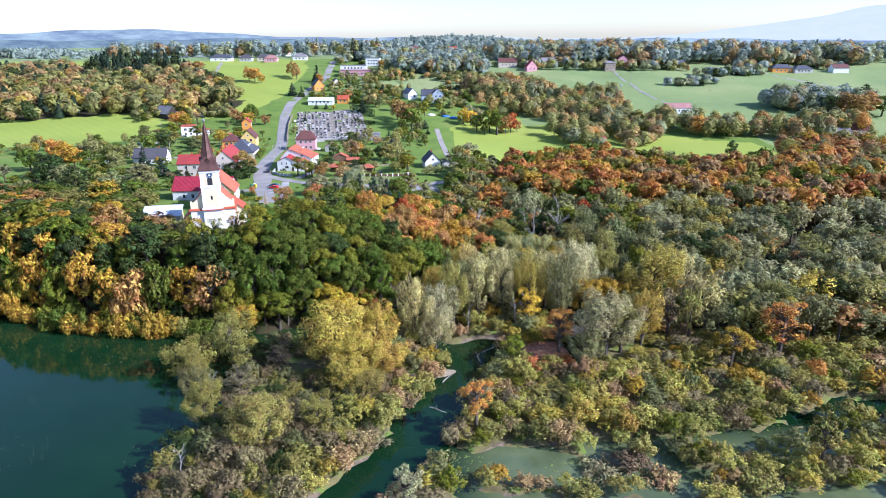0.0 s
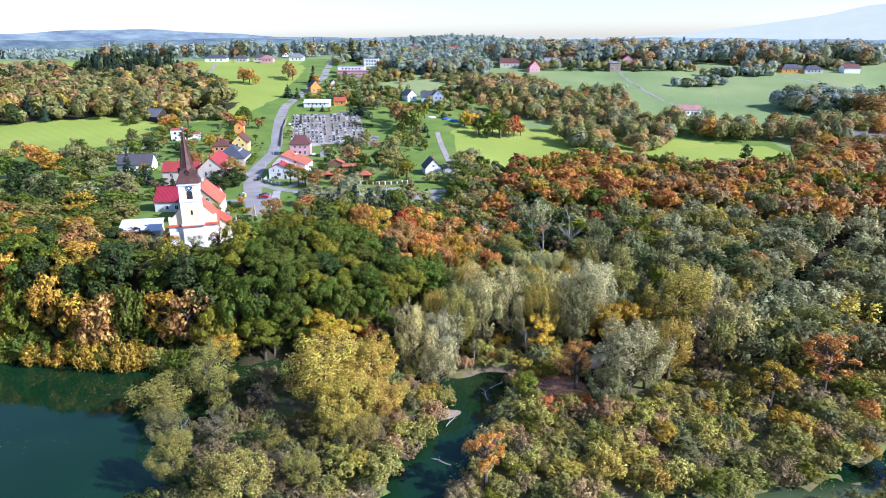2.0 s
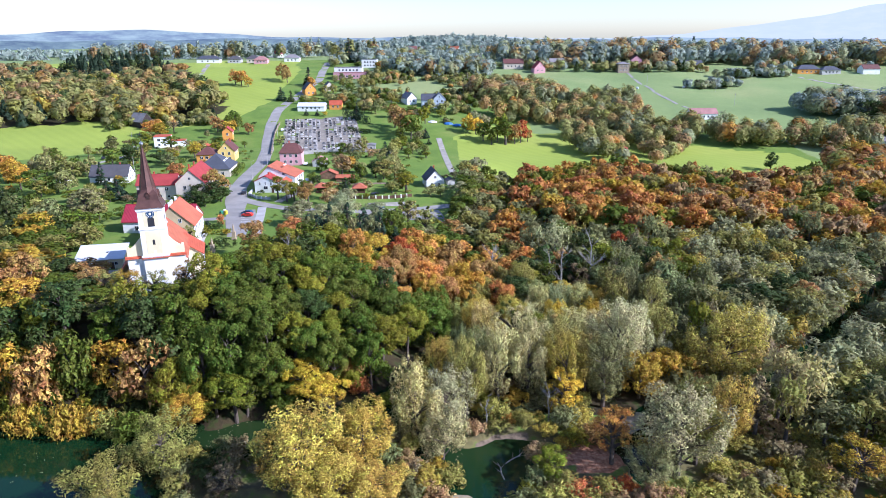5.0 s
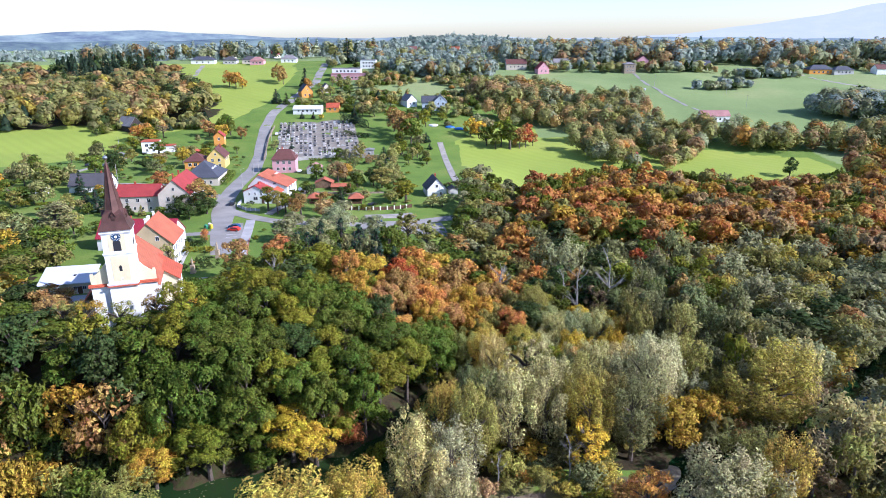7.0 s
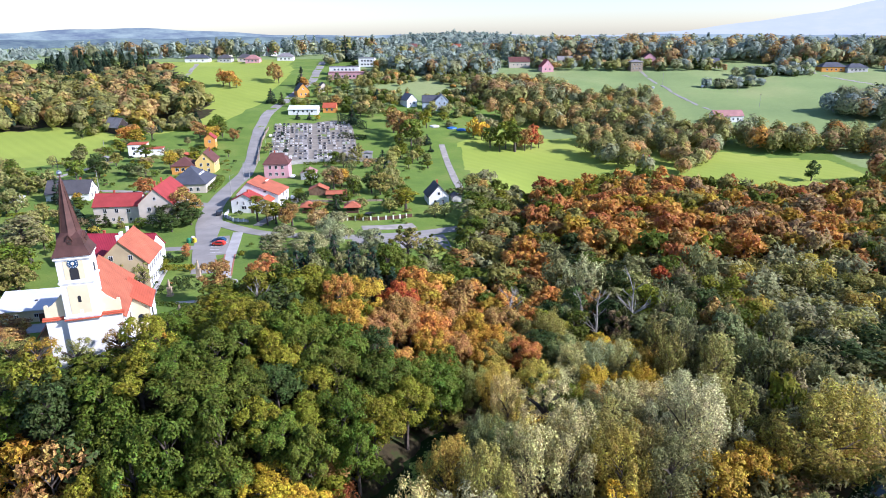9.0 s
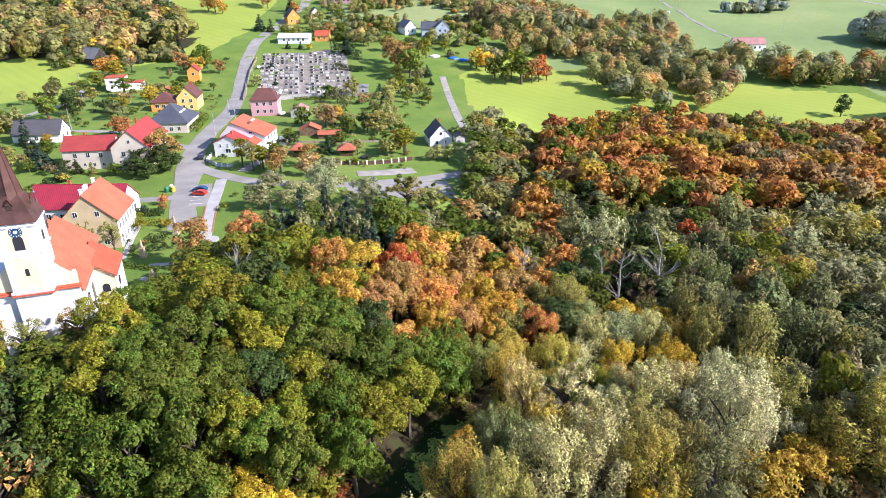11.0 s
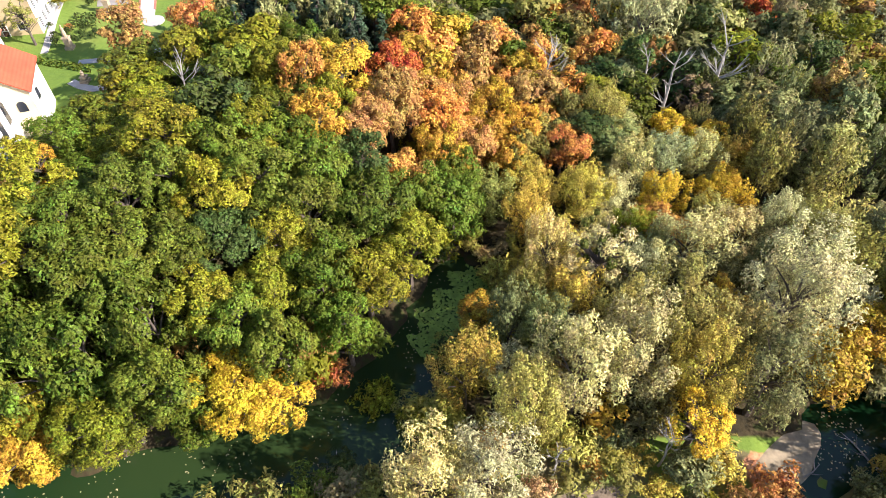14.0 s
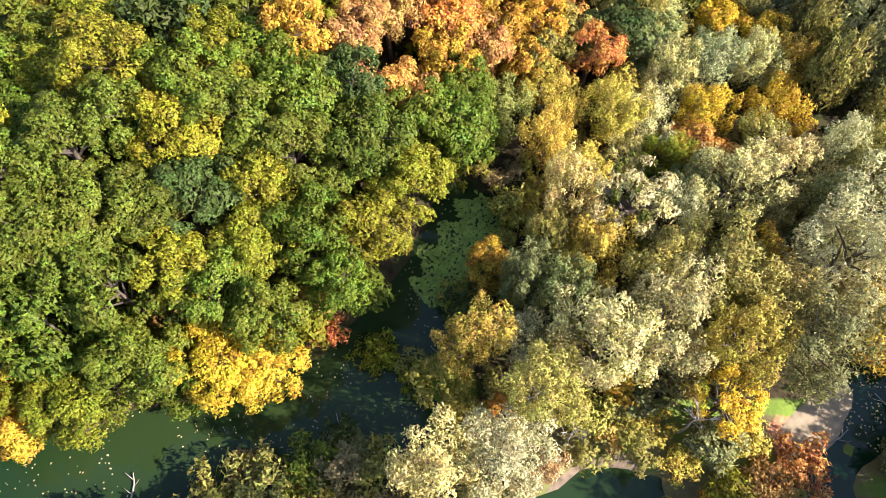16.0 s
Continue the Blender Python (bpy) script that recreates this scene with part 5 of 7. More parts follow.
pavilion("timber garden pavilion with an orange hipped roof", -54, 319, 5.2, 2.5)
pavilion("timber garden shelter with an orange hipped roof", -38, 322, 5.6, 2.4)
house("garden shed with an orange roof", -55, 346, 4, 7.5, 5, 2.3, 4.0, "wood", "roof_orange", name="shed")
house("low woodshed with an orange roof", -47, 341.5, 94, 3.5, 8, 2.0, 2.9, "wood", "roof_orange", name="shed")
fence("low stone terrace wall in the garden", [(-58, 333), (-44, 335), (-28, 339)], 2.4, .7, "stone", "stone", "garden_wall")
ribbon("driveway", [(-68, 299), (-65, 312), (-62.5, 326), (-62, 338)], 3.2, "gravel", "pale gravel driveway beside the white house", "path", lift=.12)
ribbon("forecourt", [(-32, 301), (-24, 303), (-14, 307)], 5.2, "gravel", "pale gravel strip before the garden wall", "path", lift=.13)
# trampoline, greenhouse and pool things
e = thing("trampoline", "round black garden trampoline", "trampoline", pose(-31, 318, land(-31, 318)))
bm = bmesh.new()
bm_lathe(bm, [(1.9, .75), (1.95, .85), (1.7, .86)], 20)
part("mat", bm, "dark", e)
for k in range(4):
    bm = bmesh.new()
    bm_tube(bm, [(1.8 * math.cos(k * 1.57), 1.8 * math.sin(k * 1.57), -.1), (1.8 * math.cos(k * 1.57), 1.8 * math.sin(k * 1.57), .8)], [.04, .04], 5)
    part("leg", bm, "chrome", e)
for k, (x, y) in enumerate(((2, 500), (8, 497), (-9, 503))):
    e = thing("tarpaulin", "crumpled blue tarpaulin over a heap", "tarpaulin", pose(x, y, land(x, y), 0, 0, 30 * k), "tarpaulins")
    bm = bmesh.new()
    bm_lathe(bm, [(3.4, -.2), (3.1, .5), (1.8, .9), (.2, 1.1)], 9)
    part("sheet", bm, "tarp" if k < 2 else "car_white", e)
for k, (x, y) in enumerate(((141, 612), (146, 616), (151, 615), (166, 620), (208, 626), (211, 629))):
    e = thing("hay_bale", "round hay bale in white wrap", "bale", pose(x, y, land(x, y), 0, 0, 20 * k), "hay bales")
    bm = bmesh.new()
    bm_lathe(bm, [(.7, -.85), (1.0, -.8), (1.05, 0), (1.0, .8), (.7, .85)], 12)
    part("bale", bm, "bale", e, at=pose(0, 0, 1.0, 90, 0, 0))
for k, (x, y, mat) in enumerate(((-83.2, 281.5, "plastic_yellow"), (-84.2, 283.0, "white"), (-84.9, 281.2, "plastic_green"))):
    e = thing("recycling_bin", ("yellow", "white", "green")[k] + " domed recycling bin beside the drive", "bin", pose(x, y, land(x, y)), "recycling bins")
    bm = bmesh.new()
    bm_lathe(bm, [(.62, 0), (.68, .9), (.6, 1.3), (.35, 1.6), (.05, 1.68)], 12)
    part("shell", bm, mat, e)
    bm = bmesh.new()
    bm_box(bm, -.2, .2, -.68, -.55, 1.0, 1.25)
    part("slot", bm, "rubber", e)


def street_pole(x, y, h, lamp=True):
    e = thing("street_lamp" if lamp else "utility_pole", "grey street lamp beside the road" if lamp else "pale concrete utility pole", "lamp post" if lamp else "pole", pose(x, y, land(x, y)), "poles")
    bm = bmesh.new()
    bm_tube(bm, [(0, 0, -.4), (0, 0, h)], [.13, .08], 7)
    part("pole", bm, "concrete", e)
    bm = bmesh.new()
    if lamp:
        bm_tube(bm, [(0, 0, h - .1), (.5, 0, h + .2), (1.2, 0, h + .25)], [.05, .045, .04], 5)
        bm_box(bm, 1.0, 1.6, -.14, .14, h + .2, h + .33)
        part("lamp_arm", bm, "chrome", e)
    else:
        bm_box(bm, -.9, .9, -.06, .06, h - .5, h - .35)
        part("crossarm", bm, "wood", e)


for x, y, l in ((-91, 345, 1), (-93.5, 372, 1), (-101, 425, 1), (-108, 465, 1), (-4, 322, 0), (-148, 350, 0), (-190, 440, 0), (-105, 322, 0), (225, 560, 0), (255, 480, 0), (180, 640, 0), (230, 610, 0), (20, 640, 0), (300, 470, 0), (-88, 362, 1)):
    street_pole(x, y, 8.0 if l else 9.5, bool(l))


def statue(x, y, h):
    e = thing("statue", "weathered sandstone saint's column in the church garden", "statue", pose(x, y, land(x, y)))
    bm = bmesh.new()
    bm_box(bm, -.7, .7, -.7, .7, -.3, .5)
    bm_box(bm, -.5, .5, -.5, .5, .5, h * .45)
    bm_box(bm, -.6, .6, -.6, .6, h * .45, h * .5)
    bm_lathe(bm, [(.3, h * .5), (.36, h * .6), (.26, h * .78), (.3, h * .84), (.12, h * .9), (.15, h * .96), (.04, h)], 9)
    part("figure", bm, "sandstone", e)


statue(-70.2, 249.2, 5.2)
statue(-73, 236.5, 4.6)
statue(-66.5, 226, 2.2)
e = thing("parking_lines", "white painted parking lines on the bay", "road marking", pose(0, 0, 0))
for k in range(5):
    bm = bmesh.new()
    x, y = -72.0 - .27 * k * 3.1, 270.2 + k * 3.1
    z = land(x, y) + .13
    bm_poly(bm, [(x - 2.4, y - .5, z), (x + 2.4, y + .3, z), (x + 2.4, y + .45, z), (x - 2.4, y - .35, z)], (0, 0, .012))
    part("line", bm, "white", e)
for dx in (-1.5, 1.5):
    ribbon("footpath_edge", [(-63.4 + dx, 250.5), (-66.3 + dx, 262), (-67.6 + dx, 268)], .4, "brick_edge", "red brick edge of the footpath", "path", lift=.16)
ribbon("garden_path", [(-82.4, 258), (-80.6, 249), (-78.6, 241), (-77.2, 235)], 1.3, "paving", "pale paved path along the rectory", "path")
ribbon("garden_path", [(-70, 232), (-60, 233.5), (-54, 237), (-52, 243)], 1.4, "paving", "pale paved church garden path", "path")
ribbon("garden_path", [(-69, 226), (-64, 222), (-57, 230), (-53, 236)], 1.5, "paving", "pale paved church garden path", "path", lift=.1)
bm = bmesh.new()
bm_lathe(bm, [(2.0, -.5), (2.0, .14), (1.9, .17)], 24)
tagged(part("footpath_end", bm, "paving", at=pose(-60.8, 246, land(-60.8, 246))), "round pale paved end of the footpath", "path", kind="structure")
ribbon("church_terrace", [(-98, 217.5), (-88, 220)], 5, "paving", "pale paved terrace before the hall", "path")

# ---- cemetery ----
STONE = {}


def grave(x, y, turn, kind):
    if kind not in STONE:
        e = new("grave")
        mat = ("granite", "granite_dark", "marble", "concrete")[kind]
        bm = bmesh.new()
        bm_box(bm, -.95, .95, -1.1, 1.0, -.4, .32)
        bm_box(bm, -.86, -.05, -1.03, .9, .32, .4)
        bm_box(bm, .05, .86, -1.03, .9, .32, .4)
        part("slab", bm, ("granite", "marble", "marble", "concrete")[kind], e)
        bm = bmesh.new()
        pts = [(-.7, 1.0, .1), (.7, 1.0, .1), (.7, 1.0, .95), (.4, 1.0, 1.02), (0, 1.0, 1.05), (-.4, 1.0, 1.02), (-.7, 1.0, .95)]
        bm_poly(bm, pts, (0, .22, 0))
        part("headstone", bm, mat, e)
        bm = bmesh.new()
        bm_lathe(bm, [(.12, .4), (.16, .55), (.22, .7), (.1, .8)], 6)
        part("flowers", bm, ("car_red", "plastic_yellow", "bale", "plastic_green")[kind], e, at=pose(.2, .5, 0))
        tagged(e, ("grey granite", "dark granite", "pale stone", "grey concrete")[kind] + " grave with slab and headstone", "grave", "graves in the cemetery")
        STONE[kind] = e
        e.matrix_basis = pose(x, y, land(x, y), 0, 0, turn)
    else:
        copy_thing(STONE[kind], pose(x, y, land(x, y), 0, 0, turn))


g = random.Random(3)
count = 0
for row in range(17):
    y = 428 + row * 4.9
    x0, x1 = np.interp(y, (425, 510), (-96, -112)), np.interp(y, (425, 470, 510), (-50, -52, -62))
    n = int((x1 - x0) / 2.75)
    for k in range(n):
        if g.random() < .12 or k in (n // 2,) or count >= 290:
            continue
        count += 1
        grave(x0 + k * 2.75 + g.uniform(-.2, .2), y + g.uniform(-.3, .3) + .1 * k, 180 + g.uniform(-5, 5) + 6, g.choice((0, 1, 1, 1, 2, 2, 3)))
ribbon("cemetery_path", [(-76, 424), (-80, 445), (-86, 470), (-92, 506)], 3.0, "gravel", "pale gravel cemetery path", "path", lift=.12)
ribbon("cemetery_ground", [(-73, 426), (-78, 460), (-88, 512)], 48.0, "earth", "pale gravel cemetery ground between graves", "ground", lift=.06)

def level_at(x, y):
    """How finely a tree is built: most in the stretch that the flight ends over."""
    return 2 if -60 < x < 50 and 156 < y < 204 or -36 < x < 42 and 204 <= y < 226 else 1 if y < 262 and -130 < x < 80 else 0


# ---- trees one by one: those that stand out ----
HERE, SHORE, MARSH = "on the church hill", "beside the creek", "in the marsh"
for args in (
    ("round", -31.5, 171, 11.5, 4.6, YELLOW, SHORE), ("round", -27, 170.5, 11, 4.6, YELLOW, SHORE), ("round", -39, 170, 17, 5.2, GREEN, HERE), ("round", -46, 166.5, 13, 4.6, LIME, SHORE), ("round", -55, 164, 12, 4.5, AMBER, SHORE),
    ("round", -42, 199, 18, 5.4, LIME, HERE), ("round", -30, 194, 17, 5.0, GREEN, HERE), ("round", -16, 196, 18, 5.2, GREEN, HERE), ("round", -11, 192, 18, 4.6, LIME, HERE),
    ("round", -14, 222, 17, 4.4, RED, HERE), ("round", -6, 216, 17, 4.8, ORANGE, HERE), ("round", 1, 216, 16, 4.6, AMBER, HERE), ("round", -17, 212, 15, 4.0, BROWN, HERE), ("round", -9, 206, 13, 3.8, BROWN, HERE),
    ("round", -26, 214, 17, 4.4, ORANGE, HERE), ("round", -23, 211, 16, 3.6, LIME, HERE), ("round", -58.5, 230, 13, 4.0, BROWN, "by the church path"), ("round", -47, 233, 14, 4.4, RUST, "by the church path"), ("thin", -82, 191, 12, 3.4, OLIVE, "before the church"), ("thin", -76.5, 189, 13, 3.2, AMBER, "before the church"), ("thin", -70, 189.5, 12, 3.4, OLIVE, "before the church"), ("thin", -64.5, 193, 13, 3.2, BROWN, "before the church"), ("thin", -59, 197, 12, 3.0, AMBER, "before the church"), ("thin", -88, 194, 11, 3.2, BROWN, "before the church"), ("shrub", 30, 103, 3.6, 4.2, GREY, MARSH), ("shrub", 36, 105, 3.4, 3.6, PLUM, MARSH), ("shrub", 41, 101, 3.2, 3.4, TAN, MARSH), ("shrub", 25, 96, 3.0, 3.2, OLIVE, MARSH), ("shrub", 49, 95, 3.4, 3.8, STRAW, MARSH), ("shrub", 57, 98, 3.4, 3.8, OLIVE, MARSH), ("round", -46, 222, 15, 4.8, LIME, HERE),
    ("cone", -27, 236, 15, 3.0, FIR, HERE), ("cone", -21, 233, 17, 3.2, FIR, HERE), ("cone", -33, 239, 14, 3.0, FIR, HERE), ("cone", -37, 234, 13, 2.8, FIR, HERE), ("cone", -16, 230, 14, 2.8, FIR, HERE),
    ("willow", 1, 206, 11, 4.4, OLIVE, SHORE), ("willow", 8, 207, 12, 4.8, GOLD, SHORE), ("willow", 15, 204, 14, 4.4, GOLD, SHORE), ("willow", 29, 205, 12, 4.0, YELLOW, MARSH), ("willow", 38, 205, 12, 4.4, YELLOW, MARSH),
    ("willow", 29, 192, 15, 5.4, CREAM, MARSH), ("willow", 37, 196, 13, 5.0, CREAM, MARSH), ("willow", 43, 187, 19, 6.0, SILVER, MARSH), ("willow", 24, 180, 18, 5.8, OLIVE, MARSH),
    ("willow", 10, 171, 22, 5.8, CREAM, SHORE), ("willow", 17, 174, 21, 5.6, CREAM, MARSH), ("willow", 25, 171, 19, 4.8, GOLD, MARSH), ("willow", 33, 171, 18, 5.6, SAGE, MARSH), ("willow", 37, 180, 22, 6.4, SILVER, MARSH), ("thin", 23.5, 166, 13, 4.6, YELLOW, MARSH), ("bushy", -50, 166.5, 9, 4.6, LIME, SHORE), ("bushy", -44, 168, 10, 4.4, GREEN, SHORE), ("bushy", -57, 165, 10, 4.6, AMBER, SHORE), ("bushy", -36, 169.5, 9, 4.0, GREEN, SHORE), ("shrub", -27, 158, 4.5, 4.2, OLIVE, SHORE), ("shrub", -22, 160, 3.6, 3.4, GREEN, SHORE), ("shrub", -32, 156, 4, 3.8, OLIVE, SHORE), ("shrub", -23, 154.5, 4, 3.6, STRAW, SHORE), ("shrub", -37, 154, 3.6, 3.4, OLIVE, SHORE), ("shrub", -29, 160.5, 2.6, 2.4, TAN, SHORE), ("shrub", 22, 141, 3.4, 3.0, RUST, MARSH), ("shrub", 30, 142, 3, 2.6, RED, MARSH), ("bushy", 18, 146, 7, 3.2, LIME, SHORE), ("shrub", 33, 160, 3.4, 3.0, RUST, MARSH), ("shrub", 28, 158, 3, 2.8, BROWN, MARSH),
    ("willow", -7, 158, 21, 5.6, CREAM, SHORE), ("willow", -2, 154, 14, 5.4, SILVER, SHORE), ("round", -1, 183, 9, 3.2, AMBER, SHORE), ("shrub", -3, 178, 5, 3.6, DEEP, SHORE), ("shrub", -15, 173.5, 4, 3.0, LIME, SHORE), ("shrub", -21, 176, 4, 2.6, RUST, SHORE),
    ("willow", -26, 142, 19, 9.0, GOLD, "on the spit"), ("willow", -20, 135, 15, 6.6, GOLD, "on the spit"), ("willow", -17, 149, 16, 6.0, GOLD, "on the spit"), ("willow", -17, 127, 8, 4.2, OLIVE, "on the spit"), ("willow", -36, 110, 13, 6.2, OLIVE, "on the spit"), ("willow", -62, 142, 13, 6.6, OLIVE, "on the spit"), ("willow", -54, 149, 14, 6.4, OLIVE, "on the spit"), ("willow", -57, 134, 9, 4.4, SAGE, "on the spit"), ("willow", -14.5, 138, 11, 5.6, GOLD, "on the spit"), ("willow", -22, 131, 10, 5.4, GOLD, "on the spit"),
    ("willow", -50, 118, 11, 4.2, OLIVE, "on the spit"), ("thin", -45, 127, 9, 4.2, GREY, "on the spit"), ("thin", -40, 141, 7, 3.6, GREY, "on the spit"), ("willow", -26, 116, 8, 4.0, OLIVE, "on the spit"), ("willow", 41, 147, 20, 8.2, SILVER, MARSH), ("willow", 46, 151, 15, 5.6, OLIVE, MARSH), ("willow", 35, 144, 10, 4.4, SAGE, MARSH), ("thin", 85, 147, 18, 6.4, ORANGE, MARSH), ("thin", -6, 88, 14, 3.0, SILVER, SHORE),
    ("thin", 30, 151, 14, 4.6, ORANGE, MARSH), ("willow", 52, 154, 17, 5.0, GOLD, MARSH), ("thin", 71, 143, 13, 5.4, AMBER, MARSH), ("thin", 7, 117, 13, 4.0, ORANGE, MARSH), ("willow", 104, 172, 14, 6.6, GOLD, MARSH), ("willow", 93, 170, 13, 5.4, OLIVE, MARSH), ("willow", 118, 166, 14, 6.0, OLIVE, MARSH),
    ("willow", 62, 180, 20, 8.6, GOLD, MARSH), ("willow", 67, 185, 19, 6.0, GOLD, MARSH), ("willow", -1, 160, 16, 5.6, SILVER, SHORE), ("willow", 3, 166, 20, 4.6, OLIVE, SHORE), ("tall", 48, 234, 19, 4.8, LIME, "in the wood"), ("willow", 33, 245, 21, 5.6, SILVER, "in the wood"), ("willow", 52, 165, 14, 5.0, OLIVE, MARSH),
    ("tall", 65, 244, 17, 3.4, LIME, "in the wood"), ("round", 58, 252, 16, 3.6, RED, "in the wood"), ("willow", -38, 274, 11, 5.4, MIST, "above the lay-by"), ("bushy", -44, 268, 9, 5.4, MIST, "above the lay-by"), ("bushy", -54, 266, 7.5, 4.6, MIST, "on the lawn's edge"), ("bushy", -26, 271, 9.5, 5.0, MIST, "above the lay-by"),
):
    shape, x, y, h, r, col, where = args
    plant(shape, x, y, h, r, col, 2 if y < 212 and x < 95 or "lay-by" in where else level_at(x, y), where)
for k in range(30):
    # bushes that hide the creek's banks
    f, side = (k // 2) / 14, -1 if k % 2 else 1
    x, y = float(np.interp(f, (0, .4, 1), (-25, -8, 8))), float(np.interp(f, (0, .4, 1), (80, 108, 146)))
    plant("shrub", x + side * TREE_RNG.uniform(6.2, 8.4), y - side * 3 + TREE_RNG.uniform(-1.5, 1.5), TREE_RNG.uniform(2.5, 5.5), TREE_RNG.uniform(2.2, 3.6), TREE_RNG.choice((OLIVE, GREY, STRAW, SAGE, TAN)), 0, "overhanging the creek's bank")


def mistletoe(tree, spots, seed):
    """Dark round mistletoe clumps in a crown; spots in the tree's own size."""
    rng = np.random.default_rng(seed)
    for k, (x, y, z, r) in enumerate(spots):
        D = rng.normal(size=(90, 3))
        D /= np.linalg.norm(D, axis=1)[:, None]
        V, F = leaf_cards(rng, D * r * rng.uniform(.5, 1, (90, 1)) + (x, y, z), D, r * .45)
        me = bpy.data.meshes.new("mistletoe")
        me.from_pydata(V.tolist(), [], F.tolist())
        me.materials.append(MAT["leaf"])
        o = new("mistletoe", me)
        o.parent, o.color = tree, (.1, .11, .02, 1)
        o["label"] = "dark green mistletoe clump"


def spots(seed, n, R, z0, z1):
    g = random.Random(seed)
    return [(g.uniform(-.6, .6) * R, g.uniform(-.6, .6) * R, g.uniform(z0, z1), g.uniform(.35, .75)) for k in range(n)]


mistletoe(plant("thin", 15, 188, 18, 5.0, SILVER, 2, SHORE), spots(1, 8, 3.6, 8, 12.5), 1)
mistletoe(plant("thin", -14, 266, 13, 5.0, OLIVE, 1, "above the lay-by"), spots(2, 14, 3.8, 6, 12.5), 2)
mistletoe(plant("thin", -8, 268, 11, 4.0, OLIVE, 1, "above the lay-by"), spots(3, 10, 3.8, 6, 12), 3)
mistletoe(plant("thin", 72, 104, 14, 4.0, OLIVE, 1, MARSH), spots(4, 18, 3.0, 5, 12.5), 4)
for x, y, h, s in ((33, 226, 19, 1), (42, 229, 20, 2), (13, 232, 17, 3), (2, 166, 9, 4), (7, 163, 8, 5), (-43, 211, 14, 6), (20, 164, 9, 7), (30, 231, 16, 8), (-48, 100, 7, 9), (-52, 128, 8, 10)):
    dead_tree(x, y, h, s, "in the marsh")


# ---- the woods between ----
def clear_of(x, y, gap, under=.42):
    t = clear_of.cells
    while clear_of.seen < len(TREES):
        a, b, c = TREES[clear_of.seen]
        t.setdefault((int(a // 8), int(b // 8)), []).append((a, b, c))
        clear_of.seen += 1
    i, j = int(x // 8), int(y // 8)
    return all((x - a) ** 2 + (y - b) ** 2 > (gap + under * c) ** 2 for u in (-1, 0, 1) for v in (-1, 0, 1) for a, b, c in t.get((i + u, j + v), ()))


clear_of.cells, clear_of.seen = {}, 0


def weighted(rng, table):
    k = rng.uniform(0, sum(w for w, _ in table))
    for w, v in table:
        k -= w
        if k <= 0:
            return v
    return table[-1][1]


fill = random.Random(21)
HILL = ((8.5, ("round", GREEN)), (4.5, ("round", LIME)), (.6, ("round", DEEP)))
HILL_LAKE = ((6, ("round", AMBER)), (2, ("round", LIME)), (1.5, ("round", DEEP)), (3, ("round", GREEN)), (.25, ("round", ORANGE)), (1.4, ("round", BROWN)))
HILL_BACK = ((5, ("round", AMBER)), (3, ("round", ORANGE)), (.6, ("round", YELLOW)), (3, ("round", BROWN)), (1, ("round", RUST)), (1, ("round", OLIVE)), (1.2, ("round", GREEN)))
BEECH = ((2.5, ("round", RUST)), (3, ("round", ORANGE)), (4, ("round", BROWN)), (4, ("round", TAN)), (2, ("round", AMBER)), (2, ("round", GREEN)), (1, ("round", LIME)), (2, ("round", OLIVE)), (1.5, ("willow", SAGE)))
BEECH_RED = ((3, ("round", RUST)), (6, ("round", ORANGE)), (3, ("round", BROWN)), (3, ("round", AMBER)), (1.6, ("round", GREEN)), (2.4, ("round", OLIVE)), (.8, ("round", LIME)))
GOLDEN = ((4, ("willow", GOLD)), (4, ("willow", CREAM)), (3, ("willow", OLIVE)), (2, ("bushy", YELLOW)), (1, ("round", ORANGE)), (1, ("willow", SILVER)), (1, ("thin", GREY)), (1, ("willow", LIME)))
SWAMP = ((2.5, ("willow", SAGE)), (3, ("tall", GREEN)), (2, ("tall", DEEP)), (2, ("willow", OLIVE)), (1.5, ("tall", MOSS)), (1, ("thin", GREY)), (3.5, ("tall", SAGE)), (1, ("tall", LIME)), (.6, ("round", BROWN)))
WILLOWS = ((4, ("willow", OLIVE)), (2, ("willow", SILVER)), (2, ("willow", CREAM)), (3, ("willow", GOLD)), (4, ("willow", SAGE)), (2.4, ("thin", GREY)), (1.5, ("bushy", LIME)), (.7, ("bushy", AMBER)))
THICKET = ((3, ("bushy", SAGE)), (3, ("bushy", MIST)), (3, ("round", GREEN)), (1, ("round", LIME)), (1, ("round", BROWN)), (1, ("willow", OLIVE)))
EAST = ((4, ("willow", SAGE)), (4, ("willow", MIST)), (2, ("willow", SILVER)), (3, ("willow", OLIVE)), (1, ("tall", DEEP)), (1.5, ("round", BROWN)), (1, ("willow", GOLD)))
cand = np.random.default_rng(5).uniform((-190, 150), (205, 372), (26000, 2))
cand = cand[wood_mask(cand[:, 0], cand[:, 1]) & (height(cand[:, 0], cand[:, 1]) > .1) & ~((cand[:, 0] < -150) & (cand[:, 1] < 168))]
inner = hill_inside(cand[:, 0], cand[:, 1])
back_wood = Stand(31)
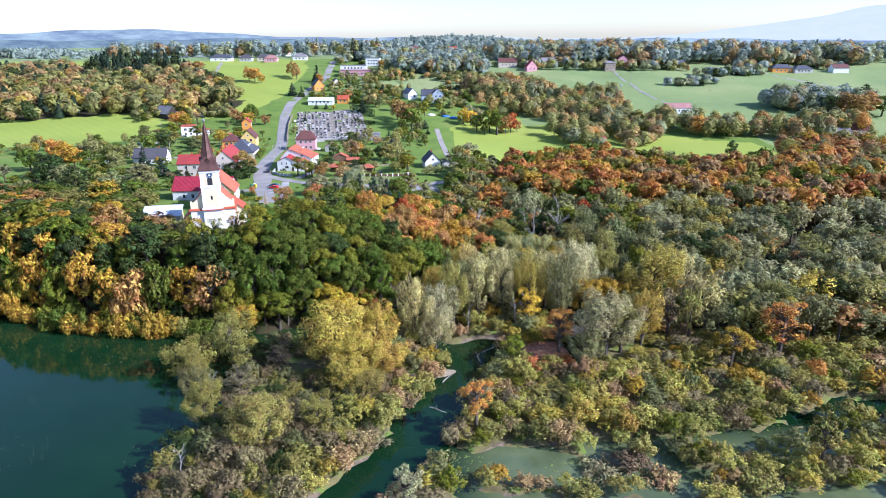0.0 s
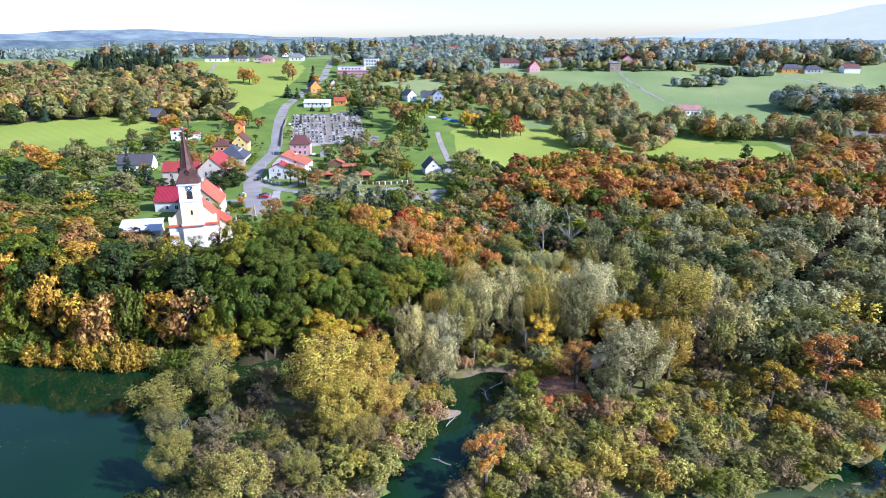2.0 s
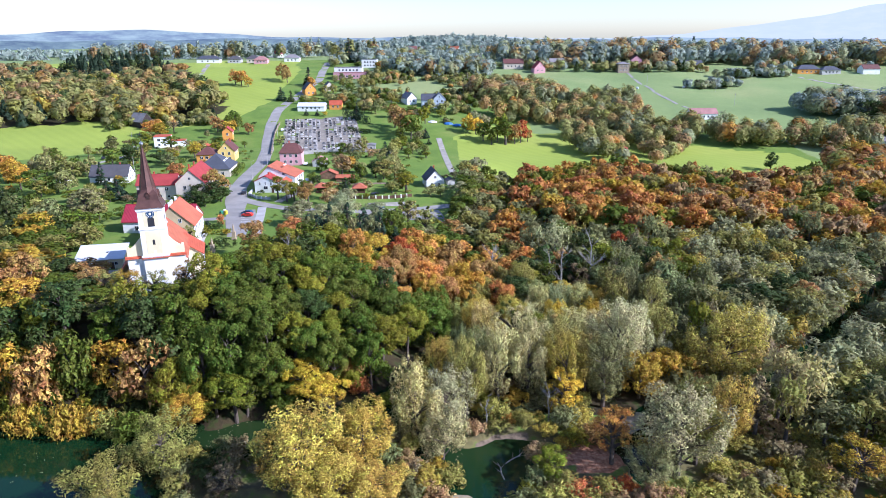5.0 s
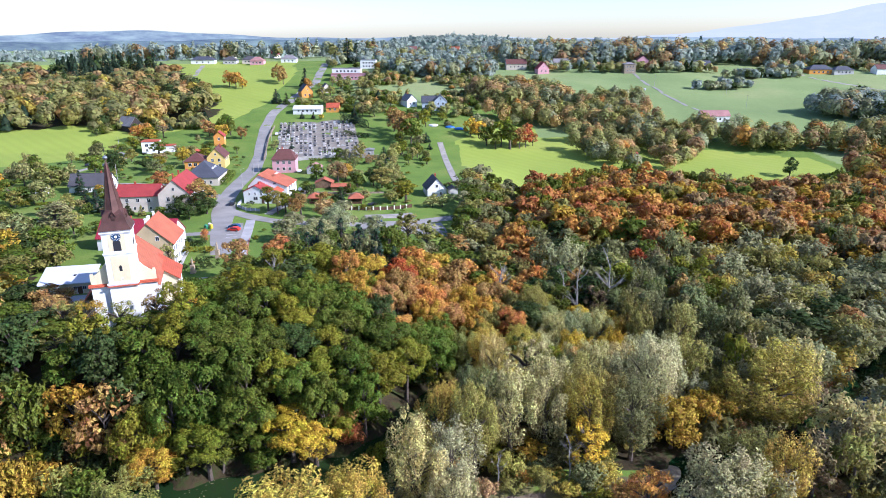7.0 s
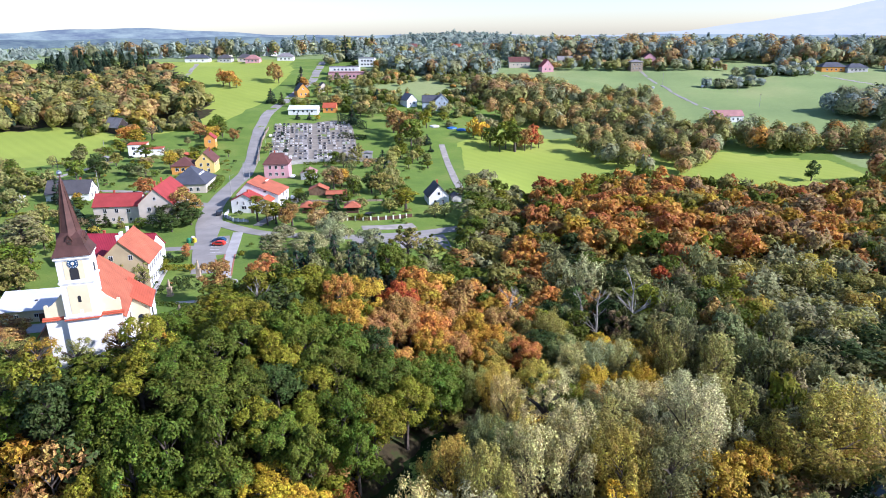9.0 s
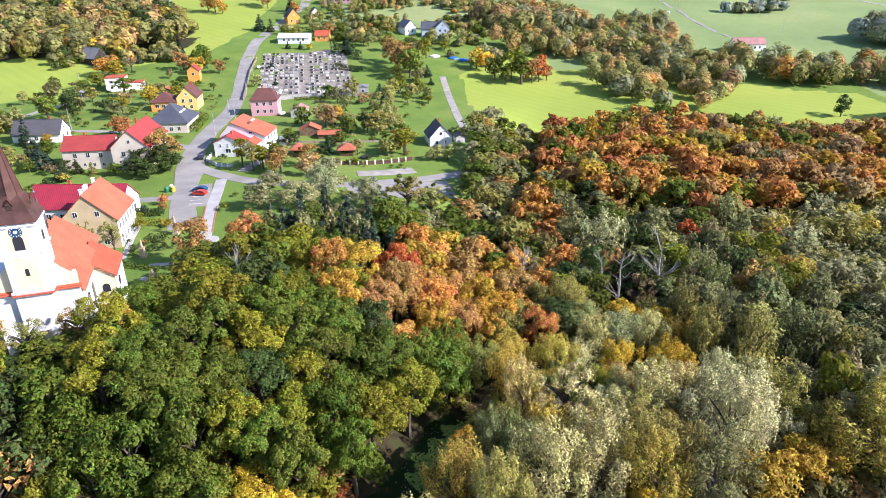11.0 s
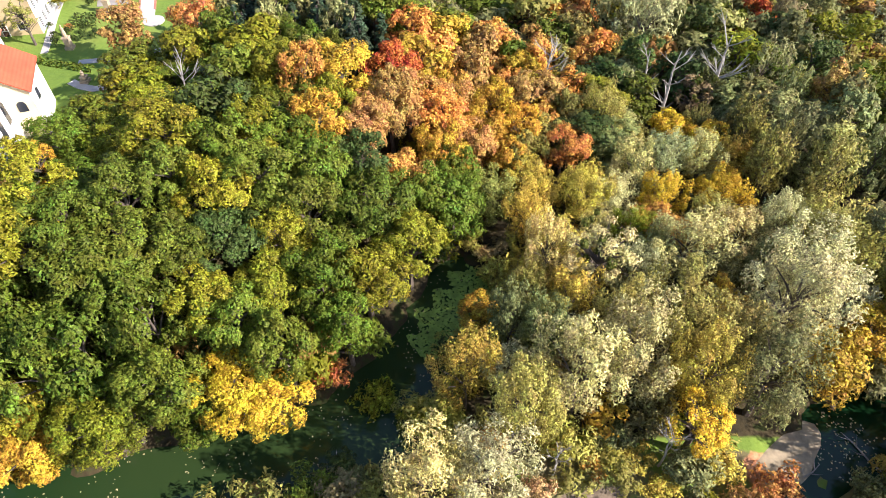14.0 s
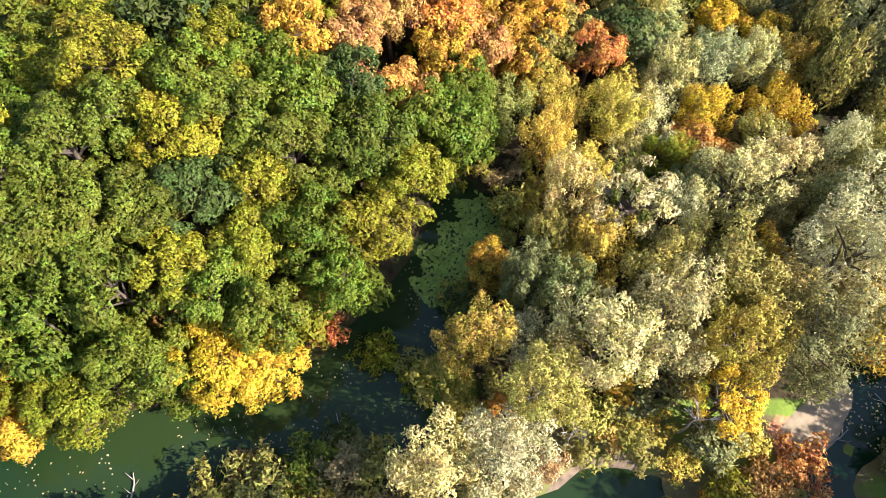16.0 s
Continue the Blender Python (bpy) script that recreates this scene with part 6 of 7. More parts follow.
for (x, y), d in zip(cand.tolist(), inner.tolist()):
    gap = .5
    if y < 166 and -42 < x < -12 or 22 < x < 50 and y < 168.5:
        continue
    if min(float(off_line(x, y, pts)) - .8 * half for pts, half in (CREEKS[0], CREEKS[1], CREEKS[3])) < (1.2 if d > -3 else 6.0 if y > 180 and x < 14 else .2 if x > 50 else 2.8):
        continue
    if d > -3:
        table = HILL_LAKE if x < -62 and y < 192 or x < -100 else HILL_BACK if (x > -26 and 203 < y < 238) or (-75 < x < -48 and y > 226) else HILL
        h, r = fill.uniform(13, 18), fill.uniform(4.0, 5.6)
        if x > -2 and y > 240:
            table, h, r = BEECH_RED, fill.uniform(13, 18), fill.uniform(4.2, 6.0)
        elif -66 < x < -46 and y > 190:
            h *= .72
        if -46 < x < -19 and 223 < y < 244:
            table, h, r = ((3, ("cone", FIR)), (.8, ("bushy", SAGE)), (.8, ("round", GREEN)), (.6, ("round", BROWN))), fill.uniform(11, 16), fill.uniform(2.8, 3.8)
        if y > 247 and not x > -2:
            table, h, r = THICKET, fill.uniform(4, 7.5), fill.uniform(2.6, 3.8)
        elif y > 244 and x > -48:
            table, h = THICKET, h * .7
        if -96 < x < -58 and y > 182 or x < -92 and y > 196:
            h, table = h * .62, ((1.5, ("thin", OLIVE)), (2.5, ("round", GREEN)), (1, ("round", BROWN)), (1.5, ("round", DEEP)), (.5, ("round", AMBER)))
        if d < 9 and x < -45:
            h = fill.uniform(15.5, 19)
    elif y > 292 - .25 * min(x, 120) + 8 * math.sin(x * .08):
        table, h, r = BEECH if x > 95 else BEECH_RED, fill.uniform(14, 20), fill.uniform(4.2, 6.0)
    elif x < 26 and y > 212:
        table, h, r = BEECH_RED if y > 236 else HILL_BACK if x < 16 else SWAMP, fill.uniform(12, 18), fill.uniform(3.6, 5.0)
    elif -2 < x < 42 and 196 < y < 224:
        table, h, r, gap = GOLDEN, fill.uniform(8, 14), fill.uniform(3.4, 4.8), .75
    elif x > 75:
        table, h, r = EAST, fill.uniform(9, 15), fill.uniform(4.2, 6.2)
    elif y > 210:
        table, h, r, gap = SWAMP, fill.uniform(11, 19), fill.uniform(3.2, 4.6), .62
    else:
        table, h, r, gap = WILLOWS, fill.uniform(8, 19), fill.uniform(3.2, 5.4), .8
    bank = float(np.interp(x, (44, 58, 72, 86, 108, 150), (167, 168, 176, 189, 209, 250))) - y
    if x > 76 and 0 < bank < 12:
        h, r = fill.uniform(3.5, 6), fill.uniform(2.4, 3.4)
    if not clear_of(x, y, r * gap):
        continue
    shape, col = weighted(fill, table)
    if shape == "round" and -3 < d < 13 and x < -36:
        shape = "bushy"
    near = y < 250 and x < 62 and (x > -105 or y < 190) and not (y > 235 and x > 30)
    if near:
        sink = 2.5 if -3 < d < 10 else 0.0
        plant(shape, x, y, h + sink, r, col, level_at(x, y), "on the church hill" if d > -3 else "in the lowland wood", land(x, y) - sink)
    else:
        back_wood.tree("willow" if shape == "thin" else shape, x, y, h, r, col, 600 if y < 262 and x < 125 else 380 if x < 150 else 260)
        TREES.append((x, y, r))
back_wood.done("lowland_wood", "rust-brown beeches and grey-green willows in the valley wood")

# undergrowth at the hill's foot
cand = np.random.default_rng(9).uniform((-150, 158), (12, 240), (4200, 2))
low = hill_inside(cand[:, 0], cand[:, 1])
cand = cand[(low > -4) & (low < 11) & (height(cand[:, 0], cand[:, 1]) > .05)]
under, taken = Stand(33), 0
for x, y in cand.tolist():
    if taken < 150 and clear_of(x, y, .4) and float(off_line(x, y, CREEKS[0][0])) > 5.8:
        under.tree("shrub", x, y, fill.uniform(2.5, 5.5), fill.uniform(1.8, 3.0), weighted(fill, ((4, GREEN), (2, LIME), (2, DEEP), (1, BROWN))), 380)
        TREES.append((x, y, 2.2))
        taken += 1
under.done("undergrowth", "green bushes along the foot of the hill")

# trees that hang over the lake shore
for k in range(46):
    x = -150 + k * 2.9 + fill.uniform(-1, 1)
    y = float(lake_shore(x)) + fill.uniform(-.5, 2.5)
    if x > -32 or not clear_of(x, y, 1.2):
        continue
    plant("shrub", x, y, fill.uniform(6, 9), fill.uniform(2.8, 4.0), weighted(fill, ((1.5, LIME), (3, GREEN), (1.5, DEEP), (4, AMBER), (1, OLIVE))), 0, "overhanging the lake shore")

# marsh scrub
SCRUB = ((9, STRAW), (7, OLIVE), (1.5, PLUM), (2.5, GREY), (3, TAN), (2.5, LIME), (1.2, AMBER), (2, SAGE), (4.5, GOLD), (.5, ORANGE))
cand = np.random.default_rng(6).uniform((-58, 82), (150, 205), (9000, 2))
cand = cand[(height(cand[:, 0], cand[:, 1]) > .02) & (hill_inside(cand[:, 0], cand[:, 1]) < -2)]
SPIT = ((2, GREY), (4, PLUM), (3, OLIVE), (3, SAGE), (2.5, DEEP), (.6, GOLD), (1, STRAW))
scrub, singles = Stand(32), 0
for x, y in cand.tolist():
    if y > 172 and fill.random() < .6:
        continue
    if (x + 36) ** 2 + ((y - 142) * 1.4) ** 2 < 60:
        continue
    if ((x - 27) / 8) ** 2 + ((y - 149.5) / 8) ** 2 < 1 or 26 < x < 50 and 156 < y < 172 and fill.random() < .75:
        continue
    r = fill.uniform(1.6, 3.5)
    if not clear_of(x, y, r * .62, .32):
        continue
    if x < 62 and singles < 120 and y > 104 and x > -14:
        plant("shrub", x, y, r * fill.uniform(.95, 1.7), r, weighted(fill, SPIT if x < -12 else SCRUB), 0, "in the marsh")
        singles += 1
    else:
        scrub.tree("shrub", x, y, r * fill.uniform(.95, 1.7), r, weighted(fill, SPIT if x < -12 else SCRUB), 560 if (y > 143 or x < -14) and -60 < x < 50 else 190 if x > 95 else 500 if y < 150 else 200)
        TREES.append((x, y, r))
for k in range(64):
    # bushes along both banks of the east creek
    x, side = 48 + 1.3 * k, 1 if k % 3 else -1
    y = float(np.interp(x, (44, 58, 72, 86, 108, 150), (167, 168, 177, 189, 209, 250))) + side * fill.uniform(6.0, 9.0)
    r = fill.uniform(2.2, 3.6)
    scrub.tree("shrub", x, y, r * (1.9 if side > 0 else 1.1), r, weighted(fill, ((3, OLIVE), (3, SAGE), (2, GREY), (1, GOLD), (1, BROWN))), 360)
    TREES.append((x, y, r))
scrub.done("marsh_scrub", "olive and brown willow scrub over the marsh")

# ---- on and beside the water ----
def floating(name, label, n, inside, box, size, material, seed):
    rng = np.random.default_rng(seed)
    P = rng.uniform((box[0], box[2]), (box[1], box[3]), (n, 2))
    P = P[inside(P[:, 0], P[:, 1]) & (height(P[:, 0], P[:, 1]) < -.05)]
    N = np.tile((0.0, 0.0, 1.0), (len(P), 1)) + rng.normal(size=(len(P), 3)) * .05
    V, F = leaf_cards(rng, np.column_stack((P, np.full(len(P), .025))), N, size)
    me = bpy.data.meshes.new(name)
    me.from_pydata(V.tolist(), [], F.tolist())
    me.materials.append(material)
    return tagged(new(name, me), label, "leaves", kind="stuff")


PALE_LEAF = plain("fallen_leaf", (.5, .42, .22), .7, scale=2, amount=.4)
ALGAE = plain("algae", (.25, .36, .055), .7, scale=.8, amount=.5)
floating("floating_leaves", "pale fallen leaves drifting on the creek", 2600, lambda x, y: np.sin(x * .5) + np.sin(y * .43 + x * .2) > -.2, (-62, 2, 152, 196), .16, PALE_LEAF, 1)
floating("pond_leaves", "pale fallen leaves drifting on the pond", 3600, lambda x, y: np.sin(x * .6) + np.sin(y * .5) > -.3, (28, 72, 152, 182), .2, PALE_LEAF, 2)
floating("lake_leaves", "scattered leaves drifting on the lake", 900, lambda x, y: np.sin(x * .2) + np.sin(y * .3) > .6, (-120, -50, 95, 160), .16, PALE_LEAF, 3)
floating("algae", "bright green algae mat on the creek's end", 8200, lambda x, y: off_line(x, y, ((-5, 185), (0, 192), (5, 198))) < 5.4 + np.sin(x * 1.1 + y), (-12, 12, 180, 203), .42, ALGAE, 4)
floating("pool_algae", "green algae mats on the marsh pools", 5200, lambda x, y: np.sin(x * .31) + np.sin(y * .37 + 1) > .5, (0, 110, 84, 130), .22, ALGAE, 5)


def log(x, y, turn, l, r, label, pitch=3):
    e = thing("fallen_branch", label, "branch", pose(x, y, max(land(x, y), 0) + r * .6, 0, -pitch, turn), "fallen branches")
    bm = bmesh.new()
    bm_tube(bm, [(-l / 2, 0, 0), (-l * .2, .1, .02), (l * .2, -.12, .05), (l / 2, .1, .1)], [r, r * .9, r * .7, r * .3], 6)
    part("stem", bm, "dead", e)
    for k in range(3):
        bm = bmesh.new()
        x0 = l * (-.1 + .2 * k)
        bm_tube(bm, [(x0, 0, 0), (x0 + l * .12, (-1) ** k * l * .13, .25), (x0 + l * .2, (-1) ** k * l * .2, .5)], [r * .45, r * .3, r * .1], 4)
        part("side_branch", bm, "dead", e)


for x, y, a, l in ((-3, 140, 20, 6), (-5, 138, -15, 5), (-6, 141, 50, 4), (1, 139, 60, 4.5), (9, 150, 100, 5), (4, 118, 30, 4), (-50, 108, 70, 6), (-55, 112, 40, 5), (-1, 125, 150, 4), (12, 154, 40, 5), (-20, 164, 60, 5), (38, 163, 30, 5), (46, 166, 120, 6), (-50, 99, 20, 6), (-42, 158, 95, 4)):
    log(x, y, a, l, .14, "bleached fallen branch lying at the water's edge")
def mud_bank(x, y, turn, sx, sy, label):
    bm = bmesh.new()
    for k in range(5):
        a = k * 2.4
        bm_lathe(bm, [(3.4 - .4 * k, -.3), (3.0 - .4 * k, .05 + .03 * k), (1.6 - .2 * k, .2 + .03 * k), (.3, .24 + .03 * k)], 13)
        bmesh.ops.translate(bm, verts=list(bm.verts)[-52:], vec=(1.6 * math.cos(a), 1.6 * math.sin(a), 0))
    return tagged(part("mud_bank", bm, SAND_MUD, at=pose(x, y, .02, 0, 0, turn) @ Matrix.Diagonal((sx, sy, 1, 1))), label, "mud", kind="structure")


SAND_MUD = plain("sand_mud", (.33, .27, .18), .9, scale=1, amount=.35)
mud_bank(36, 165, 40, 1.6, .8, "pale bare mud bank by the pond")
mud_bank(29, 157, 80, 1.0, .5, "pale mud strip among the shrubs")
mud_bank(8.5, 196, 20, .9, .6, "pale mud at the creek's green end")
bm = bmesh.new()
bm_lathe(bm, [(3.8, -.3), (3.4, .05), (2.2, .22), (.5, .3)], 14)
sandbar = tagged(part("mud_spit", bm, SAND_MUD, at=pose(-1.5, 141, -.05, 0, 0, 20) @ Matrix.Diagonal((1.5, .55, 1, 1))), "pale mud spit at the creek's bend", "mud", kind="structure")

# ---- village and field trees ----
GARDEN = ((5, ("bushy", MOSS)), (4, ("bushy", OLIVE)), (3, ("bushy", GREEN)), (2, ("tall", LIME)), (2, ("bushy", SAGE)), (.7, ("bushy", AMBER)), (.5, ("bushy", TAN)), (1, ("cone", FIR)), (1, ("thin", GREY)), (1, ("tall", GREEN)))
for args in (("bushy", -95, 309, 12, 5.2, BROWN), ("bushy", -93, 302, 8, 4.2, DEEP), ("bushy", -100, 296, 6, 3.6, DEEP), ("cone", -120, 299, 5, 1.8, DEEP), ("cone", -114, 297, 4.5, 1.6, OLIVE), ("cone", -155, 332, 11, 2.6, FIR), ("bushy", -147, 331, 5.5, 2.0, AMBER), ("tall", -124, 262, 16, 6.5, SAGE), ("bushy", -133, 252, 14, 6, SAGE), ("bushy", -118, 246, 12, 6, GREEN), ("bushy", -112, 238, 10, 5, OLIVE), ("bushy", -128, 240, 13, 6, AMBER), ("bushy", -175, 285, 14, 7, DEEP), ("bushy", -164, 276, 13, 6.5, SAGE), ("bushy", -186, 300, 13, 6.5, DEEP), ("bushy", -152, 262, 14, 7, DEEP), ("bushy", -185, 322, 12, 6, AMBER), ("bushy", -172, 312, 11, 5.5, GREEN), ("bushy", -197, 336, 13, 6, AMBER), ("bushy", -210, 350, 12, 6, ORANGE), ("bushy", -205, 318, 13, 6, GREEN), ("bushy", -91, 300, 7, 4.4, DEEP), ("bushy", -100, 303, 8, 4.2, DEEP), ("bushy", -95, 293, 5.5, 3.4, DEEP), ("bushy", -107, 297, 4.5, 2.8, GREEN), ("bushy", -125, 300, 4, 2.4, DEEP), ("shrub", -84.4, 259.6, 2.4, 1.5, DEEP), ("shrub", -74.6, 254.2, 1.9, 1.1, YELLOW), ("shrub", -79.4, 262, 2.2, 1.4, DEEP), ("shrub", -83.4, 262.4, 2.6, 1.0, FIR), ("shrub", -75.5, 242.6, 1.2, .9, RUST), ("shrub", -81.6, 270.4, 2.8, 1.4, RUST), ("shrub", -80.2, 266.6, 2.0, 1.0, RUST), ("thin", -80, 238, 9, 2.8, OLIVE), ("tall", -62, 302, 9, 2.4, LIME), ("tall", -56, 300, 9, 2.6, BROWN), ("bushy", -48, 306, 8, 3.4, BROWN), ("bushy", -64, 306, 7, 2.2, LIME), ("bushy", -20, 331, 8, 3.6, AMBER), ("bushy", -48, 362, 9, 4.6, AMBER), ("bushy", -34, 352, 10, 4.0, DEEP), ("bushy", -41, 348, 8, 3.8, GREEN), ("bushy", -127, 345, 9, 4, RUST), ("bushy", -121, 351, 6, 3, AMBER), ("bushy", -140, 372, 8, 4, SAGE), ("bushy", -138, 400, 10, 4.4, AMBER), ("bushy", -150, 385, 6, 4, DEEP), ("bushy", -163, 380, 10, 4.6, DEEP), ("bushy", -172, 396, 9, 4.6, DEEP), ("bushy", -140, 470, 10, 4.5, AMBER), ("bushy", -150, 476, 11, 4.5, BROWN), ("bushy", -128, 470, 8, 3.4, BROWN), ("bushy", -182, 462, 10, 5, AMBER), ("bushy", -190, 466, 10, 5.4, ORANGE), ("bushy", -185, 447, 8, 4, LIME), ("thin", -178, 474, 9, 4.4, GREY), ("bushy", -214, 506, 12, 5, YELLOW), ("bushy", -222, 478, 5, 2.4, DEEP), ("thin", -85, 237, 9, 2.6, OLIVE), ("cone", -92, 448, 4, 1.6, FIR), ("bushy", -29, 470, 19, 7.5, BROWN), ("bushy", -22, 460, 17, 6.5, GREEN), ("bushy", -34, 486, 15, 6, BROWN), ("bushy", -14, 498, 13, 4, LIME), ("bushy", -26, 438, 8, 3.6, LIME), ("bushy", 20, 478, 12, 4.6, YELLOW), ("bushy", 26, 486, 12, 4.6, SILVER), ("bushy", 33, 462, 18, 6, LIME), ("tall", 38, 458, 18, 5, GREEN), ("bushy", 44, 460, 14, 4.4, BROWN), ("bushy", 48, 463, 15, 4.4, RED), ("bushy", 29, 456, 11, 4, GREEN), ("bushy", 24, 463, 12, 4.6, GREEN), ("bushy", 53, 466, 9, 3.6, BROWN), ("bushy", 40, 468, 12, 4.6, OLIVE), ("bushy", 15, 482, 12, 4.4, YELLOW), ("bushy", 20, 490, 13, 4.6, SILVER), ("bushy", -175, 621, 14, 6, ORANGE), ("bushy", -182, 626, 13, 5.5, ORANGE), ("bushy", -168, 616, 9, 4, AMBER), ("bushy", -146, 650, 15, 6, BROWN), ("bushy", -140, 640, 13, 5, BROWN), ("cone", -118, 626, 16, 4.5, FIR), ("bushy", -114, 618, 9, 4, ORANGE), ("cone", -100, 760, 26, 6, FIR), ("cone", -92, 764, 20, 5, FIR), ("cone", -128, 566, 11, 4, FIR), ("cone", -120, 562, 9, 3, DEEP), ("cone", -62, 504, 13, 3.4, FIR), ("bushy", -78, 548, 9, 4, BROWN), ("cone", -100, 520, 5, 1.8, FIR), ("cone", -92, 519, 5, 1.8, FIR), ("bushy", -86, 517, 4, 2, YELLOW), ("bushy", 310, 500, 20, 12, BROWN), ("bushy", 325, 508, 19, 11, BROWN), ("bushy", 342, 512, 18, 10, GREEN), ("bushy", 300, 512, 17, 9, DEEP), ("bushy", 330, 520, 17, 9, BROWN), ("cone", -146, 318, 6, 2.2, FIR), ("bushy", -60, 312, 6, 2.6, GREEN), ("bushy", -45, 330, 5, 2.4, DEEP), ("bushy", -58, 330, 5, 2.4, DEEP), ("thin", 60, 372, 10, 4.0, SAGE), ("bushy", 66, 374, 9, 4.6, SAGE), ("bushy", 178, 398, 11, 4, DEEP)):
    shape, x, y, h, r, col = args
    plant(shape, x, y, h, r, col, 1 if y < 420 else 0, "near the village" if y < 560 else "on the slope")
HOMES = [tuple(o.location[:2]) for o in bpy.data.objects if o.get("group") == "village houses"]
garden_areas = ((-205, -165, 345, 362, 22), (-200, -130, 358, 470, 44), (-64, -16, 312, 398, 11), (-36, 0, 392, 470, 24), (-150, -100, 430, 480, 8), (-105, -72, 540, 640, 30), (-60, 5, 505, 560, 40), (-60, -20, 395, 425, 10), (-150, -126, 480, 500, 8), (-62, -40, 330, 360, 5), (-200, -118, 262, 322, 60), (-260, -195, 355, 392, 22))
for shape, x, y, h, r, col in (("tall", -69, 303.8, 11, 2.3, LIME), ("tall", -64.5, 300, 10, 2.0, OLIVE), ("tall", -58, 304, 10, 2.6, GREEN), ("bushy", -57, 296.5, 8, 2.8, BROWN), ("bushy", -47, 296, 8, 3.4, TAN), ("bushy", -38, 281, 11, 5.2, MIST), ("bushy", -55, 284, 6, 4.0, MIST), ("bushy", -24, 322, 6.5, 3.8, OLIVE), ("bushy", -7, 318, 6, 3.0, MOSS), ("bushy", -3, 319, 6, 2.8, MOSS), ("bushy", -50.6, 356, 11, 5.6, TAN), ("bushy", -30, 350, 10, 4.4, OLIVE), ("bushy", -25, 354, 11, 4.0, MOSS), ("cone", -44, 321, 5, 1.8, FIR), ("bushy", -43, 360, 7, 3.6, MOSS)):
    plant(shape, x, y, h, r, col, 1, "in a village garden")
BUSHES = ((4, GREEN), (3, DEEP), (3, MOSS), (2, LIME), (2, OLIVE), (1, PLUM), (.5, GOLD))
garden_bushes = Stand(35)
for x0, x1, y0, y1, n in garden_areas:
    made = 0
    for k in range(n * 12):
        x, y = fill.uniform(x0, x1), fill.uniform(y0, y1)
        r = fill.uniform(1.8, 4.4)
        if made >= n or not clear_of(x, y, r * .8) or any(abs(x - a) < 9.5 and abs(y - b) < 9.5 for a, b in HOMES):
            continue
        if min(float(off_line(x, y, ((-91, 322), (-97, 386), (-111, 450), (-120, 497), (-122, 556), (-113, 651)))), float(off_line(x, y, ((-124, 352), (-156, 353), (-186, 372), (-178, 424)))), float(off_line(x, y, ((4, 366), (0, 410), (-4.5, 464))))) < 4 + r:
            continue
        made += 1
        if fill.random() < .4:
            garden_bushes.tree("shrub", x, y, r * 1.0, r * .7, weighted(fill, BUSHES), 170)
            TREES.append((x, y, r * .7))
        else:
            shape, col = weighted(fill, GARDEN)
            plant(shape, x, y, r * fill.uniform(1.9, 2.7), r, col, 1 if y < 345 else 0, "in a village garden")

for x0, x1, y0, y1, n in ((-66, -14, 308, 350, 60), (-64, -20, 350, 404, 50), (-140, -98, 322, 350, 30), (-140, -104, 362, 420, 40), (-98, -84, 330, 400, 18), (-84, -62, 300, 345, 14), (-64, -55, 262, 298, 6), (-200, -130, 320, 440, 60), (-50, -4, 262, 286, 60), (-10, 14, 320, 366, 25)):
    for k in range(n):
        x, y, r = fill.uniform(x0, x1), fill.uniform(y0, y1), fill.uniform(.5, 1.5)
        if min(float(off_line(x, y, ((-72, 256), (-79, 278), (-85, 300), (-91, 322), (-97, 386), (-111, 450)))), float(off_line(x, y, ((-84, 304), (-62, 289), (-30, 291), (2, 304), (30, 318))))) < 5 + r or any(abs(x - a) < 7 and abs(y - b) < 7 for a, b in HOMES):
            continue
        garden_bushes.tree("shrub", x, y, r * fill.uniform(1.0, 1.7), r, weighted(fill, BUSHES), 110)
# clipped bushes in the church garden
for x, y, r in ((-80, 250.2, 1.6), (-82, 253.6, 1.5), (-79.4, 252.6, 1.3), (-83, 257.6, 1.4), (-73.6, 254, 1.1), (-74.6, 251.4, .7), (-74.8, 241, .9), (-72.2, 241.8, .8), (-70, 241.2, .7), (-76.6, 239.4, .9), (-75.4, 237, .9), (-73.2, 238.6, .8), (-71.4, 239.2, .9), (-69.2, 239.6, .9), (-67.3, 240.6, .9), (-79.4, 243.4, .7), (-72, 243, .5), (-69, 246, .6)):
    garden_bushes.tree("shrub", x, y, r * 1.7, r, LIME if r > .95 else DEEP, 150)
garden_bushes.done("garden_bushes", "green bushes and clipped shrubs in the gardens")


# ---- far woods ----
def stand(name, label, seed, n, inside, table, hs=(13, 19), rs=(4, 6), cards=100, box=(-900, 900, 300, 1700)):
    s = Stand(seed)
    rng = random.Random(seed)
    got = tries = 0
    while got < n and tries < 60000:
        tries += 1
        x, y = rng.uniform(box[0], box[1]), rng.uniform(box[2], box[3])
        if not inside(x, y):
            continue
        shape, col = weighted(rng, table)
        s.add(x, y, rng.uniform(*hs), rng.uniform(*rs), col, "cone" if shape == "cone" else "round", cards)
        got += 1
    return s.done(name, label)


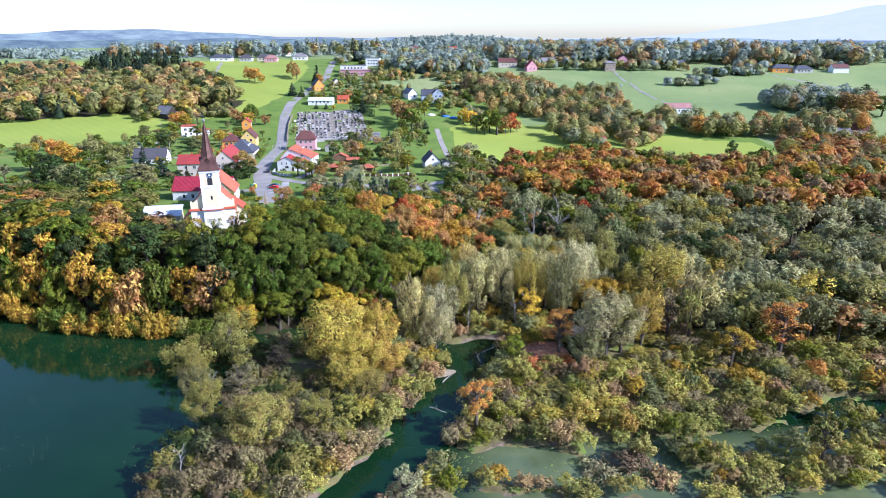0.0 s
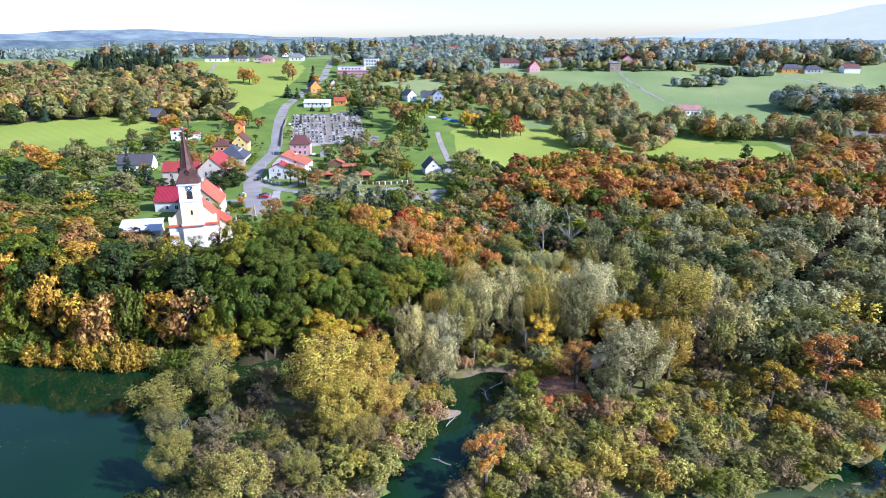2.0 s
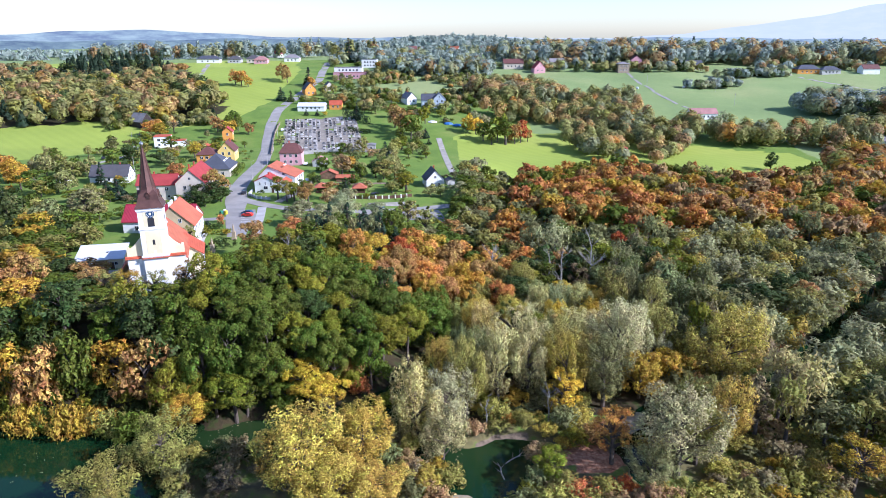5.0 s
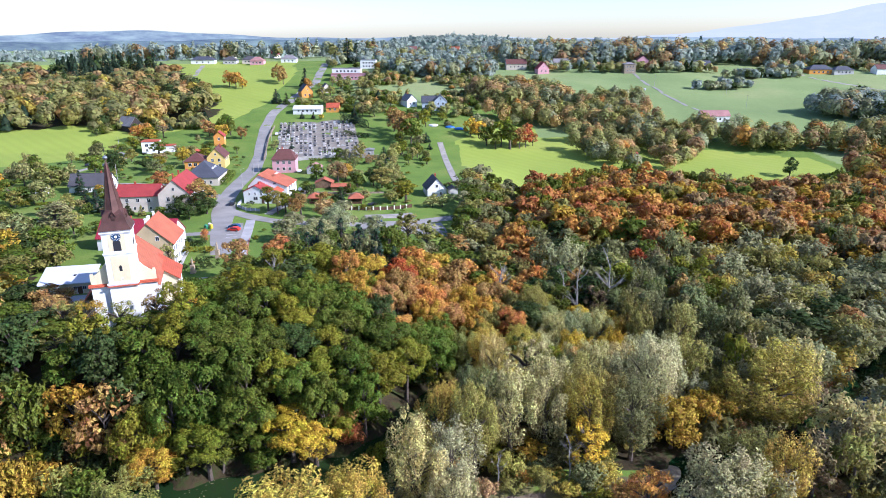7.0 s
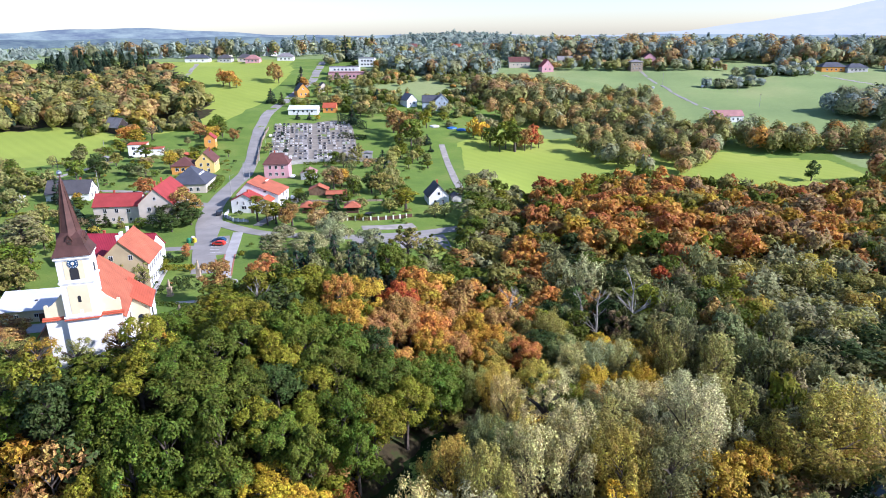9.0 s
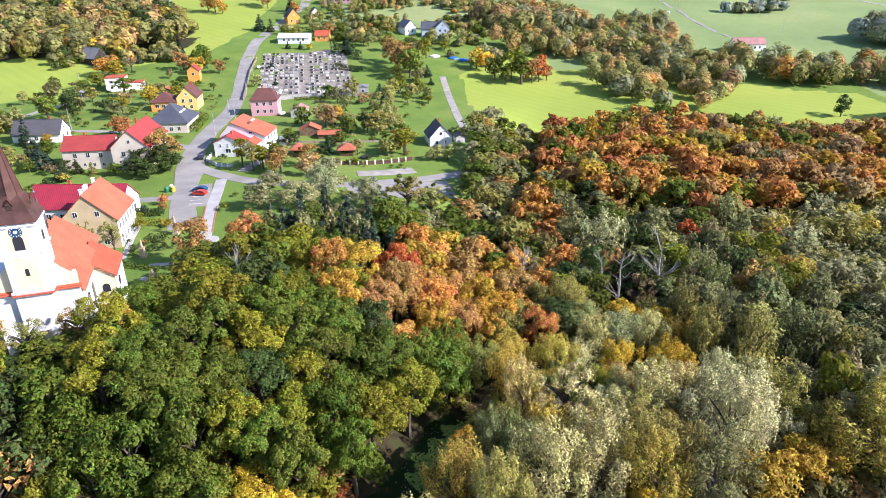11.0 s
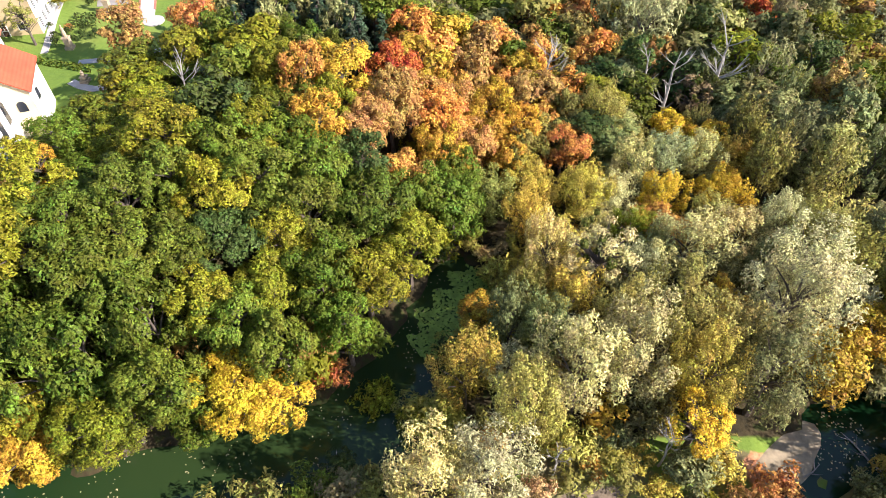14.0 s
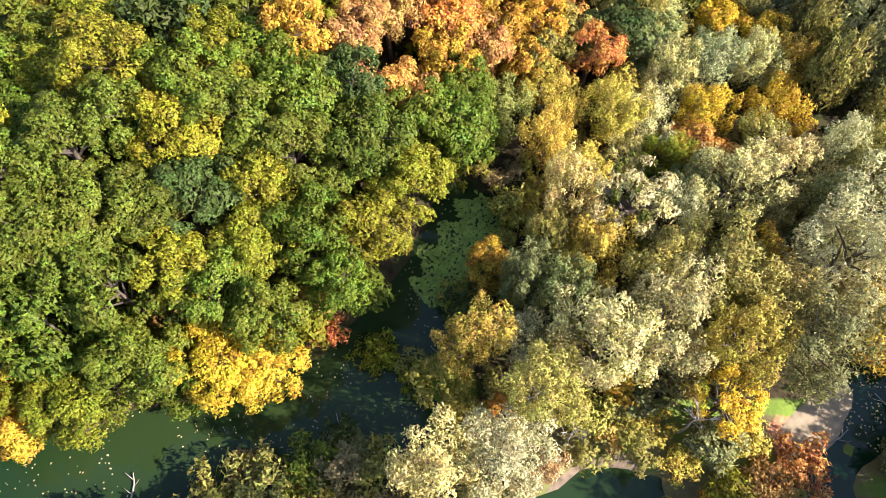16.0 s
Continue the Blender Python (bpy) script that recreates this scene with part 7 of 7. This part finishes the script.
MIXED = ((2.5, ("round", TAN)), (6, ("round", MOSS)), (2.5, ("round", SAND)), (1, ("round", BROWN)), (1.5, ("round", GOLD)), (3, ("round", SAGE)), (2, ("round", DEEP)), (3, ("round", OLIVE)), (.7, ("cone", FIR)))
# far tables: haze over the distance is put into the leaf colours
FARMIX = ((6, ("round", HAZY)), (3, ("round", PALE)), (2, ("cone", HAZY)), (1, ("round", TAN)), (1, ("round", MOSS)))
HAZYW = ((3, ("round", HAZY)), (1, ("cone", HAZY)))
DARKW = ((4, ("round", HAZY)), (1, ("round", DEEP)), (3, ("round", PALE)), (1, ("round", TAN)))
BRIGHT = ((3, ("round", SAND)), (.8, ("round", ORANGE)), (2, ("round", TAN)), (6, ("round", MOSS)), (1.5, ("round", PALE)), (2, ("round", SAGE)), (2, ("round", OLIVE)))
VILLAGE = ((5, ("round", MOSS)), (4, ("round", GREEN)), (3, ("round", SAGE)), (3, ("round", OLIVE)), (1.2, ("round", TAN)), (1, ("round", SAND)), (.4, ("round", ORANGE)), (.6, ("cone", FIR)))
stand("west_wood", "mixed autumn wood beyond the long field", 1, 860, lambda x, y: west_wood(x, y) and y < 625, MIXED, (10, 17), (4.2, 6.2), 170, (-560, -160, 400, 626))
stand("west_wood_back", "dark spruces and oaks at the back of the wood", 19, 330, lambda x, y: west_wood(x, y), ((3, ("round", MOSS)), (2, ("round", TAN)), (2, ("round", SAGE)), (2, ("cone", FIR)), (1, ("round", BROWN))), (6, 10), (4.5, 6.5), 120, (-600, -210, 610, 735))
stand("spruce_clump", "tall dark spruces over the wood", 20, 46, lambda x, y: ((x + 318) / 48) ** 2 + ((y - 690) / 26) ** 2 < 1, ((5, ("cone", FIR)), (1, ("round", DEEP))), (14, 20), (3.4, 5), 130, (-370, -265, 660, 720))
stand("east_wood", "willow scrub and wood across the valley", 2, 240, lambda x, y: x > 200 and y < 330 + .35 * (x - 200) and y > 190, EAST, (9, 15), (4, 6), 300, (200, 420, 190, 420))
stand("beech_wood_edge", "rust-coloured beech wood on the right", 3, 150, lambda x, y: 200 < x < 330 and 320 + .3 * (x - 200) < y < 395 + .1 * (x - 200), BEECH, (14, 19), (4.5, 6.5), 320, (200, 330, 300, 420))
stand("meadow_wood", "mixed young autumn wood between two meadows", 15, 230, lambda x, y: np.interp(y, (400, 434, 450, 500, 585), (100, 86, 76, 80, 92)) < x < np.interp(y, (400, 434, 450, 500, 585), (112, 140, 152, 142, 150)) and not (y < 444 and 100 < x < 117), BRIGHT, (7, 14), (3, 5), 330, (74, 155, 400, 585))
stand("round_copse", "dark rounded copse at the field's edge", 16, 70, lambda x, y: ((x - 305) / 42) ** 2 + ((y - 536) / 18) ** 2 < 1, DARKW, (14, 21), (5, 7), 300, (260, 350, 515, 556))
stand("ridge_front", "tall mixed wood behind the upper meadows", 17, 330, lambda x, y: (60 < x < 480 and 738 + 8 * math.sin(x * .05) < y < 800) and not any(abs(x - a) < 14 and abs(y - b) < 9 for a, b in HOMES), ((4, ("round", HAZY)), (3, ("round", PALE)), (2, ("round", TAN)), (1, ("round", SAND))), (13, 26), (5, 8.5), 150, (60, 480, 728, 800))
stand("ridge_gardens", "low trees round the houses below the ridge", 18, 170, lambda x, y: not any(abs(x - a) < 8 and abs(y - b) < 7 for a, b in HOMES) and math.sin(x * .06 + 1) + math.sin(x * .021 + y * .05) > -.25 and y > 704 - .04 * (x - 70), ((3, ("round", PALE)), (2, ("round", MOSS)), (2, ("round", TAN)), (2, ("round", HAZY)), (1, ("cone", DEEP)), (1, ("round", SAND))), (5, 12), (3, 5.5), 110, (62, 420, 690, 742))
stand("valley_hedgerow", "autumn trees along the hidden stream", 4, 210, lambda x, y: abs(y - np.interp(x, (30, 80, 120, 180, 240, 300), (520, 520, 492, 466, 455, 470))) < 13, BRIGHT, (9, 18), (3.6, 5.6), 330, (28, 300, 430, 545))
stand("slope_copse", "dark copse on the near slope", 5, 90, lambda x, y: ((x - 55) / 34) ** 2 + ((y - 585) / 26) ** 2 < 1, BRIGHT, (12, 18), (5, 7), 300, (10, 110, 550, 620))
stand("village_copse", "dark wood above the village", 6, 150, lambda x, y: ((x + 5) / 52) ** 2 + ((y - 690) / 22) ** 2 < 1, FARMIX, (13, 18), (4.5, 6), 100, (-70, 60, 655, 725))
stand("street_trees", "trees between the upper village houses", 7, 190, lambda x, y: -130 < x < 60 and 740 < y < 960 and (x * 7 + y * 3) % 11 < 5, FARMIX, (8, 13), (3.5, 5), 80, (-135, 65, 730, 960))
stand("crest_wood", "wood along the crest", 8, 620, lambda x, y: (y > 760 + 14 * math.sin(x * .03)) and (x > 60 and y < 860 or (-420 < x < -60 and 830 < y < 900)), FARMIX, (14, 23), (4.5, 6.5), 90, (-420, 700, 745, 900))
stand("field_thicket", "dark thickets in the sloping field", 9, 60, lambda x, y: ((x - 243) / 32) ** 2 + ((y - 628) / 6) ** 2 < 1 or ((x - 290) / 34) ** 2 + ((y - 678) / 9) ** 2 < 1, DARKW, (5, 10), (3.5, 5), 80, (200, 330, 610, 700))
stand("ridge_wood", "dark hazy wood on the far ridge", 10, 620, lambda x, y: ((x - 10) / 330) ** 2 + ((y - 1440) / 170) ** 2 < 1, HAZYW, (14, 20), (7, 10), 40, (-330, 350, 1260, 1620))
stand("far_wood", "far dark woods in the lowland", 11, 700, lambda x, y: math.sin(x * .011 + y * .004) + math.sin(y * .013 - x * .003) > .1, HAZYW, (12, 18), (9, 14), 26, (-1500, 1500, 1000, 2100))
stand("village_bushes", "bushes and small trees between the village houses", 14, 300, lambda x, y: clear_of(x, y, 2.2) and not any(abs(x - a) < 10 and abs(y - b) < 10 for a, b in HOMES) and float(off_line(x, y, ((-111, 450), (-120, 497), (-122, 556), (-113, 651), (-124, 765)))) > 7 and (math.sin(x * .09 + 1) + math.sin(y * .07) > .2) and not (-120 < x < -50 and 420 < y < 520), VILLAGE, (3, 8), (1.8, 3.8), 160, (-112, 60, 500, 740))
stand("garden_scrub", "scattered bushes in the gardens and by the road", 12, 160, lambda x, y: (-50 < x < 25 and 560 < y < 660 and math.sin(x * .1) + math.sin(y * .09) > .3) or (-230 < x < -120 and 480 < y < 520 and x < -160), VILLAGE, (3, 8), (1.8, 3.6), 110, (-230, 30, 480, 660))

# ---- distance: pale hills and mountains, glowing in painted haze ----
def far_hills(name, label, y, base, amp, colour, seed, depth, x0=-4800, x1=4800):
    m = bpy.data.materials.new(name)
    m.use_nodes = True
    nt = m.node_tree
    # the strip glows by itself; haze is already in its colour
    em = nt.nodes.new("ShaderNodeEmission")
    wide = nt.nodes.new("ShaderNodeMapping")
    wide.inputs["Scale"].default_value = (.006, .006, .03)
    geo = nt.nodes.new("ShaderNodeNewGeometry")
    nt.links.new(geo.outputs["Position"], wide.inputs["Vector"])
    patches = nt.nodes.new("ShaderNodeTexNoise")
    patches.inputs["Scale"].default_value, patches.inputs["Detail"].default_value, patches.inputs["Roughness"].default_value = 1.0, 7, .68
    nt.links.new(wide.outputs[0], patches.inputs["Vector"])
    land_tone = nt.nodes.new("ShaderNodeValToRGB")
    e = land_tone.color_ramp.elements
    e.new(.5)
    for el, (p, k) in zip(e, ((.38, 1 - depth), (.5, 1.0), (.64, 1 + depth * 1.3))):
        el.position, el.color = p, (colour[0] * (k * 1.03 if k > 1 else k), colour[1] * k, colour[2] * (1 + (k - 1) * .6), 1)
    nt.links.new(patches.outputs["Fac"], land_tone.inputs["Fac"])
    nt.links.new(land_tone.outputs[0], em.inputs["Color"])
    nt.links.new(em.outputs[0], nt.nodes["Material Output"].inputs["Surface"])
    bm = bmesh.new()
    prev = None
    for k in range(121):
        x = x0 + (x1 - x0) * k / 120
        z = base + amp(x) + 5 * math.sin(x * .0041 + seed) + 3 * math.sin(x * .013 + seed * 2)
        cur = bm.verts.new((x, y, -60)), bm.verts.new((x, y, max(z, -50)))
        if prev:
            bm.faces.new((prev[0], cur[0], cur[1], prev[1]))
        prev = cur
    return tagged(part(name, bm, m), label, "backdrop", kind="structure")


bump = lambda x, c, w, h: h * math.exp(-((x - c) / w) ** 2)
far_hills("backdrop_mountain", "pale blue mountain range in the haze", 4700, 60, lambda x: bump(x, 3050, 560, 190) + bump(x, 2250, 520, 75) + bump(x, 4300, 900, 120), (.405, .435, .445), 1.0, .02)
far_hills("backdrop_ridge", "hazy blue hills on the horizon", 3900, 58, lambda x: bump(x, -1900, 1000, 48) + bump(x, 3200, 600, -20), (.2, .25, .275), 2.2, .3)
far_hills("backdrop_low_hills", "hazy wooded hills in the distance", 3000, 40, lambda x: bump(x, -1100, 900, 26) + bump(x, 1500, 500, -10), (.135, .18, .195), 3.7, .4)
